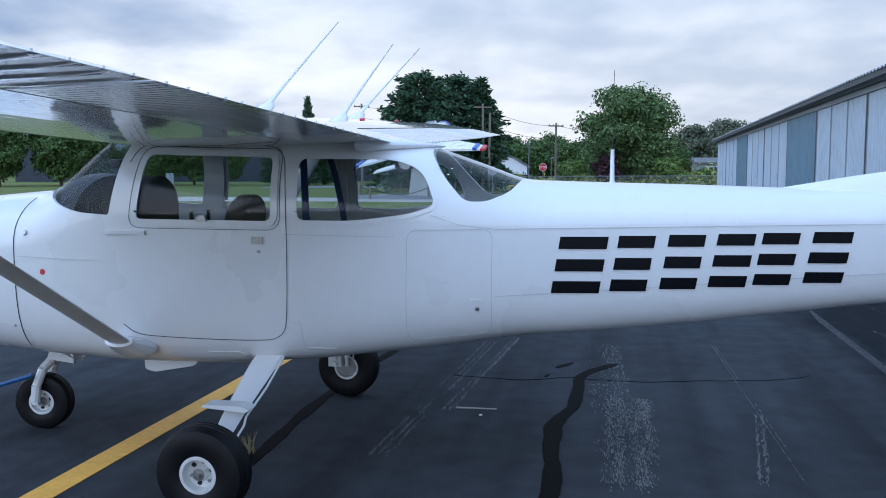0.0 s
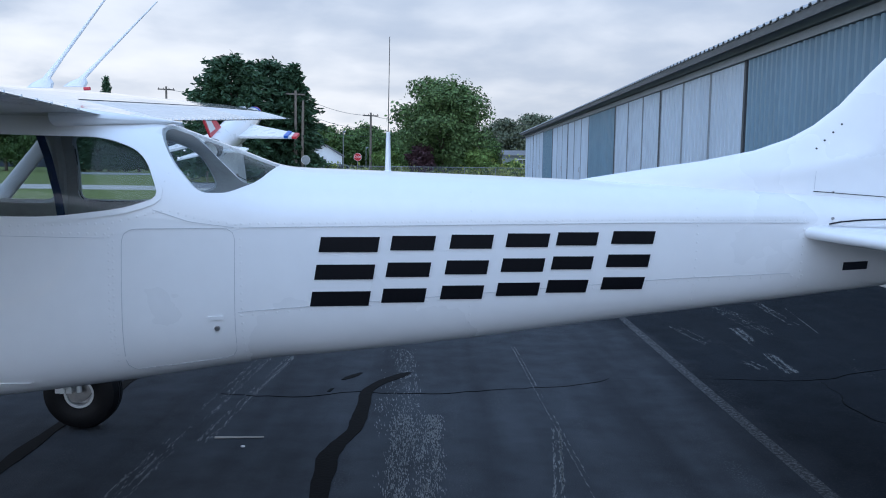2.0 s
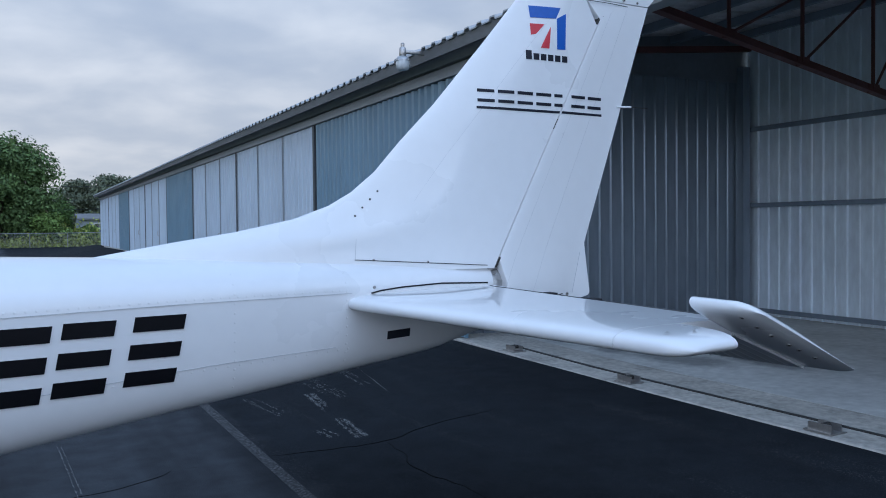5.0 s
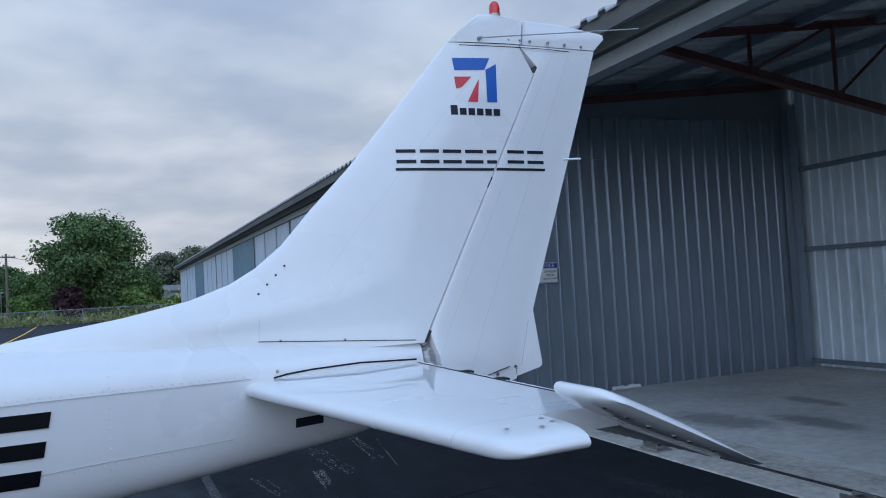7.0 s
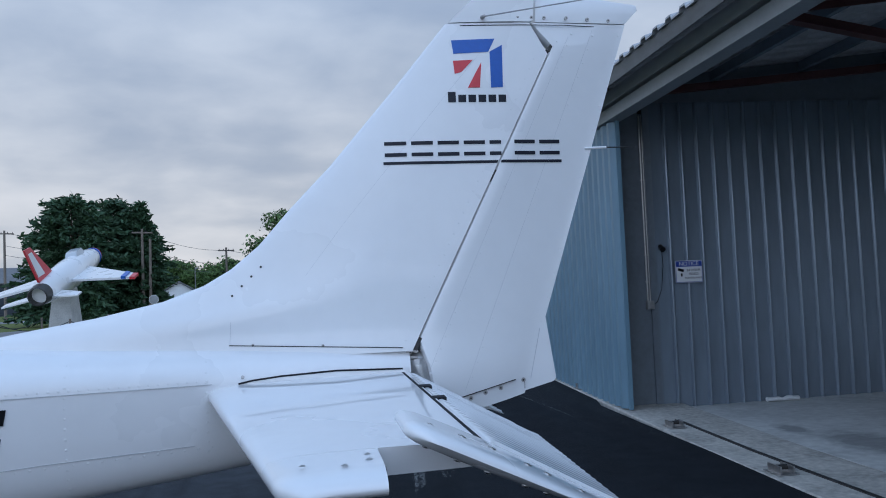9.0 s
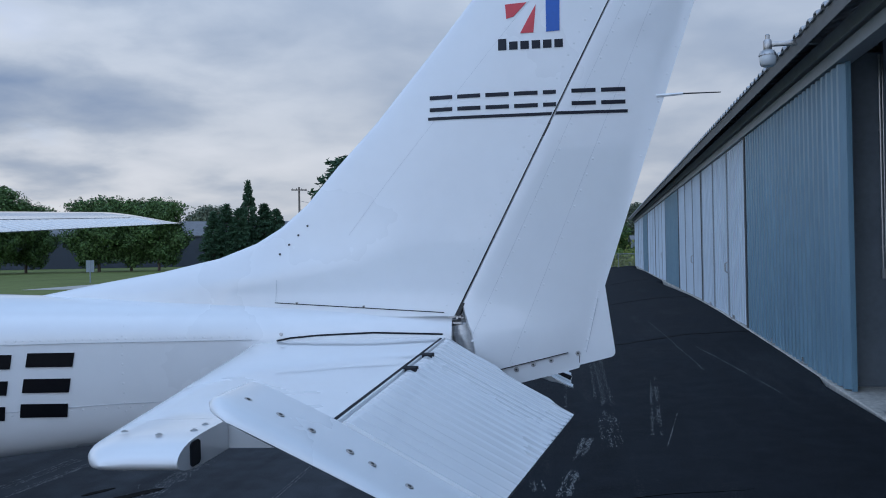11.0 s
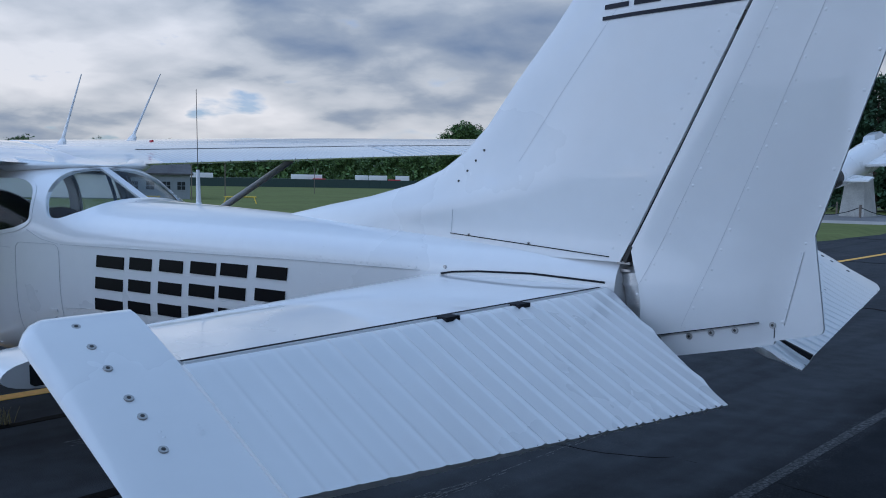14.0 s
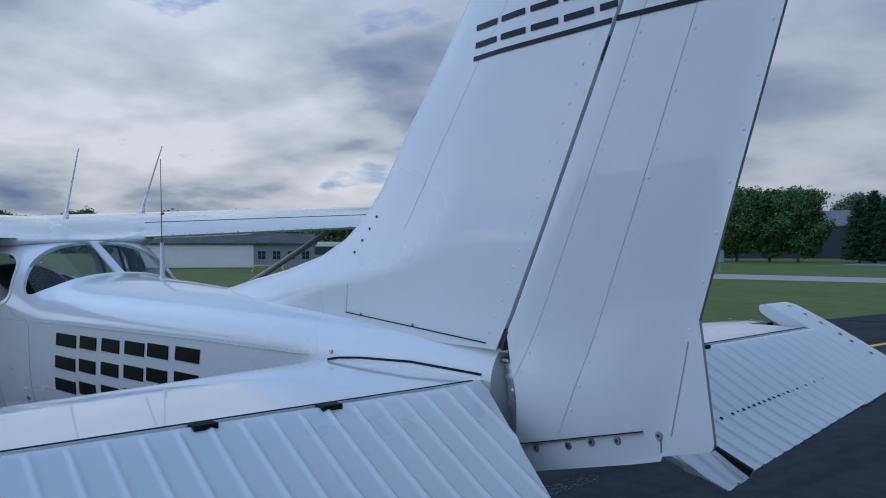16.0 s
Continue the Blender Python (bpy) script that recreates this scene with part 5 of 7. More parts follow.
def seat(x, y, back_x, material, label, top=1.30):
    e = new("seat")
    e.parent = airplane
    tagged(e, label)
    bm = bmesh.new()
    rings = []
    for t in (0, 0.2, 0.4, 0.6, 0.72, 0.80, 0.86, 0.91, 0.95, 0.98, 1.0):
        zz = 0.96 + (top - 0.96) * t
        xx = x + 0.20 + (back_x - x - 0.20) * t
        round_off = math.sqrt(max(0.03, 1 - (max(0, t - 0.7) / 0.3) ** 2))
        w = 0.21 * (1 - 0.10 * max(0, t - 0.3)) * round_off
        ring = [(xx + 0.075 * math.cos(a) * (0.5 + 0.5 * round_off), y + w * math.copysign(abs(math.sin(a)) ** 0.5, math.sin(a)), zz) for a in np.linspace(0, math.tau, 20, endpoint=False)]
        rings.append(ring)
    loft(bm, rings)
    part("backrest", bm, material, e)
    part("cushion", soft_box((x - 0.25, y - 0.21, 0.90), (x + 0.22, y + 0.21, 1.02), 0.03, 3), material, e)
    bm = bmesh.new()
    for dx in (-0.2, 0.17):
        for dy in (-0.17, 0.17):
            rod(bm, (x + dx, y + dy, 0.71), (x + dx, y + dy, 0.92), 0.012, seg=8)
    part("seat_frame", bm, DARK_METAL, e)
    return e


for s in (-1, 1):
    if s < 0:
        seat(-5.03, -0.235, -4.81, SEAT_CLOTH, "dark cloth front cabin seat", 1.515)
    else:
        seat(-4.75, 0.235, -4.48, SEAT_TAN, "brown cloth front cabin seat slid back", 1.395)
    seat(-3.85, s * 0.235, -3.55, SEAT_CLOTH, "dark cloth rear cabin seat", 1.25)
    bm = bmesh.new()
    ribbon(bm, [(-3.92 - 0.06 * (s + 1), s * 0.36, 1.68), (-3.90 - 0.05 * (s + 1), s * 0.40, 1.50), (-3.89 - 0.04 * (s + 1), s * 0.42, 1.32), (-3.85 - 0.04 * (s + 1), s * 0.40, 1.05)], [(0, -s, 0.2)] * 4, 0.036, 0.006)
    part("shoulder_belt", bm, STRAP_BLUE, airplane, "blue webbing shoulder belt")
    bm = bmesh.new()
    for a, b in (((1.0, 0.465), (1.45, 0.455)), ((1.45, 0.455), (1.60, 0.405)), ((1.60, 0.405), (1.68, 0.33))):
        rod(bm, (-3.967, s * a[1], a[0]), (-3.967, s * b[1], b[0]), 0.024, seg=8)
    part("door_post", bm, CABIN_LINER, airplane, "grey cabin door post")
part("parcel_shelf", soft_box((-3.42, -0.38, 1.22), (-2.95, 0.38, 1.26), 0.01), CABIN_LINER, airplane, "grey hat shelf behind the seats")


# ---- ground ----
HANGAR = pose(6.455, 3.227, 0.12, 0.25, 0, -12.85) @ pose(-0.25, 0, 0)
HANGAR_FLAT = (pose(6.455, 3.227, 0, 0, 0, -12.85) @ pose(-0.25, 0, 0)).inverted()
PAD_RISE = [(-14, 0.0), (-5, 0.07), (0, 0.125), (3, 0.145), (5.4, 0.20), (8, 0.275), (10.8, 0.345), (14, 0.425), (16.5, 0.46), (22, 0.51), (54, 0.80), (64, 0.0)]


def ground_z(x, y):
    """Level round the airplane, banked up to the hangar row and rising gently far out."""
    far = 0.010 * min(max(0.0, math.hypot(x, y) - 62), 230)
    h = HANGAR_FLAT @ Vector((x, y, 0))
    k = min(max((h.x + 4.4) / 4.1, 0.0), 1.0)
    return far + max(0.0, curve_at(PAD_RISE, h.y) - far) * k * k * (3 - 2 * k)


def build_ground():
    bm = bmesh.new()
    radii = [8, 14, 20, 30, 40, 50, 62, 75, 90, 110, 140, 180, 230, 300, 420, 700, 1200, 2500]
    seg = 96
    away = GROUND.inverted()

    def vert(x, y):
        p = away @ Vector((x, y, 0))
        under = 0.6 if -7.6 < p.x < 14 and -39 < p.y < 86 else 0.03
        return bm.verts.new((x, y, ground_z(x, y) - under))

    rings = [[vert(r * math.cos(k * math.tau / seg), r * math.sin(k * math.tau / seg)) for k in range(seg)] for r in radii]
    c = vert(0, 0)
    for k in range(seg):
        bm.faces.new((c, rings[0][k], rings[0][(k + 1) % seg]))
    for a, b in zip(rings, rings[1:]):
        for k in range(seg):
            bm.faces.new((a[k], b[k], b[(k + 1) % seg], a[(k + 1) % seg]))
    tagged(part("ground", bm, GRASS, None, "mown green grass field"), category="ground", kind="structure")


build_ground()


def strip_sheet(name, xs, ys, lift, material, label, category, thick=0.02, m=GROUND, wobble=0.0):
    """A flat sheet laid over the ground, as a grid in the airplane's frame."""
    bm = bmesh.new()
    g = []
    for x in xs:
        row = []
        for y in ys:
            w = m @ Vector((x, y, 0))
            sunk = 0.5 if (HANGAR_FLAT @ w).x > 0.2 and y < 52 else 0.0
            row.append(bm.verts.new((x + (wobble * noise.noise(Vector((x * 3, y * 0.4, 1))) if x in (xs[0], xs[-1]) else 0), y, ground_z(w.x, w.y) + lift - sunk)))
        g.append(row)
    for i in range(len(xs) - 1):
        for j in range(len(ys) - 1):
            bm.faces.new((g[i][j], g[i + 1][j], g[i + 1][j + 1], g[i][j + 1]))
    top = bm.faces[:]
    r = bmesh.ops.extrude_face_region(bm, geom=top)
    bmesh.ops.translate(bm, vec=(0, 0, -thick), verts=[v for v in r["geom"] if isinstance(v, bmesh.types.BMVert)])
    bmesh.ops.recalc_face_normals(bm, faces=bm.faces[:])
    ob = part(name, bm, material, None, label, smooth=False)
    ob.matrix_world = m
    return tagged(ob, category=category, kind="structure")


YS = [-40, -20, -10, -6] + [-4 + k for k in range(0, 70, 2)] + [70, 76, 82, 88]
strip_sheet("pavement", [-8.35, -4, -2, -1, 0, 0.5, 1, 1.5, 2, 2.5, 3, 3.5, 4.2, 5, 6, 8, 13], YS, 0.0, ASPHALT, "dark worn asphalt apron", "apron", wobble=0.5)
strip_sheet("yellow_line", [-5.110, -4.955], [-40, 0, 30, 50, 62, 70, 80], 0.004, YELLOW, "worn yellow taxi line", "line", 0.003)
strip_sheet("white_line", [-0.375, -0.30], [-8, 0, 2, 6] + [8 + 2 * k for k in range(26)], 0.004, WORN_LINE, "faded white paint line", "line", 0.003, m=GROUND @ pose(-0.03, 0, 0, 0, 0, -1.5))
strip_sheet("footpath", [-32, -24, -16, -9.5], [60, 69], -0.005, PATH_GREY, "pale gravel path across the grass", "path", 0.02, m=GROUND @ pose(0, -13, 0, 0, 0, 2.0))
strip_sheet("road", [-27, -20, -10, 0, 12], [0, 9], 0.0, ROAD_GREY, "grey public road", "road", 0.02, m=pose(6, 96, 0, 0, 0, -1.0))


def pave_z(x, y):
    w = GROUND @ Vector((x, y, 0))
    return ground_z(w.x, w.y)


def tar_line(pts, width, name="tar_seam", label="black tar crack filler on the asphalt", material=TAR, wob=0.03):
    fine = along([(x, y, 0) for x, y in pts], 0.08)
    bm = bmesh.new()
    L, R = [], []
    n = len(fine)
    for i, p in enumerate(fine):
        a, b = fine[max(i - 1, 0)], fine[min(i + 1, n - 1)]
        t = (b - a).normalized()
        s = Vector((-t.y, t.x, 0))
        w = width * (0.95 + 0.4 * noise.noise(p * 3.1 + Vector((0, 0, width * 71)))) * (0.4 if i in (0, n - 1) else 1)
        o = s * (wob * noise.noise(p * 1.7 + Vector((5, 3, 0))) + wob * 0.25 * noise.noise(p * 8.3))
        L.append(p + o + s * w / 2)
        R.append(p + o - s * w / 2)
    zs = [pave_z(p.x, p.y) for p in fine]
    loft(bm, [[(a.x, a.y, z + 0.0035), (b.x, b.y, z + 0.0035), (b.x, b.y, z + 0.0005), (a.x, a.y, z + 0.0005)] for a, b, z in zip(L, R, zs)])
    ob = part(name, bm, material, None, label, smooth=False)
    ob.matrix_world = GROUND
    return tagged(ob, category="tar seam", kind="structure")


tar_line([(-2.33, 2.42), (-2.50, 2.12), (-2.59, 1.90), (-2.62, 1.40), (-2.63, 1.05), (-2.72, 0.62), (-2.71, 0.25), (-2.66, -0.5), (-2.75, -1.6)], 0.095)
tar_line([(-4.26, -0.6), (-4.29, 0.4), (-4.30, 1.21), (-4.22, 2.5), (-4.35, 4.2)], 0.085)
tar_line([(-2.68, 2.40), (-2.80, 2.14)], 0.05)
tar_line([(-2.82, 1.95), (-2.86, 1.80)], 0.06)
for pts in ([(-2.575, 1.92), (-2.1, 1.87), (-1.69, 1.96), (-1.26, 2.09), (-0.86, 2.31)], [(-2.6, 1.85), (-3.0, 1.75), (-3.6, 1.80)], [(0.47, 2.02), (0.425, 1.57), (0.43, 0.99), (0.40, 0.57), (0.41, -0.1)], [(-0.8, 2.3), (0.47, 2.0), (1.6, 2.4)]):
    tar_line(pts, 0.007, "crack", "thin crack in the asphalt", wob=0.13)
for pts in ([(-8.0, 10.4), (-0.8, 10.06), (0.2, 10.2), (1.1, 10.15), (3.6, 10.5)], [(-8, 18.7), (-2.28, 18.86), (1.35, 18.96), (3.9, 18.6)], [(-8, 30), (4, 30.4)], [(-8, 7.0), (-5.5, 6.6), (-3, 7.3)], [(-8, 13.2), (-5, 14.0), (-3, 13.7)], [(-8, 44), (4, 45)]):
    tar_line(pts, 0.09, wob=0.25)
# light flecks where old paint and tyre scrapes have worn into the asphalt
rng = np.random.default_rng(14)
vs, fs = [], []
for x0, y0, x1, y1, w, lines, count in (
    (-3.23, 3.4, -3.43, 0.84, 0.10, 3, 420), (-3.44, 3.2, -3.62, -0.1, 0.10, 3, 480), (-1.47, 3.4, -1.43, -0.2, 0.03, 2, 200),
    (-2.43, 3.2, -2.30, -0.4, 0.30, 7, 900), (-2.26, 1.35, -2.28, -0.3, 0.26, 9, 2400), (-1.45, 1.1, -1.64, -0.2, 0.08, 3, 260),
    (0.80, 24, 0.81, 3.4, 0.16, 6, 4200), (1.42, 22, 1.15, 11, 0.10, 3, 400), (0.63, 3.9, 0.45, 2.27, 0.14, 5, 620), (1.41, 6.75, 1.17, 3.9, 0.10, 4, 520),
    (1.43, 4.7, 1.05, 2.6, 0.03, 1, 160), (0.12, 4.1, 0.27, 2.4, 0.10, 4, 220), (2.2, 9, 2.5, 5.5, 0.05, 2, 260), (1.9, 13, 2.0, 7, 0.04, 2, 240), (0.35, 12, 0.42, 5, 0.05, 2, 220)):
    dx, dy = x1 - x0, y1 - y0
    L = math.hypot(dx, dy)
    ux, uy = dx / L, dy / L
    offs = [(rng.uniform(-0.5, 0.5)) * w for q in range(lines)]
    for k in range(int(count * 1.7)):
        t = rng.uniform(0, 1)
        o = offs[k % lines] + rng.normal() * w * 0.07
        keep = noise.noise(Vector((t * L * 1.3, (k % lines) * 7.3, x0 * 5)))
        if keep < rng.uniform(-0.35, 0.1):
            continue
        cx, cy = x0 + dx * t - uy * o, y0 + dy * t + ux * o
        ln, wd = rng.uniform(0.004, 0.034), rng.uniform(0.0010, 0.0038)
        i = len(vs)
        cz = pave_z(cx, cy) + 0.0025
        for a, b in ((-1, -0.4), (-0.2, -1), (1, 0.3), (0.1, 1)):
            a, b = a * ln * rng.uniform(0.6, 1.2), b * wd * rng.uniform(0.6, 1.3)
            vs.append((cx + ux * a - uy * b, cy + uy * a + ux * b, cz))
        fs.append((i, i + 1, i + 2, i + 3))
me = bpy.data.meshes.new("worn_flecks")
me.from_pydata(vs, [], fs)
me.materials.append(mat("pale_worn_aggregate", (0.22, 0.22, 0.215), 0.9, vary=0.3, spec=0.1))
ob = new("worn_flecks", me)
ob.matrix_world = GROUND
tagged(ob, "pale worn scrape flecks in the asphalt", "scrapes", kind="stuff")
bm = bmesh.new()
rod(bm, (-3.365, 0.89, 0.008), (-3.10, 0.90, 0.008), 0.006, 0.004, 6)
ob = part("straw", bm, PATH_GREY, None)
ob.matrix_world = GROUND
tagged(ob, "pale dry stalk lying on the asphalt", "stalk")
bm = bmesh.new()
bmesh.ops.create_icosphere(bm, subdivisions=2, radius=0.009, matrix=pose(-3.18, 0.74, 0.010) @ Matrix.Diagonal((1.4, 1, 0.6, 1)))
ob = part("pebble", bm, SIGN_WHITE, None)
ob.matrix_world = GROUND
tagged(ob, "small white pebble on the asphalt", "pebble")

# tow bar at the nose wheel
tow = new("tow_bar")
tow.matrix_world = GROUND
tagged(tow, "blue steel tow bar hooked to the nose wheel", "tow bar")
bm = bmesh.new()
rod(bm, (-5.70, -0.105, 0.352), (-6.75, -0.06, 0.02), 0.013, seg=8)
part("shaft", bm, TOW_BLUE, tow)
bm = bmesh.new()
rod(bm, (-6.75, -0.26, 0.02), (-6.75, 0.14, 0.02), 0.013, seg=8)
part("grip", bm, BLACK, tow)

# ---- hangar row ----
def hangar_part(name, bm, material, label, category="hangar", kind="structure", smooth=False, parent=None):
    ob = part(name, bm, material, parent, label, smooth=smooth)
    if parent is None:
        ob.matrix_world = HANGAR
        tagged(ob, category=category, kind=kind)
    return ob


def corrugated(bm, x, y0, y1, z0, z1, pitch=0.20, depth=0.022, rib=0.28, thick=0.012, along_x=False, mi=0, rounded=False):
    """A ribbed metal sheet in the plane x (or y, when along_x), as trapezoid or rounded ribs with thickness."""
    prof, t = [], y0
    while t < y1 - 1e-6:
        for f, d in ((0.0, 0), (1 - rib, 0), (1 - rib * 0.88, 0.5), (1 - rib * 0.72, 0.86), (1 - rib * 0.5, 1), (1 - rib * 0.28, 0.86), (1 - rib * 0.12, 0.5)) if rounded else ((0.0, 0), (1 - rib, 0), (1 - rib * 0.75, 1), (1 - rib * 0.25, 1)):
            a = t + pitch * f
            if a <= y1:
                prof.append((a, -depth * d))
        t += pitch
    prof.append((y1, 0))
    front = [[(x + d, a, z) if not along_x else (a, x + d, z) for a, d in prof] for z in (z0, z1)]
    back = [[(x + d + thick, a, z) if not along_x else (a, x + d + thick, z) for a, d in prof] for z in (z0, z1)]
    loft(bm, [front[0], front[1], back[1], back[0], front[0]], closed=False, caps=False, mi=mi)


END, BAY0, BAY1 = 53.4, -8.0, 5.76
DOOR_TOP = 3.25
STRIP_CONCRETE = mat("dirty_strip_concrete", (0.43, 0.41, 0.365), 0.8, noise_scale=2.2, vary=0.4, bump=0.2, bump_scale=40)


def strip_z(y):
    """Height of the concrete strip along the doors, in the hangar's frame."""
    w = HANGAR @ Vector((-0.18, y, 0))
    return ground_z(w.x, w.y) + 0.012 - w.z


# concrete strip and floor of the open bay
bm = bmesh.new()
loft(bm, [[(-0.165, y, strip_z(y) - 0.5), (0.62, y, strip_z(y) - 0.5), (0.62, y, max(strip_z(y), 0.028)), (0.10, y, max(strip_z(y), 0.026)), (-0.155, y, strip_z(y)), (-0.165, y, strip_z(y) - 0.01)] for y in [BAY0 - 3 + 0.75 * k for k in range(86)]])
bmesh.ops.recalc_face_normals(bm, faces=bm.faces[:])
hangar_part("apron_strip", bm, STRIP_CONCRETE, "pale concrete strip before the hangar doors", "concrete")
bm = bmesh.new()
loft(bm, [[(0.623, y, -0.4), (4.95, y, -0.4), (4.95, y, 0.075), (0.623, y, 0.030)] for y in (BAY0, BAY1)])
bmesh.ops.recalc_face_normals(bm, faces=bm.faces[:])
hangar_part("floor", bm, CONCRETE, "stained concrete hangar floor", "floor")
bm = bmesh.new()
loft(bm, [[(x, y, max(strip_z(y), 0.026) + dz) for x, dz in ((0.13, -0.02), (0.17, -0.02), (0.17, 0.007), (0.13, 0.007))] for y in [BAY0 + 0.75 * k for k in range(18)]])
bmesh.ops.recalc_face_normals(bm, faces=bm.faces[:])
hangar_part("door_track", bm, DARK_METAL, "rusty steel door track in the concrete", "rail")
# dark damp stains on the floor
FLOOR_DAMP = ((1.20, 3.15, 0.30, 0.62), (1.75, 2.5, 0.20, 0.55), (0.95, 4.0, 0.12, 0.3), (2.6, 3.4, 0.16, 0.42), (3.0, 1.8, 0.22, 0.3))


def damp_floor(m):
    """Cloudy damp patches with ragged edges in the bare concrete."""
    nt = m.node_tree
    N, L = nt.nodes.new, nt.links.new
    b = nt.nodes["Principled BSDF"]
    src = b.inputs["Base Color"].links[0].from_socket
    co, n = N("ShaderNodeTexCoord"), N("ShaderNodeTexNoise")
    n.inputs["Scale"].default_value, n.inputs["Detail"].default_value, n.inputs["Roughness"].default_value = 4.5, 6, 0.62
    L(co.outputs["Object"], n.inputs["Vector"])
    total = None
    for cx, cy, rx, ry in FLOOR_DAMP:
        mp, ln, r = N("ShaderNodeMapping"), N("ShaderNodeVectorMath"), N("ShaderNodeMapRange")
        mp.inputs["Scale"].default_value = (0.62 / rx, 0.62 / ry, 0.0)
        mp.inputs["Location"].default_value = (-cx * 0.62 / rx, -cy * 0.62 / ry, 0)
        ln.operation = "LENGTH"
        r.inputs["From Min"].default_value, r.inputs["From Max"].default_value = 1.0, 0.2
        L(co.outputs["Object"], mp.inputs[0])
        L(mp.outputs[0], ln.inputs[0])
        L(ln.outputs["Value"], r.inputs["Value"])
        if total is None:
            total = r.outputs[0]
        else:
            k = N("ShaderNodeMath")
            k.operation = "MAXIMUM"
            L(total, k.inputs[0])
            L(r.outputs[0], k.inputs[1])
            total = k.outputs[0]
    k, edge, mx = N("ShaderNodeMath"), N("ShaderNodeMapRange"), N("ShaderNodeMix")
    k.operation = "MULTIPLY"
    L(total, k.inputs[0])
    L(n.outputs["Fac"], k.inputs[1])
    edge.inputs["From Min"].default_value, edge.inputs["From Max"].default_value = 0.16, 0.40
    edge.inputs["To Max"].default_value = 0.62
    L(k.outputs[0], edge.inputs["Value"])
    mx.data_type = "RGBA"
    mx.inputs["B"].default_value = (0.12, 0.12, 0.12, 1)
    L(edge.outputs[0], mx.inputs["Factor"])
    L(src, mx.inputs["A"])
    L(mx.outputs["Result"], b.inputs["Base Color"])


damp_floor(CONCRETE)
# side wall of the open bay, back wall, near wall
bm = bmesh.new()
corrugated(bm, 5.72, 0.418, 4.86, 0.02, 3.48, 0.194, 0.034, 0.27, along_x=True, rounded=True)
hangar_part("wall_partition", bm, SHEET_GREY, "grey ribbed metal partition wall of the open bay", "wall")
bm = bmesh.new()
corrugated(bm, 4.86, BAY0, BAY1 - 0.06, 0.05, 4.205, 0.185, 0.026, 0.15, rounded=True)
hangar_part("wall_back", bm, SHEET_LIGHT, "pale galvanised metal back wall", "wall")
# near wall is unseen: added to close the bay, pale to bounce light inside
bm = bmesh.new()
loft(bm, [[(0.3, y, 0), (4.9, y, 0), (4.9, y, 4.21), (0.3, y, 3.735)] for y in (BAY0 - 0.12, BAY0)])
bmesh.ops.recalc_face_normals(bm, faces=bm.faces[:])
hangar_part("wall_near", bm, SHEET_LIGHT, "unseen pale metal end wall that bounces light into the bay", "wall")
for z in (0.15, 1.68, 2.79):
    bm = bmesh.new()
    box(bm, (4.775, BAY0, z - 0.030), (4.828, BAY1 - 0.10, z + 0.030))
    box(bm, (4.765, BAY0, z + 0.022), (4.780, BAY1 - 0.10, z + 0.034))
    hangar_part("girt", bm, SHEET_GREY, "horizontal steel girt on the back wall", "girt")
JAMB = mat("dark_grey_jamb_paint", (0.15, 0.17, 0.195), 0.5, noise_scale=2, vary=0.12)
bm = bmesh.new()
box(bm, (-0.03, 5.745, 0.0), (0.335, 5.90, 3.36))
box(bm, (0.335, 5.715, 0.0), (0.416, 5.86, 3.48))
hangar_part("door_jamb", bm, JAMB, "flat grey metal door jamb", "jamb")
bm = bmesh.new()
box(bm, (4.62, 5.56, 0.06), (4.76, 5.68, 3.7))
hangar_part("corner_post", bm, SHEET_GREY, "grey steel corner post", "post")
bm = bmesh.new()
loft(bm, [[(0.10, y, 3.484), (4.9, y, 3.484), (4.9, y, 4.22), (0.36, y, 3.755), (0.10, y, 3.67)] for y in (5.745, 5.84)])
bmesh.ops.recalc_face_normals(bm, faces=bm.faces[:])
hangar_part("wall_upper", bm, JAMB, "grey upper partition under the roof", "wall")

# header, fascia and roof
bm = bmesh.new()
box(bm, (-0.165, BAY0, DOOR_TOP - 0.02), (0.0, END, 3.355))
box(bm, (-0.12, BAY0, 3.355), (0.01, END, 3.375))
hangar_part("header", bm, TRIM_GREY, "grey metal door header running along the eaves", "header")
bm = bmesh.new()
loft(bm, [[(-0.205, y, 3.378), (-0.05, y, 3.378), (-0.05, y, 3.54), (-0.255, y, 3.475)] for y in (BAY0 - 0.2, END + 0.2)])
bmesh.ops.recalc_face_normals(bm, faces=bm.faces[:])
hangar_part("fascia", bm, mat("pale_fascia_paint", (0.34, 0.345, 0.34), 0.6, noise_scale=2, vary=0.14, stretch=(1, 0.3, 1)), "pale metal fascia under the eaves", "fascia")
bm = bmesh.new()
loft(bm, [[(-0.472, y, 3.520), (-0.455, y, 3.524), (-0.425, y, 3.405), (-0.442, y, 3.402)] for y in (BAY0 - 0.2, END + 0.2)])
bmesh.ops.recalc_face_normals(bm, faces=bm.faces[:])
hangar_part("eave_trim", bm, mat("weathered_eave_trim", (0.17, 0.175, 0.18), 0.55, noise_scale=2, vary=0.2, stretch=(1, 0.3, 1)), "grey metal trim under the roof edge", "trim")
bm = bmesh.new()
ys = np.arange(BAY0 - 0.3, END + 0.3, 0.27)
front, knee, back = [], [], []
for y in ys:
    for f, d in ((0, 0), (0.42, 0), (0.5, 0.034), (0.82, 0.034), (0.9, 0)):
        front.append((-0.50, float(y) + 0.27 * f, 3.53 + d))
        knee.append((0.34, float(y) + 0.27 * f, 3.785 + d))
        back.append((5.4, float(y) + 0.27 * f, 4.28 + d))
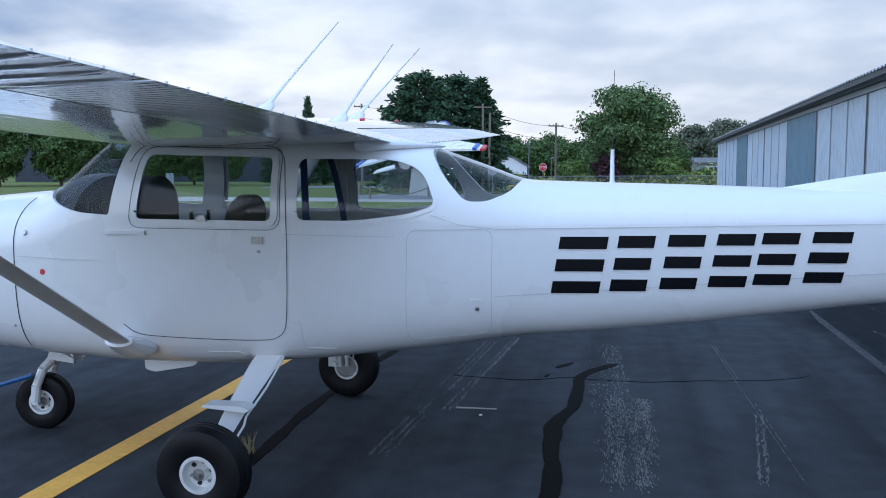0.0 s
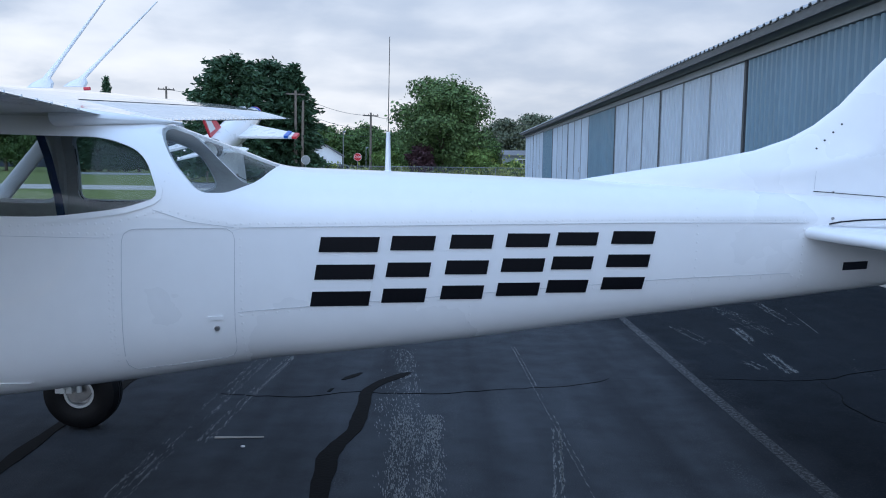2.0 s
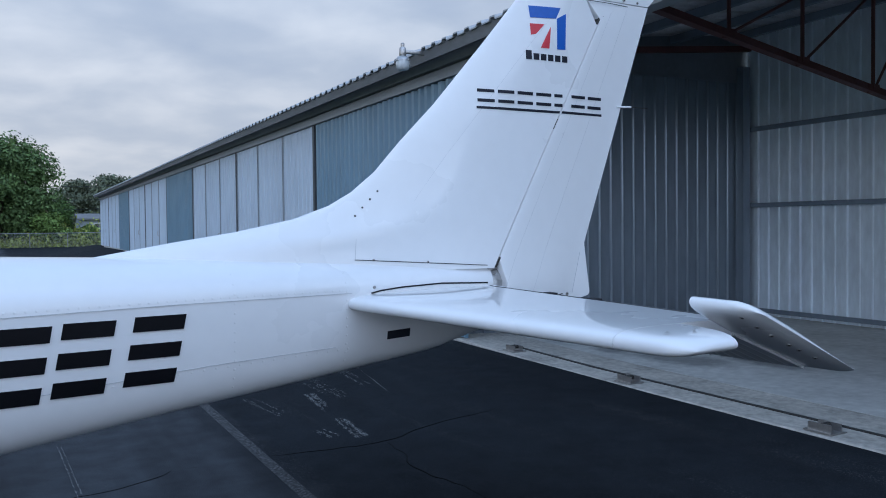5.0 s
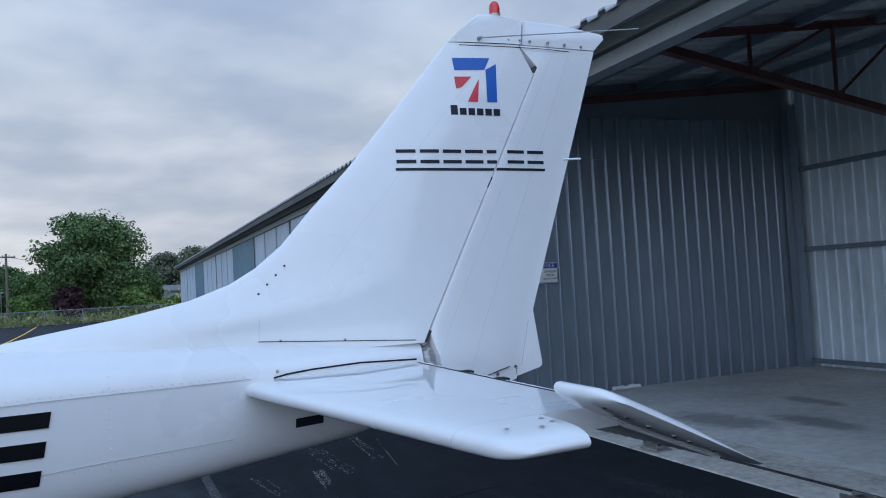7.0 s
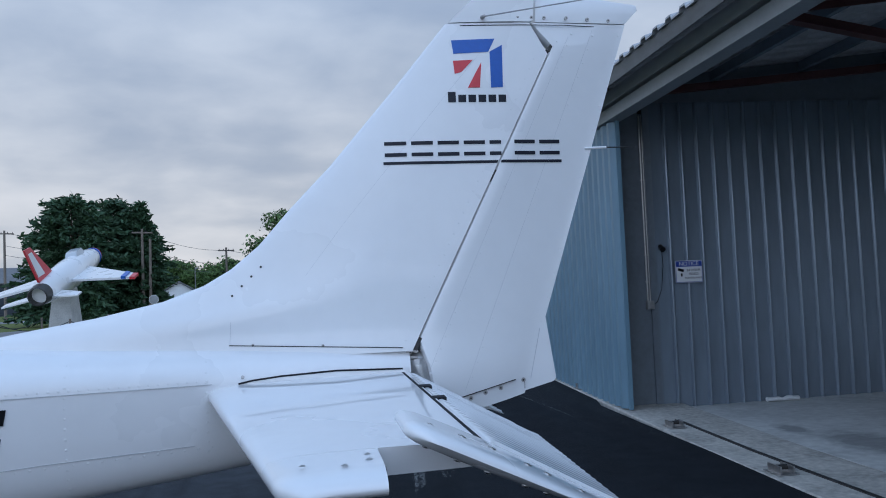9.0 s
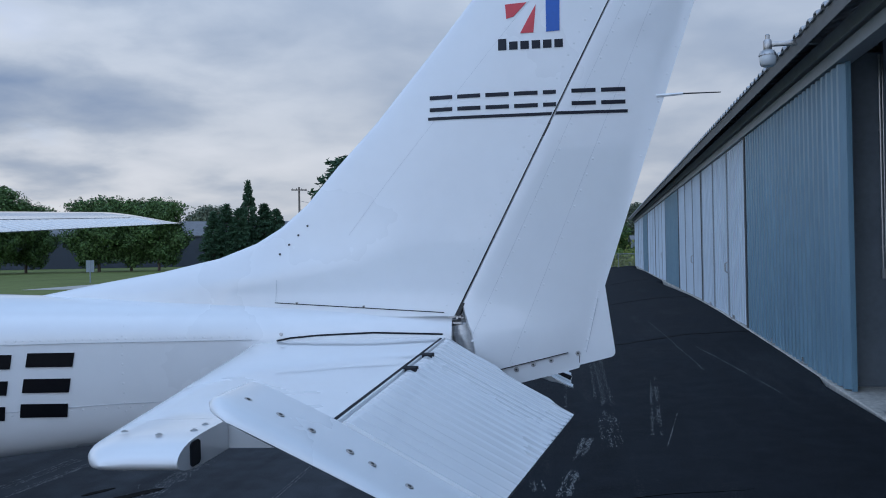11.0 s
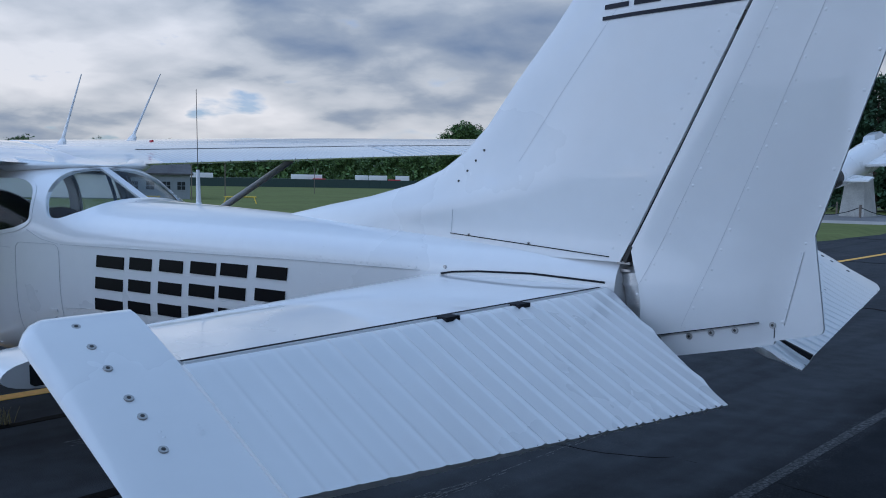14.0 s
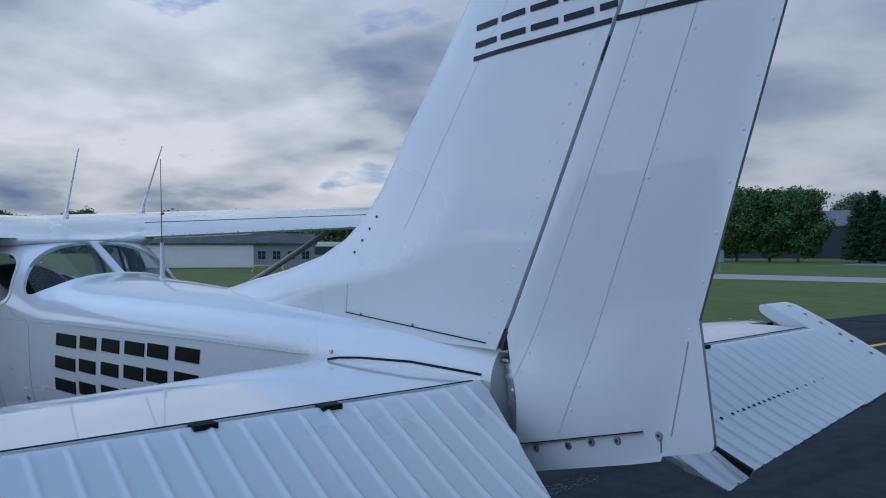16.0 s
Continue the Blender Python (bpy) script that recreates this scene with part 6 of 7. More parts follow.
loft(bm, [front, knee, back, [(p[0], p[1], p[2] - 0.016) for p in back], [(p[0], p[1], p[2] - 0.016) for p in knee], [(p[0], p[1], p[2] - 0.016) for p in front], front], closed=False, caps=False)
hangar_part("roof", bm, ROOF_METAL, "weathered ribbed metal roof with an overhang", "roof")
bm = bmesh.new()
box(bm, (4.95, 5.9, 0), (5.1, END, 4.2))
box(bm, (-0.02, END - 0.1, 0), (4.95, END, 3.66))
hangar_part("wall_rear", bm, SHEET_GREY, "plain grey rear and end wall", "wall")
# roof frames of the open bay
for y in (-5.2, -1.1, 2.98):
    e = new("roof_truss")
    e.matrix_world = HANGAR
    tagged(e, "red-oxide steel roof truss of the open bay", "truss", "roof trusses", "structure")
    bm = bmesh.new()
    box(bm, (0.0, -0.05, -0.05), (4.35, 0.05, -0.035), pose(0.45, y, 3.60, 0, 10.6, 0))
    box(bm, (0.0, -0.007, -0.05), (4.35, 0.007, 0.045), pose(0.45, y, 3.60, 0, 10.6, 0))
    part("bottom_chord", bm, TRUSS_RED, e, smooth=False)
    bm = bmesh.new()
    box(bm, (0.0, -0.045, 0.02), (4.35, 0.045, 0.035), pose(0.45, y, 3.63, 0, -6.6, 0))
    box(bm, (0.0, -0.007, -0.04), (4.35, 0.007, 0.035), pose(0.45, y, 3.63, 0, -6.6, 0))
    part("top_chord", bm, TRUSS_RED, e, smooth=False)
    for x0, x1 in ((1.70, 2.72), (2.78, 3.88), (3.94, 4.75)):
        low, high = 3.60 - (x0 - 0.45) * 0.187, 3.63 + (x0 - 0.45) * 0.1157
        bm = bmesh.new()
        rod(bm, (x0, y, low), (x0, y, high), 0.022, seg=6)
        part("web", bm, TRUSS_RED, e)
        bm = bmesh.new()
        rod(bm, (x0 + 0.04, y, low + 0.02), (x1, y, 3.63 + (x1 - 0.45) * 0.1157 - 0.02), 0.016, seg=6)
        part("web", bm, TRUSS_RED, e)
        bm = bmesh.new()
        box(bm, (x0 - 0.09, y - 0.012, low - 0.05), (x0 + 0.10, y + 0.012, low + 0.055))
        part("gusset", bm, TRUSS_RED, e, smooth=False)
bm = bmesh.new()
box(bm, (0.0, -0.04, -0.05), (4.3, 0.04, 0.03), pose(0.45, 5.55, 3.58, 0, -5.2, 0))
hangar_part("end_rafter", bm, TRUSS_RED, "dark steel rafter along the partition", "rafter")
for x in (1.2, 2.3, 3.4, 4.5):
    bm = bmesh.new()
    z = 3.765 + (x - 0.34) * 0.1018 - 0.075
    box(bm, (x - 0.03, BAY0, z - 0.055), (x + 0.03, BAY1 - 0.06, z + 0.05))
    hangar_part("purlin", bm, SHEET_GREY, "grey steel roof purlin", "purlin")

# sliding doors
DOORS = ["blue", "white", "white", "blue", "white", "white", "blue", "white", "white"]
EDGES = [5.36, 10.93, 16.82, 22.42, 27.30, 32.85, 38.30, 42.50, 48.0, 53.35]
for k, kind in enumerate(DOORS):
    y0, y1 = EDGES[k], EDGES[k + 1]
    e = new("hangar_door")
    e.matrix_world = HANGAR
    tagged(e, "blue-grey ribbed metal sliding hangar door" if kind == "blue" else "white three-leaf metal sliding hangar door", "door", "hangar doors")
    n = 1 if kind == "blue" else 3
    foot = min(strip_z(y0), strip_z(y1)) + 0.02
    for j in range(n):
        a, b = y0 + 0.06 + (y1 - y0 - 0.08) * j / n, y0 + 0.06 + (y1 - y0 - 0.08) * (j + 1) / n - (0.035 if n > 1 else 0)
        bm = bmesh.new()
        x = -0.075 if kind == "blue" else -0.11
        corrugated(bm, x, a, b, foot, DOOR_TOP - 0.03, 0.20 if kind == "blue" else 0.24, 0.060 if kind == "blue" else 0.014, 0.72 if kind == "blue" else 0.16)
        leaf = part("leaf", bm, DOOR_BLUE if kind == "blue" else DOOR_WHITE, e, smooth=False)
        bm = bmesh.new()
        for aa in (a + 0.012, b - 0.012):
            box(bm, (x - 0.018, aa - 0.010, foot - 0.01), (x + 0.03, aa + 0.010, DOOR_TOP - 0.025))
        part("leaf_edge", bm, DOOR_BLUE if kind == "blue" else TRIM_GREY, leaf, smooth=False)
    if k:
        bm = bmesh.new()
        box(bm, (-0.138, y0 - 0.045, foot - 0.02), (0.03, y0 + 0.05, DOOR_TOP - 0.022))
        part("door_gap", bm, TRIM_DARK, e, smooth=False)
    if kind == "white":
        bm = bmesh.new()
        ym = y0 + 0.36 * (y1 - y0)
        P = [(-0.11, ym, foot + 0.80), (-0.16, ym, foot + 0.83), (-0.16, ym, foot + 0.97), (-0.11, ym, foot + 1.0)]
        for p, q in zip(P, P[1:]):
            rod(bm, p, q, 0.010, seg=6)
        part("handle", bm, STEEL, e, "metal pull handle")
    bm = bmesh.new()
    box(bm, (0.07, max(y0, 5.9), 0.0), (0.19, y1, 3.66))
    hangar_part("backing_wall", bm, TRIM_DARK, "dark wall behind the hangar doors", "wall")
# track guides on the concrete strip
for x, yy, turn in ((-0.06, -1.6, 0), (-0.05, 0.42, 0), (-0.04, 2.46, 0), (-0.02, 4.42, 0), (-0.075, 7.2, 0), (-0.075, 9.0, 0), (-0.075, 12.4, 0), (-0.075, 15.5, 0)):
    e = new("track_guide")
    e.matrix_world = HANGAR @ pose(x, yy, max(strip_z(yy), strip_z(yy) + (0.026 - strip_z(yy)) * (x + 0.16) / 0.26) + 0.002, 0, 0, turn)
    tagged(e, "small galvanised steel door guide bolted to concrete", "bracket", "door guides")
    bm = bmesh.new()
    box(bm, (-0.08, -0.11, 0), (0.08, 0.11, 0.008))
    part("base", bm, STEEL, e, smooth=False)
    for x in (-0.05, 0.05):
        bm = bmesh.new()
        box(bm, (x - 0.006, -0.09, 0.008), (x + 0.006, 0.09, 0.06))
        part("cheek", bm, STEEL, e, smooth=False)
    bm = bmesh.new()
    rod(bm, (-0.044, 0, 0.04), (0.044, 0, 0.04), 0.019, seg=10)
    part("roller", bm, DARK_METAL, e)

# dusk lamp on an arm under the eaves
lampo = new("flood_lamp")
lampo.matrix_world = HANGAR
tagged(lampo, "galvanised dusk lamp with a ribbed glass globe on an arm", "lamp")
LX, LY = -0.735, 5.72
bm = bmesh.new()
box(bm, (LX, LY - 0.02, 3.475), (-0.18, LY + 0.02, 3.52))
part("arm", soft_box((LX, LY - 0.02, 3.475), (-0.18, LY + 0.02, 3.522), 0.008), STEEL, lampo, "galvanised arm")
bm.free()


def lamp_body(name, profiles, material, label):
    bm = bmesh.new()
    for prof, seg in profiles:
        turned(bm, prof, "z", seg)
    bmesh.ops.translate(bm, vec=(LX, LY, 0), verts=bm.verts[:])
    return part(name, bm, material, lampo, label)


lamp_body("housing", [([(0.034, 3.43), (0.042, 3.445), (0.042, 3.53), (0.034, 3.545)], 20), ([(0.022, 3.545), (0.024, 3.59), (0.016, 3.60)], 12), ([(0.042, 3.445), (0.070, 3.425), (0.084, 3.40), (0.086, 3.385)], 24)], STEEL, "grey lamp housing with a photocell")
lamp_body("globe", [([(0.080, 3.385), (0.084, 3.35), (0.078, 3.305), (0.062, 3.282), (0.05, 3.277)], 24)], mat("frosted_lamp_globe", (0.55, 0.57, 0.58), 0.15, vary=0.05, coat=0.5), "frosted ribbed glass globe")
bm = bmesh.new()
for k in range(12):
    a = k * math.tau / 12
    rod(bm, (LX + 0.060 * math.cos(a), LY + 0.060 * math.sin(a), 3.435), (LX + 0.088 * math.cos(a), LY + 0.088 * math.sin(a), 3.385), 0.005, seg=4)
part("rib_guard", bm, STEEL, lampo, "ring of cooling ribs")

# notice sign, conduit and switch box on the partition
def flat_text(body, size, material, parent, m, name="lettering"):
    cu = bpy.data.curves.new("t", "FONT")
    cu.body, cu.size, cu.align_x, cu.align_y, cu.extrude = body, size, "CENTER", "CENTER", 0.0008
    ob = bpy.data.objects.new("t", cu)
    scene.collection.objects.link(ob)
    me = bpy.data.meshes.new_from_object(ob.evaluated_get(bpy.context.evaluated_depsgraph_get()))
    bpy.data.objects.remove(ob)
    me.materials.clear()
    me.materials.append(material)
    t = new(name, me)
    t.parent = parent
    t.matrix_basis = m
    return t


sign = new("notice_sign")
sign.matrix_world = HANGAR @ pose(0.777, 5.672, 1.545, 90, 0, 0) @ Matrix.Diagonal((0.89, 0.89, 1, 1))
tagged(sign, "blue and white notice sign screwed to the metal wall", "sign")
bm = bmesh.new()
box(bm, (-0.18, -0.14, -0.004), (0.18, 0.14, 0.0))
part("plate", bm, SIGN_WHITE, sign, smooth=False)
bm = bmesh.new()
box(bm, (-0.174, 0.062, 0.0005), (0.174, 0.134, 0.002))
for a, b, c, d in ((-0.176, -0.136, 0.176, -0.130), (-0.176, -0.136, -0.170, 0.06), (0.170, -0.136, 0.176, 0.06)):
    box(bm, (a, b, 0.0005), (c, d, 0.002))
part("header_band", bm, SIGN_BLUE, sign, smooth=False)
flat_text("NOTICE", 0.072, SIGN_WHITE, sign, pose(0, 0.097, 0.003))
for i, tx in enumerate(("24 HOUR", "VIDEO", "SURVEILLANCE")):
    flat_text(tx, 0.044 if i < 2 else 0.034, BLACK, sign, pose(0.06, 0.015 - 0.048 * i, 0.001))
bm = bmesh.new()
box(bm, (-0.15, -0.025, 0.0005), (-0.07, 0.01, 0.0018), pose(0, 0, 0, 0, 0, -15))
box(bm, (-0.11, -0.06, 0.0005), (-0.09, -0.02, 0.0018))
part("camera_symbol", bm, BLACK, sign, smooth=False)
bm = bmesh.new()
box(bm, (0.275, 5.685, 1.14), (0.355, 5.743, 1.235))
box(bm, (0.292, 5.680, 1.155), (0.338, 5.684, 1.22))
hangar_part("switch_box", bm, STEEL, "galvanised switch box on the jamb", "box", "thing")
bm = bmesh.new()
rod(bm, (0.300, 5.732, 1.235), (0.300, 5.732, 3.34), 0.011, seg=8)
rod(bm, (0.328, 5.732, 1.235), (0.328, 5.732, 3.34), 0.008, seg=8)
for z in (1.45, 1.75, 2.6):
    box(bm, (0.285, 5.728, z - 0.008), (0.345, 5.745, z + 0.008))
hangar_part("conduit", bm, STEEL, "thin steel conduit running up the jamb", "conduit", "thing", True)
bm = bmesh.new()
cable = [(0.355, 5.71, 1.19), (0.40, 5.705, 1.22), (0.455, 5.70, 1.36), (0.485, 5.70, 1.62), (0.478, 5.70, 1.80)]
for p, q in zip(cable, cable[1:]):
    rod(bm, p, q, 0.004, seg=5)
hangar_part("cable", bm, BLACK, "thin loose black cable from the switch box", "cable", "thing", True)
bm = bmesh.new()
rod(bm, (0.470, 5.715, 1.84), (0.470, 5.64, 1.80), 0.028, 0.032, 10)
box(bm, (0.452, 5.70, 1.80), (0.488, 5.722, 1.86))
hangar_part("sensor", bm, BLACK, "small black sensor on the jamb", "sensor", "thing")
# rag by the partition, and a dry weed tuft in the crack by the wheel
bm = bmesh.new()
rings = []
for k in range(9):
    t = k / 8
    h = 0.025 + 0.02 * noise.noise(Vector((t * 5, 0, 2)))
    rings.append([(1.58 + 0.38 * t, 5.60 + 0.02 * noise.noise(Vector((t * 4, 1, 1))) + 0.035 * math.cos(a), 0.046 + h + h * math.sin(a)) for a in np.linspace(0, math.tau, 10, endpoint=False)])
loft(bm, rings)
hangar_part("rag", bm, SIGN_WHITE, "crumpled white rag on the hangar floor", "rag", "thing", True)
rng = np.random.default_rng(9)
bm = bmesh.new()
for k in range(26):
    a, r, h = rng.uniform(0, math.tau), rng.uniform(0.01, 0.05), rng.uniform(0.03, 0.12)
    base = Vector((-4.315 + rng.normal() * 0.012, -0.21 + rng.normal() * 0.03, 0.001))
    tip = base + Vector((r * math.cos(a), r * math.sin(a), h))
    mid = base.lerp(tip, 0.6) + Vector((0, 0, 0.01))
    rod(bm, base, mid, 0.0022, 0.0016, 4)
    rod(bm, mid, tip, 0.0016, 0.0005, 4)
ob = part("weed_tuft", bm, mat("dry_grass_blades", (0.30, 0.26, 0.12), 0.8, vary=0.25), None)
ob.matrix_world = GROUND
tagged(ob, "small dry grass tuft growing from the crack", "weed")


# ---- trees and distance ----
def leaf_cloud(rng, lobes, count, size, squash=1.0):
    """Leaf blades in and on ellipsoid lobes: one mesh of small bent quads."""
    vs, fs = [], []
    vol = np.array([l[3] * l[4] for l in lobes])
    pick = rng.choice(len(lobes), count, p=vol / vol.sum())
    for k in pick:
        cx, cy, cz, rx, rz = lobes[k]
        d = rng.normal(size=3)
        d /= np.linalg.norm(d)
        r = rng.uniform(0.55, 1.04) if rng.random() < 0.85 else rng.uniform(0.2, 0.6)
        lump = 1 + 0.62 * noise.noise(Vector((d[0] * 2.3 + cx, d[1] * 2.3 + cy, d[2] * 2.3 + cz)))
        p = np.array([cx + d[0] * rx * r * lump, cy + d[1] * rx * r * lump, cz + d[2] * rz * r * lump])
        n = d + rng.normal(size=3) * 0.7 + np.array([0, 0, 0.4])
        n /= np.linalg.norm(n)
        u = np.cross(n, rng.normal(size=3))
        u /= np.linalg.norm(u)
        v = np.cross(n, u)
        s = size * rng.uniform(0.6, 1.35)
        i = len(vs)
        vs += [tuple(p - u * s), tuple(p + v * s * 0.55 + n * s * 0.15), tuple(p + u * s), tuple(p - v * s * 0.55 + n * s * 0.15)]
        fs.append((i, i + 1, i + 2, i + 3))
    return vs, fs


def mesh_part(name, vs, fs, material, parent, label=""):
    me = bpy.data.meshes.new(name)
    me.from_pydata(vs, [], fs)
    me.materials.append(material)
    ob = new(name, me)
    ob.parent = parent
    if label:
        tagged(ob, label)
    return ob


def broadleaf(seed, height, spread, leaves, label, count=9000, trunk=0.22, leaf=0.26, category="tree"):
    rng = np.random.default_rng(seed)
    e = new("tree")
    tagged(e, label, category)
    bm = bmesh.new()
    rod(bm, (0, 0, -0.3), (0.05, 0, height * 0.30), trunk, trunk * 0.75, 10)
    rod(bm, (0.05, 0, height * 0.30), (0.1, 0.1, height * 0.72), trunk * 0.75, trunk * 0.2, 8)
    lobes = []
    nl = 15
    for k in range(nl):
        a = k * 2.399 + rng.uniform(-0.4, 0.4)
        h = 0.15 + 0.76 * (k + 0.5) / nl
        out = spread * 0.62 * math.sin(math.pi * min(1, (h - 0.10) / 0.92)) ** 0.6 * rng.uniform(0.75, 1.1)
        c = (out * math.cos(a), out * math.sin(a), height * h)
        rod(bm, (0.05, 0, height * max(0.2, h - 0.28)), c, trunk * 0.32, trunk * 0.08, 6)
        lobes.append((*c, spread * rng.uniform(0.30, 0.44), height * rng.uniform(0.11, 0.17)))
    lobes.append((0, 0, height * 0.86, spread * 0.42, height * 0.14))
    lobes.append((0, 0, height * 0.6, spread * 0.6, height * 0.25))
    part("trunk", bm, BARK, e)
    vs, fs = leaf_cloud(rng, lobes, count, leaf)
    mesh_part("crown", vs, fs, leaves, e)
    return e


def conifer(seed, height, spread, leaves, label, count=9000, round_top=0.0):
    rng = np.random.default_rng(seed)
    e = new("conifer")
    tagged(e, label, "tree")
    bm = bmesh.new()
    rod(bm, (0, 0, -0.3), (0, 0, height * 0.97), 0.24, 0.02, 10)
    vs, fs = [], []
    n = 150
    for k in range(n):
        t = (k + 0.5) / n
        z = height * (0.06 + 0.93 * t)
        r = spread * ((1 - t) ** 0.62 if not round_top else math.sqrt(max(0, 1 - max(0, (t - 0.3) / 0.7) ** 2.2)) ) * rng.uniform(0.72, 1.08) + 0.12
        a = k * 2.399 + rng.uniform(-0.5, 0.5)
        tip = np.array([r * math.cos(a), r * math.sin(a), z - 0.10 * r + rng.uniform(-0.2, 0.35)])
        base = np.array([0, 0, z])
        if k % 3 == 0:
            rod(bm, tuple(base), tuple(tip), 0.035 * (1 - t) + 0.012, 0.008, 5)
        m = max(8, int(count / n * (r / spread + 0.25)))
        for j in range(m):
            u = rng.uniform(0.25, 1.0)
            p = base + (tip - base) * u + rng.normal(size=3) * np.array([0.16, 0.16, 0.13]) * (1.5 - 0.7 * u) * spread * 0.28
            d = (tip - base) / np.linalg.norm(tip - base) + rng.normal(size=3) * 0.5
            d /= np.linalg.norm(d)
            w = np.cross(d, rng.normal(size=3))
            w /= np.linalg.norm(w)
            s = rng.uniform(0.16, 0.34)
            i = len(vs)
            vs += [tuple(p - d * s), tuple(p + w * s * 0.35), tuple(p + d * s), tuple(p - w * s * 0.35)]
            fs.append((i, i + 1, i + 2, i + 3))
    part("trunk", bm, BARK, e)
    mesh_part("crown", vs, fs, leaves, e)
    return e


def stand(ob, x, y, turn=0.0, size=1.0, z=None, first=False):
    m = pose(x, y, ground_z(x, y) - 0.02 if z is None else z, 0, 0, turn) @ Matrix.Scale(size, 4)
    if first:
        ob.matrix_world = m
        return ob
    c = copy_thing(ob, m)
    c.scale = (size, size, size)
    return c


# the place each tree stands: bearing in degrees clockwise from the first view's ahead, distance
def at(bearing, dist):
    return dist * math.sin(radians(bearing)), dist * math.cos(radians(bearing))


maple = broadleaf(3, 10.9, 5.7, LEAF_MAPLE, "large leafy green maple behind the fence", 26000, 0.3, 0.18)
maple = stand(maple, *at(12.4, 92), 20, 1.0, first=True)
tagged(maple, "large leafy green maple tree behind the fence", "tree")
dark_tree = conifer(5, 9.3, 4.1, LEAF_SPRUCE, "broad dark evergreen tree", 15000, 1.0)
stand(dark_tree, *at(-1.4, 80), 0, 1.19, first=True)
stand(dark_tree, *at(1.0, 84), 70, 1.20)
spruce = conifer(8, 10.0, 3.4, LEAF_SPRUCE, "tall dark spruce tree", 11000)
stand(spruce, *at(2.6, 82), 30, 1.07, first=True)
for b, d, sz in ((-10.4, 113, 0.84), (-8.0, 115, 0.86), (-11.2, 112, 0.74), (-7.2, 114, 0.78), (-9.6, 112, 0.78)):
    stand(spruce, *at(b, d), b * 31, sz)
thin = stand(spruce, *at(-9.0, 114), 40, 1.0)
thin.scale = (0.62, 0.62, 1.15)
lawn_tree = broadleaf(12, 9.6, 4.3, LEAF_DARK, "leafy lawn tree before the dark building", 26000, 0.2, 0.17)
stand(lawn_tree, *at(-14.7, 115), 10, 0.98, first=True)
tagged(lawn_tree, "leafy green lawn tree before a dark building", "tree")
for b, d, sz in ((-16.4, 117, 0.97), (-18.3, 116, 1.0), (-22.5, 119, 0.93), (-24.3, 115, 1.12), (-27.7, 114, 1.03)):
    stand(lawn_tree, *at(b, d), b * 47, sz)
far_tree = broadleaf(21, 10, 5.0, LEAF_PALE, "leafy tree", 9000, 0.22, 0.26)
stand(far_tree, *at(18.6, 125), 0, 0.9, first=True)
tagged(far_tree, "distant pale green tree", "tree")
for b, d, sz in ((16.5, 130, 0.85), (21.5, 128, 0.95), (-11.9, 182, 1.22), (-12.6, 188, 1.12), (8.0, 170, 0.7)):
    stand(far_tree, *at(b, d), b * 29, sz)
wood_tree = broadleaf(33, 10, 5.5, LEAF_DARK, "leafy tree", 8000, 0.22, 0.30)
stand(wood_tree, *at(4.2, 135), 0, 0.75, first=True)
tagged(wood_tree, "dark leafy tree in the far tree line", "tree")
for k, b in enumerate((5.3, 6.6, 7.6, 8.6, 9.6, 2.8)):
    stand(wood_tree, *at(b, 140 + 7 * (k % 3)), k * 50, 0.62 + 0.1 * (k % 3))
for k in range(40):
    b = -27.5 - k * 1.2
    stand(wood_tree, *at(b, 235 + 14 * (k % 4)), k * 71, 0.96 + 0.07 * ((k * 7) % 4))
for k, b in enumerate((10.6, 12.2, 13.8, 15.2)):
    stand(wood_tree, *at(b, 118 + 4 * (k % 2)), k * 80, 0.52 + 0.06 * (k % 3))
purple = broadleaf(41, 5.5, 2.6, leaf_mat("purple_leaves", (0.06, 0.03, 0.035)), "small tree", 3500, 0.15, 0.25)
stand(purple, *at(11.0, 89.5), 0, 0.68, first=True)
tagged(purple, "small purple-leaved ornamental tree", "tree")

shrub = broadleaf(52, 6.2, 1.7, LEAF_MAPLE, "tall shrub", 5000, 0.08, 0.15, "shrub")
stand(shrub, *at(13.5, 90.5), 0, 1.0, first=True)
tagged(shrub, "tall narrow green shrub behind the fence", "shrub")
bush = broadleaf(57, 3.4, 2.0, LEAF_BRIGHT, "bush", 3500, 0.06, 0.15, "shrub")
stand(bush, *at(14.9, 90), 0, 1.0, first=True)
tagged(bush, "bright green bush behind the fence", "shrub")
for b, d, sz in ((17.2, 90.5, 0.62), (18.6, 91, 0.5), (16.0, 91, 0.55), (8.6, 91, 0.9)):
    stand(bush, *at(b, d), b * 40, sz)

# weeds and brush along the fence
rng = np.random.default_rng(5)
vs, fs = [], []
for k in range(13000):
    b = rng.uniform(4.6, 26)
    d = rng.uniform(87.5, 92) / math.cos(radians(b - 8))
    x, y = at(b, d)
    hump = 0.85 + 0.6 * noise.noise(Vector((x * 0.35, y * 0.35, 0))) + (0.8 if 15.5 < b < 19.5 else 0)
    p = np.array([x, y, ground_z(x, y) + abs(rng.normal()) * 0.55 * max(0.15, hump)])
    u = rng.normal(size=3)
    u[2] += 1.2
    u /= np.linalg.norm(u)
    w = np.cross(u, rng.normal(size=3))
    w /= np.linalg.norm(w)
    s = rng.uniform(0.09, 0.24)
    i = len(vs)
    vs += [tuple(p - u * s), tuple(p + w * s * 0.5), tuple(p + u * s), tuple(p - w * s * 0.5)]
    fs.append((i, i + 1, i + 2, i + 3))
me = bpy.data.meshes.new("brush")
me.from_pydata(vs, [], fs)
me.materials.append(LEAF_WEED)
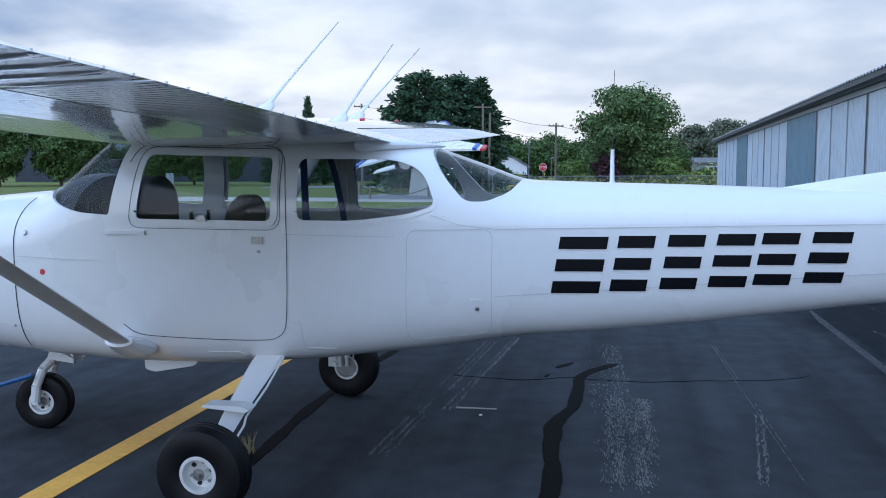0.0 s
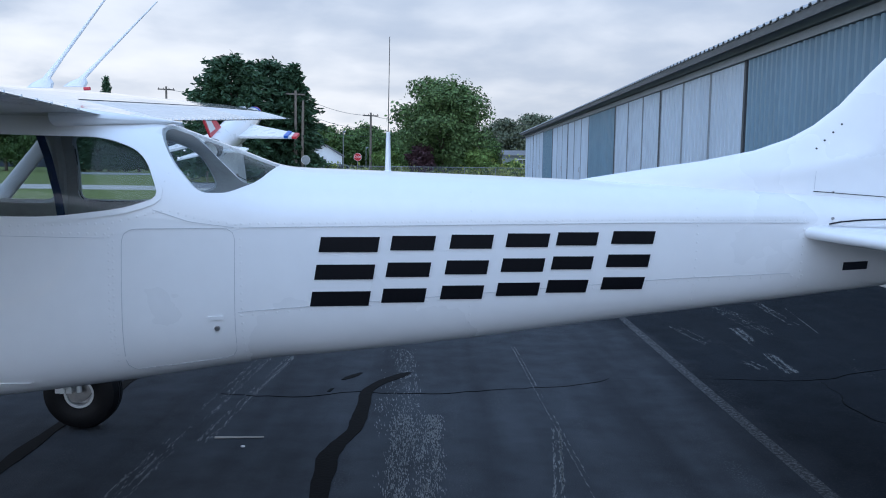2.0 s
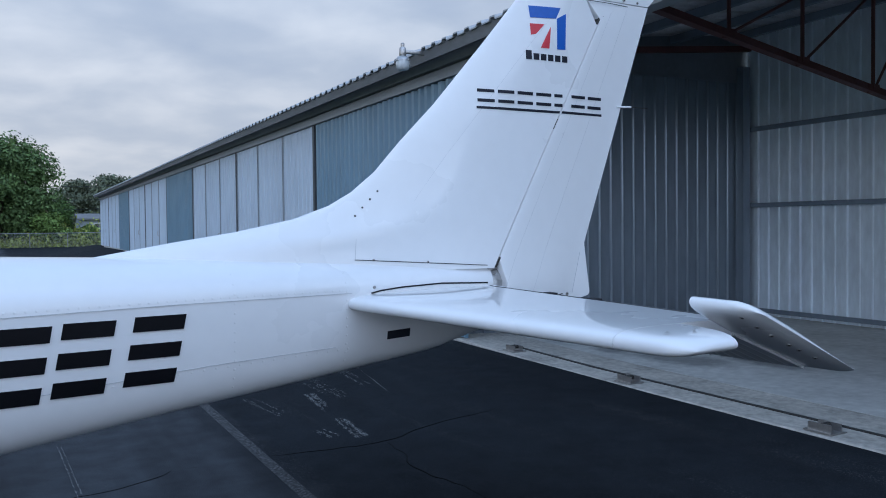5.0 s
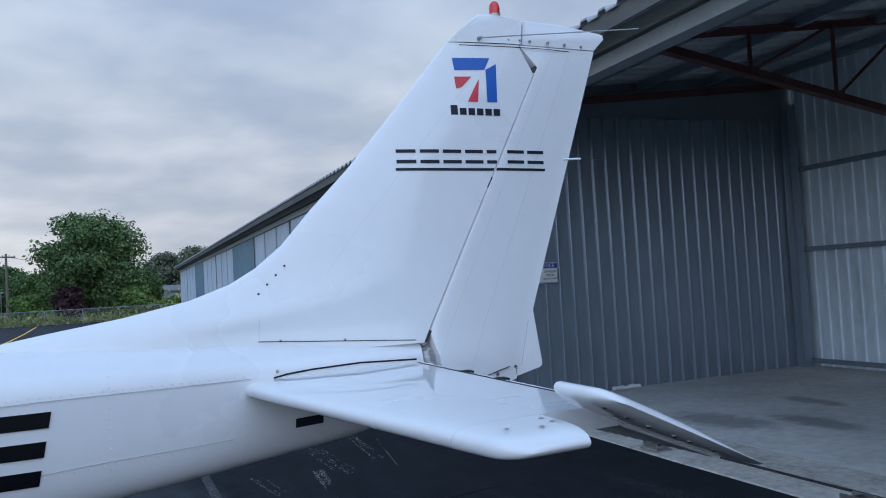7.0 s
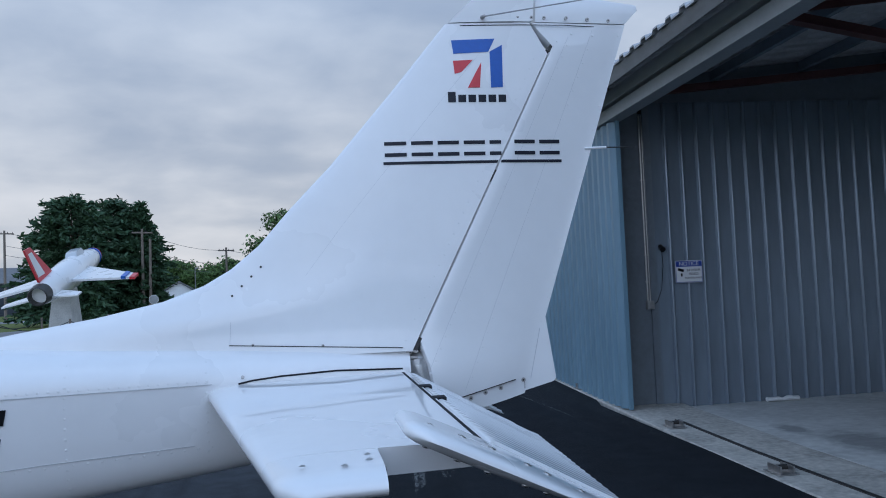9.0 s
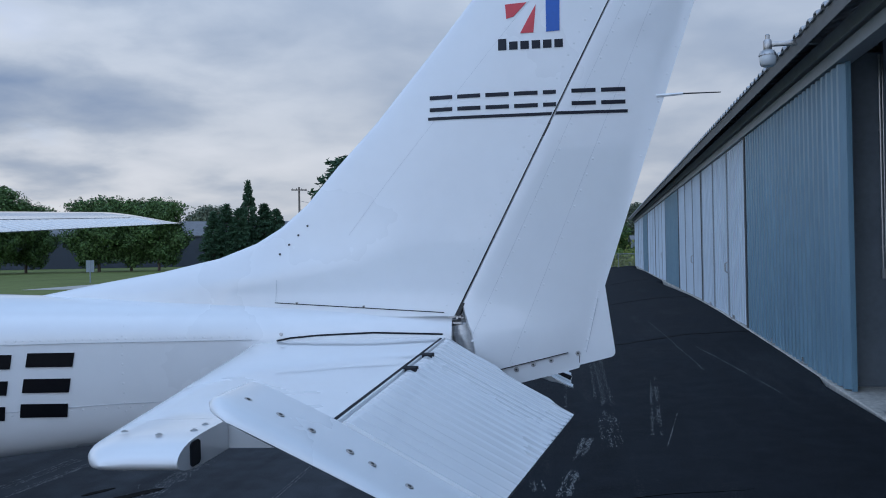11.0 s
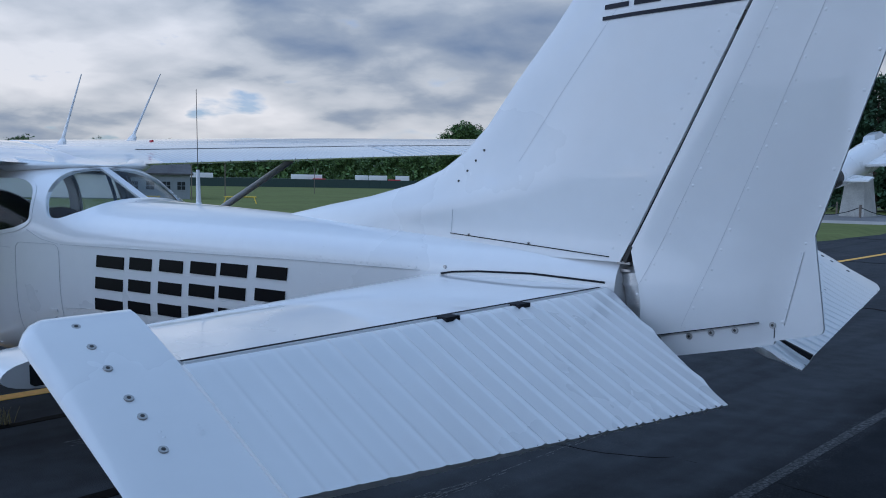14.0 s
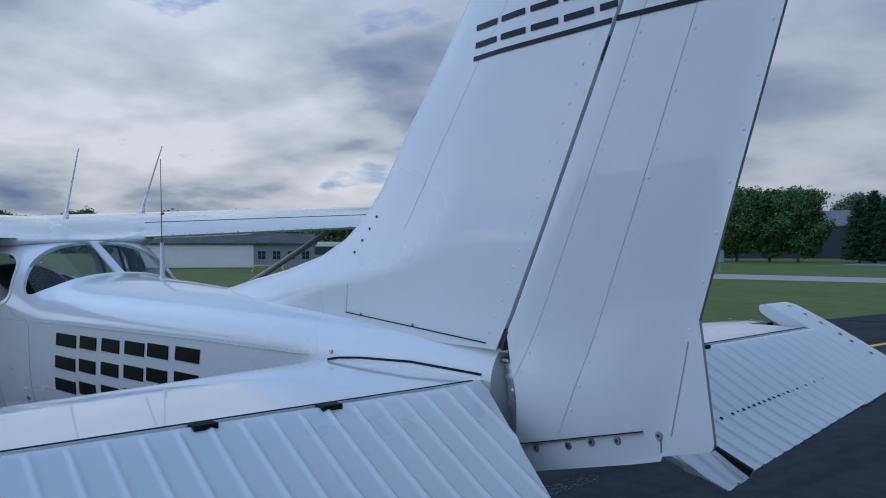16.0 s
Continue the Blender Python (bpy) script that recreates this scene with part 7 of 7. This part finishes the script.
tagged(new("brush", me), "weedy yellow-green brush behind the chain-link fence", "brush", kind="stuff")


# undergrowth along the far wood
vs, fs = [], []
for k in range(9000):
    x, y = at(rng.uniform(-77, -26), rng.uniform(222, 232))
    p = np.array([x, y, ground_z(x, y) + abs(rng.normal()) * 2.2])
    u = rng.normal(size=3)
    u /= np.linalg.norm(u)
    w = np.cross(u, rng.normal(size=3))
    w /= np.linalg.norm(w)
    s = rng.uniform(0.35, 0.8)
    i = len(vs)
    vs += [tuple(p - u * s), tuple(p + w * s * 0.6), tuple(p + u * s), tuple(p - w * s * 0.6)]
    fs.append((i, i + 1, i + 2, i + 3))
me = bpy.data.meshes.new("undergrowth")
me.from_pydata(vs, [], fs)
me.materials.append(LEAF_DARK)
tagged(new("undergrowth", me), "dark green undergrowth along the far wood", "undergrowth", kind="stuff")


# chain-link fence
def chain_fence(p0, p1, h, name, label, panel=3.0):
    e = new(name)
    tagged(e, label, "fence")
    p0, p1 = Vector(p0), Vector(p1)
    n = max(1, int((p1 - p0).length / panel))
    for k in range(n + 1):
        p = p0.lerp(p1, k / n)
        z = ground_z(p.x, p.y)
        bm = bmesh.new()
        rod(bm, (p.x, p.y, z - 0.1), (p.x, p.y, z + h), 0.035, seg=6)
        part("post", bm, FENCE_STEEL, e)
    bm = bmesh.new()
    for k in range(n):
        a, b = p0.lerp(p1, k / n), p0.lerp(p1, (k + 1) / n)
        rod(bm, (a.x, a.y, ground_z(a.x, a.y) + h), (b.x, b.y, ground_z(b.x, b.y) + h), 0.028, seg=6)
    part("top_rail", bm, FENCE_STEEL, e)
    vs, fs = [], []
    L = (p1 - p0).length
    d = (p1 - p0).normalized()
    t = -h
    while t < L:
        for sgn in (1, -1):
            a0, a1 = (t, t + h) if sgn > 0 else (t + h, t)
            q = []
            for tt, zz in ((a0, 0.03), (a1, h)):
                tc = min(max(tt, 0), L)
                zc = zz if tc == tt else 0.03 + (h - 0.03) * abs((tc - a0) / h)
                p = p0 + d * tc
                q.append((p.x, p.y, ground_z(p.x, p.y) + zc))
            i = len(vs)
            vs += [q[0], q[1], (q[1][0], q[1][1], q[1][2] + 0.008), (q[0][0], q[0][1], q[0][2] + 0.008)]
            fs.append((i, i + 1, i + 2, i + 3))
        t += 0.11
    mesh_part("mesh_wire", vs, fs, FENCE_STEEL, e, "galvanised diamond wire mesh")


f0, f1 = at(5.4, 85.5), at(24.0, 90)
chain_fence((*f0, 0), (*f1, 0), 1.35, "chain_link_fence", "galvanised chain-link fence at the end of the apron")
g0, g1 = at(-33, 215), at(-47, 205)
chain_fence((*g0, 0), (*g1, 0), 2.0, "field_fence", "distant fence across the field", 5.0)


def utility_pole(x, y, h, arms=1, lean=0.0):
    e = new("utility_pole")
    tagged(e, "weathered wooden utility pole with a crossarm", "utility pole", "utility poles")
    e.matrix_world = pose(x, y, ground_z(x, y), lean, 0, 15)
    bm = bmesh.new()
    rod(bm, (0, 0, -0.2), (0, 0, h), 0.16, 0.11, 10)
    part("mast", bm, WOOD_POLE, e)
    for k in range(arms):
        bm = bmesh.new()
        box(bm, (-0.9, -0.06, h - 0.4 - 0.7 * k), (0.9, 0.06, h - 0.27 - 0.7 * k))
        arm = part("crossarm", bm, WOOD_POLE, e)
        for xx in (-0.8, -0.3, 0.3, 0.8):
            bm = bmesh.new()
            rod(bm, (xx, 0, h - 0.27 - 0.7 * k), (xx, 0, h - 0.14 - 0.7 * k), 0.04, 0.03, 8)
            part("insulator", bm, INK, arm)
    return e


POLES = [(at(-5.45, 100), 9.7), (at(2.7, 80), 8.2), (at(7.6, 96), 7.2), (at(14.8, 93), 6.2), (at(24, 98), 8)]
for k, ((x, y), h) in enumerate(POLES):
    utility_pole(x, y, h, 1 if k != 3 else 0)
utility_pole(*at(3.1, 80), 7.3, 0, 3)
for h0, sag in ((0.3, 0.5), (1.6, 0.6), (2.6, 0.5)):
    bm = bmesh.new()
    tops = [(p[0], p[1], ground_z(*p) + h - h0) for (p, h) in POLES]
    for a, b in zip(tops, tops[1:]):
        A, B = Vector(a), Vector(b)
        pts = [A.lerp(B, t / 8) - Vector((0, 0, sag * 4 * (t / 8) * (1 - t / 8))) for t in range(9)]
        for p, q in zip(pts, pts[1:]):
            rod(bm, p, q, 0.018, seg=4)
    tagged(part("power_line", bm, INK, None, "sagging overhead power line"), category="cable")


def octagon_sign(x, y, h, r, front, label, turn=0.0, text=""):
    e = new("road_sign")
    e.matrix_world = pose(x, y, ground_z(x, y), 0, 0, turn)
    tagged(e, label, "road sign")
    bm = bmesh.new()
    rod(bm, (0, 0, -0.1), (0, 0, h + r), 0.03, seg=8)
    part("post", bm, FENCE_STEEL, e)
    bm = bmesh.new()
    for rr, y0, y1, mi in ((r, -0.05, -0.035, 1), (r * 0.93, -0.058, -0.05, 0)):
        loft(bm, [[(rr * math.cos(math.pi / 8 + k * math.pi / 4), yy, h + rr * math.sin(math.pi / 8 + k * math.pi / 4)) for k in range(8)] for yy in (y0, y1)], mi=mi)
    part("face", bm, [front, SIGN_WHITE], e)
    if text:
        flat_text(text, r * 0.75, SIGN_WHITE, e, pose(0, -0.062, h, 90, 0, 0))


octagon_sign(*at(6.75, 86), 2.25, 0.42, SIGN_RED, "red octagonal stop sign on a post", 0, "STOP")
octagon_sign(*at(3.35, 78), 1.9, 0.42, FENCE_STEEL, "back of a grey octagonal road sign", 0)
for b, d, h in ((5.8, 84, 4.6), (7.3, 92, 3.2)):
    x, y = at(b, d)
    bm = bmesh.new()
    rod(bm, (0, 0, -0.1), (0, 0, h), 0.05, 0.04, 8)
    rod(bm, (0, 0, h), (0.25, 0, h + 0.12), 0.09, 0.06, 8)
    ob = part("street_lamp", bm, FENCE_STEEL, None)
    ob.matrix_world = pose(x, y, ground_z(x, y))
    tagged(ob, "thin grey street lamp post", "street lamp")


# houses and sheds
def house(name, x, y, turn, w, d, h, roof_h, wall, roof, label, windows=(), garage=None, overhang=0.3, gable_x=True):
    e = new(name)
    e.matrix_world = pose(x, y, ground_z(x, y), 0, 0, turn)
    tagged(e, label, "building")
    bm = bmesh.new()
    box(bm, (-w / 2, -d / 2, -0.3), (w / 2, d / 2, h))
    if gable_x:
        for xx in (-w / 2, w / 2):
            vsx = [bm.verts.new(p) for p in ((xx, -d / 2, h), (xx, d / 2, h), (xx, 0, h + roof_h))]
            bm.faces.new(vsx)
    part("wall", bm, wall, e, smooth=False)
    bm = bmesh.new()
    prof = [(-d / 2 - overhang, h - 0.1), (0, h + roof_h + 0.02), (d / 2 + overhang, h - 0.1)]
    prof = prof + [(p[0], p[1] + 0.16) for p in prof[::-1]]
    loft(bm, [[(xx, yy, zz) for yy, zz in prof] for xx in (-w / 2 - overhang, w / 2 + overhang)])
    part("roof", bm, roof, e, smooth=False)
    for wx, wz, ww, wh in windows:
        win = new("window")
        win.parent = e
        bm = bmesh.new()
        box(bm, (wx - ww / 2 - 0.07, -d / 2 - 0.05, wz - wh / 2 - 0.07), (wx + ww / 2 + 0.07, -d / 2 - 0.004, wz + wh / 2 + 0.07))
        part("frame", bm, wall if name == "barn" else SIGN_WHITE, win, smooth=False)
        for i in range(2):
            for j in range(2):
                bm = bmesh.new()
                x0, z0 = wx - ww / 2 + i * ww / 2, wz - wh / 2 + j * wh / 2
                box(bm, (x0 + 0.02, -d / 2 - 0.06, z0 + 0.02), (x0 + ww / 2 - 0.02, -d / 2 - 0.052, z0 + wh / 2 - 0.02))
                part("pane", bm, WINDOW_DARK, win, smooth=False)
    if garage:
        gx, gw, gh = garage
        bm = bmesh.new()
        box(bm, (gx - gw / 2 - 0.03, -d / 2 - 0.03, 0.0), (gx + gw / 2 + 0.03, -d / 2 - 0.006, gh + 0.02))
        door = part("sliding_door", bm, WALL_WHITE, e, "white boarded sliding door", smooth=False)
        n = int(gh / 0.14)
        for k in range(n):
            bm = bmesh.new()
            box(bm, (gx - gw / 2, -d / 2 - 0.06 - 0.015 * (k % 2), (k + 0.04) * gh / n), (gx + gw / 2, -d / 2 - 0.033, (k + 0.93) * gh / n))
            part("board", bm, WALL_WHITE, door, smooth=False)
    return e


house("house", *at(4.5, 106), 86, 8, 4.2, 2.3, 1.3, WALL_WHITE, ROOF_GREY, "white house with a steep grey roof beyond the road", ((1.2, 1.4, 0.9, 1.0),))
house("shed", *at(18.9, 108), -12, 9, 6, 2.7, 0.5, WALL_GREY, ROOF_GREY, "low grey building with white bays behind the brush", ((-2.5, 1.5, 1.0, 1.4), (0.5, 1.5, 1.0, 1.4)))
# long dark building behind the lawn trees
house("long_building", -29, 152, 14, 84, 16, 5.0, 2.6, WALL_DARK, ROOF_GREY, "long dark-blue building with a grey roof", ((16, 2.6, 2.4, 1.4),))
# white and grey barn
house("barn", -67.92, 52.97, 52, 18.65, 9, 2.3, 0.95, WALL_GREY, mat("patched_barn_roof", (0.085, 0.083, 0.085), 0.8, noise_scale=0.7, vary=0.6), "old grey barn with a weathered roof and white sliding doors", ((4.3, 1.2, 0.75, 0.8), (5.72, 1.2, 0.75, 0.8), (7.17, 1.2, 0.75, 0.8), (8.52, 1.2, 0.75, 0.8)), (-2.4, 11.8, 2.25))
for b, d, half, c in ((-39.55, 205, 3.7, SIGN_WHITE), (-35.85, 206, 1.6, SIGN_WHITE), (-34.75, 206, 2.2, SIGN_WHITE), (-33.10, 207, 1.7, SIGN_WHITE), (-46.5, 206, 3.0, SIGN_WHITE)):
    x, y = at(b, d)
    e = new("trailer")
    e.matrix_world = pose(x, y, ground_z(x, y), 0, 0, -b)
    tagged(e, "white box trailer parked across the field", "trailer", "parked trailers")
    part("body", soft_box((-half, -1.2, 1.2), (half, 1.2, 3.0), 0.08), c, e)
    bm = bmesh.new()
    box(bm, (-half * 0.93, -0.5, 0.7), (half * 0.93, 0.5, 1.2))
    part("chassis", bm, RUBBER, e)
    for xx in (-half * 0.66, half * 0.66):
        bm = bmesh.new()
        rod(bm, (xx, -1.1, 0.5), (xx, 1.1, 0.5), 0.5, seg=14)
        part("wheel", bm, RUBBER, e)
bm = bmesh.new()
n = 24
for k in range(n):
    xa, ya = at(-47.5 + 17.3 * k / n, 196)
    xb, yb = at(-47.5 + 17.3 * (k + 0.985) / n, 196)
    za = ground_z(xa, ya)
    loft(bm, [[(xa, ya, za), (xa, ya, za + 1.9), (xa + 0.02, ya + 0.1, za + 1.9), (xa + 0.02, ya + 0.1, za)], [(xb, yb, za), (xb, yb, za + 1.9), (xb + 0.02, yb + 0.1, za + 1.9), (xb + 0.02, yb + 0.1, za)]])
bmesh.ops.recalc_face_normals(bm, faces=bm.faces[:])
tagged(part("windscreen_fence", bm, mat("green_fence_mesh", (0.035, 0.06, 0.055), 0.8, vary=0.2), None, "long green mesh windscreen fence across the field", smooth=False), category="fence", kind="structure")
for b, d in ((-33.6, 199), (-38.7, 203)):
    x, y = at(b, d)
    ob = part("red_crate", soft_box((-1.5, -0.6, 0.9), (1.5, 0.6, 2.1), 0.05), RED_DECAL, None)
    ob.matrix_world = pose(x, y, ground_z(x, y), 0, 0, -b)
    tagged(ob, "red container standing across the field", "container")


# yellow barriers, posts and chain
def barrier(x, y, turn, w=2.6):
    e = new("barrier")
    e.matrix_world = pose(x, y, ground_z(x, y), 0, 0, turn)
    tagged(e, "low yellow pipe barrier on the grass", "barrier", "yellow barriers")
    bm = bmesh.new()
    rod(bm, (-w / 2, 0, 0.55), (w / 2, 0, 0.55), 0.05, seg=8)
    part("rail", bm, YELLOW_PAINT, e)
    for s in (-1, 1):
        bm = bmesh.new()
        rod(bm, (s * w / 2 * 0.85, 0, 0.55), (s * w / 2, 0.25, 0), 0.045, seg=8)
        rod(bm, (s * w / 2 * 0.85, 0, 0.55), (s * w / 2, -0.25, 0), 0.045, seg=8)
        part("leg", bm, YELLOW_PAINT, e)


barrier(-50.6, 45.6, 45)
barrier(-46.3, 51.8, 45)
barrier(*at(5.0, 78), -20, 1.6)
for b, d, h in ((-17.9, 73, 1.75), (-43.3, 83, 4.0), (-45.3, 78, 4.2), (-38.2, 118, 3.6), (-27.9, 108, 4.2)):
    x, y = at(b, d)
    bm = bmesh.new()
    rod(bm, (0, 0, -0.1), (0, 0, h), 0.05, 0.045, 8)
    if h < 2:
        box(bm, (-0.30, -0.03, h - 0.95), (0.30, 0.03, h))
    ob = part("marker_post", bm, WOOD_POLE if h > 2 else WALL_GREY, None)
    ob.matrix_world = pose(x, y, ground_z(x, y), 0, 0, 20)
    tagged(ob, "slim wooden post standing in the grass" if h > 2 else "grey utility marker post on the lawn", "post")
chain = new("chain_fence")
tagged(chain, "low wooden posts linked by a sagging chain round the monument", "fence")
cp = [(-5.0, 58.0), (-1.0, 58.5), (2.4, 60.0), (5.4, 63.0), (4.2, 70.0), (1.0, 71.0), (-3.5, 69.0), (-6.2, 63.5), (-5.0, 58.0)]
for a, b in zip(cp, cp[1:]):
    bm = bmesh.new()
    z = ground_z(*a)
    rod(bm, (*a, z - 0.1), (*a, z + 0.95), 0.07, seg=8)
    part("post", bm, WOOD_POLE, chain)
    bm = bmesh.new()
    A, B = Vector((*a, z + 0.8)), Vector((*b, ground_z(*b) + 0.8))
    pts = [A.lerp(B, t / 6) - Vector((0, 0, 0.5 * 4 * (t / 6) * (1 - t / 6))) for t in range(7)]
    for p, q in zip(pts, pts[1:]):
        rod(bm, p, q, 0.026, seg=5)
    part("chain", bm, INK, chain)


# ---- the jet on its pedestal ----
def build_jet():
    e = new("display_jet")
    e.matrix_world = pose(-1.24, 62.2, 3.9, 15, -7.6, -16.4) @ Matrix.Scale(1.19, 4)
    tagged(e, "white display jet with red tail mounted on a pedestal", "jet")
    red, blue = RED_DECAL, BLUE_DECAL
    # along +y is the nose
    bm = bmesh.new()
    prof = [(-4.6, 0.42), (-4.2, 0.55), (-2.5, 0.68), (0, 0.78), (2.5, 0.72), (4.2, 0.55), (5.4, 0.30), (6.0, 0.04)]
    loft(bm, [[(r * math.cos(a), y, r * 1.1 * math.sin(a)) for a in np.linspace(0, math.tau, 24, endpoint=False)] for y, r in prof])
    part("body", bm, WHITE, e, "white jet fuselage")
    bm = bmesh.new()
    loft(bm, [[(r * math.cos(a), y, r * math.sin(a)) for a in np.linspace(0, math.tau, 24, endpoint=False)] for y, r in ((-4.3, 0.55), (-5.0, 0.50), (-5.05, 0.44), (-4.5, 0.40))])
    part("nozzle", bm, DARK_METAL, e, "dark metal exhaust nozzle")
    bm = bmesh.new()
    loft(bm, [[(x, y, 0.55 + h) for x, y, h in ring] for ring in ([(-0.35, 0.8, 0), (0.35, 0.8, 0), (0.3, 1.2, 0.45), (-0.3, 1.2, 0.45)], [(-0.4, 2.2, 0), (0.4, 2.2, 0), (0.3, 2.1, 0.5), (-0.3, 2.1, 0.5)], [(-0.25, 3.3, -0.02), (0.25, 3.3, -0.02), (0.1, 3.2, 0.1), (-0.1, 3.2, 0.1)])])
    part("canopy", bm, mat("pale_canopy", (0.5, 0.53, 0.56), 0.15, vary=0.05), e, "pale cockpit canopy")
    for y0, y1, r0, r1, m, n in ((5.05, 6.03, 0.44, 0.05, RED_DECAL, "nose_cone"), (4.55, 4.95, 0.52, 0.45, BLUE_DECAL, "nose_band")):
        bm = bmesh.new()
        loft(bm, [[(r * math.cos(a), y, r * 1.1 * math.sin(a)) for a in np.linspace(0, math.tau, 24, endpoint=False)] for y, r in ((y0, r0), (y1, r1))])
        part(n, bm, m, e)

    def plate(name, pts, t, material, label):
        bm = bmesh.new()
        pts = [Vector(p) for p in pts]
        n = (pts[1] - pts[0]).cross(pts[2] - pts[0]).normalized() * t
        loft(bm, [[p - n for p in pts], [p + n for p in pts]])
        return part(name, bm, material, e, label)

    for s in (-1, 1):
        w = [(s * 0.6, 1.6, -0.05), (s * 0.6, -1.8, -0.05), (s * 4.0, -2.9, -0.25), (s * 4.0, -1.9, -0.25)]
        plate("wing", w, 0.06, WHITE, "white swept wing")
        plate("wing_band", [(s * 4.02, -1.92, -0.25), (s * 4.02, -2.91, -0.25), (s * 4.3, -2.98, -0.27), (s * 4.3, -2.1, -0.27)], 0.066, red, "red wing tip band")
        plate("wing_band", [(s * 3.55, -1.50, -0.17), (s * 3.55, -2.80, -0.17), (s * 3.8, -2.88, -0.19), (s * 3.8, -1.72, -0.19)], 0.075, blue, "blue wing band")
        plate("tailplane", [(s * 0.4, -3.0, -0.25), (s * 0.4, -4.4, -0.25), (s * 1.9, -4.9, -0.3), (s * 1.9, -4.2, -0.3)], 0.04, WHITE, "white tailplane")
    plate("tail_fin", [(0, -2.2, 0.6), (0, -4.4, 0.6), (0, -5.2, 2.45), (0, -4.4, 2.45)], 0.05, red, "red and white tail fin")
    plate("fin_panel", [(0, -3.4, 0.85), (0, -4.35, 0.85), (0, -4.9, 2.2), (0, -4.4, 2.2)], 0.06, SIGN_WHITE, "white fin panel")
    ped = new("pedestal")
    ped.matrix_world = pose(-1.45, 62.0, 0.18, 0, 0, -13)
    tagged(ped, "tapered pale concrete pedestal under the jet", "pedestal")
    bm = bmesh.new()
    loft(bm, [[(x * f, y * f, z) for x, y in ((-0.78, -1.2), (0.78, -1.2), (0.78, 1.2), (-0.78, 1.2))] for z, f in ((-0.1, 1.0), (3.35, 0.62))])
    part("block", bm, CONCRETE, ped, smooth=False)


build_jet()
bm = bmesh.new()
turned(bm, [(5.8, -0.1), (5.2, 0.16), (0.5, 0.18)], "z", 40)
pad = part("monument_pad", bm, ROAD_GREY, None, "pale concrete pad round the monument")
pad.matrix_world = pose(-1.25, 63.0, 0)
tagged(pad, category="pad", kind="structure")


# parked cars on the far road
def car(x, y, turn, paint, label):
    e = new("car")
    e.matrix_world = pose(x, y, ground_z(x, y), 0, 0, turn)
    tagged(e, label, "car")
    bm = bmesh.new()
    side = round_poly([(-2.2, 0.35), (2.2, 0.35), (2.2, 0.75), (1.3, 0.92), (0.6, 1.42), (-1.2, 1.45), (-2.0, 0.95), (-2.2, 0.9)], 0.12, 3)
    prism(bm, side, -0.85, 0.85)
    part("body", bm, paint, e)
    bm = bmesh.new()
    prism(bm, round_poly([(-1.7, 0.97), (1.1, 0.97), (0.55, 1.36), (-1.15, 1.38)], 0.06, 3), -0.86, 0.86)
    part("glazing", bm, WINDOW_DARK, e)
    for xx in (-1.35, 1.35):
        for yy in (-0.8, 0.8):
            bm = bmesh.new()
            rod(bm, (xx, yy - 0.1, 0.32), (xx, yy + 0.1, 0.32), 0.32, seg=16)
            part("wheel", bm, RUBBER, e)


car(*at(5.5, 99), 5, CAR_SILVER, "silver car on the far road")
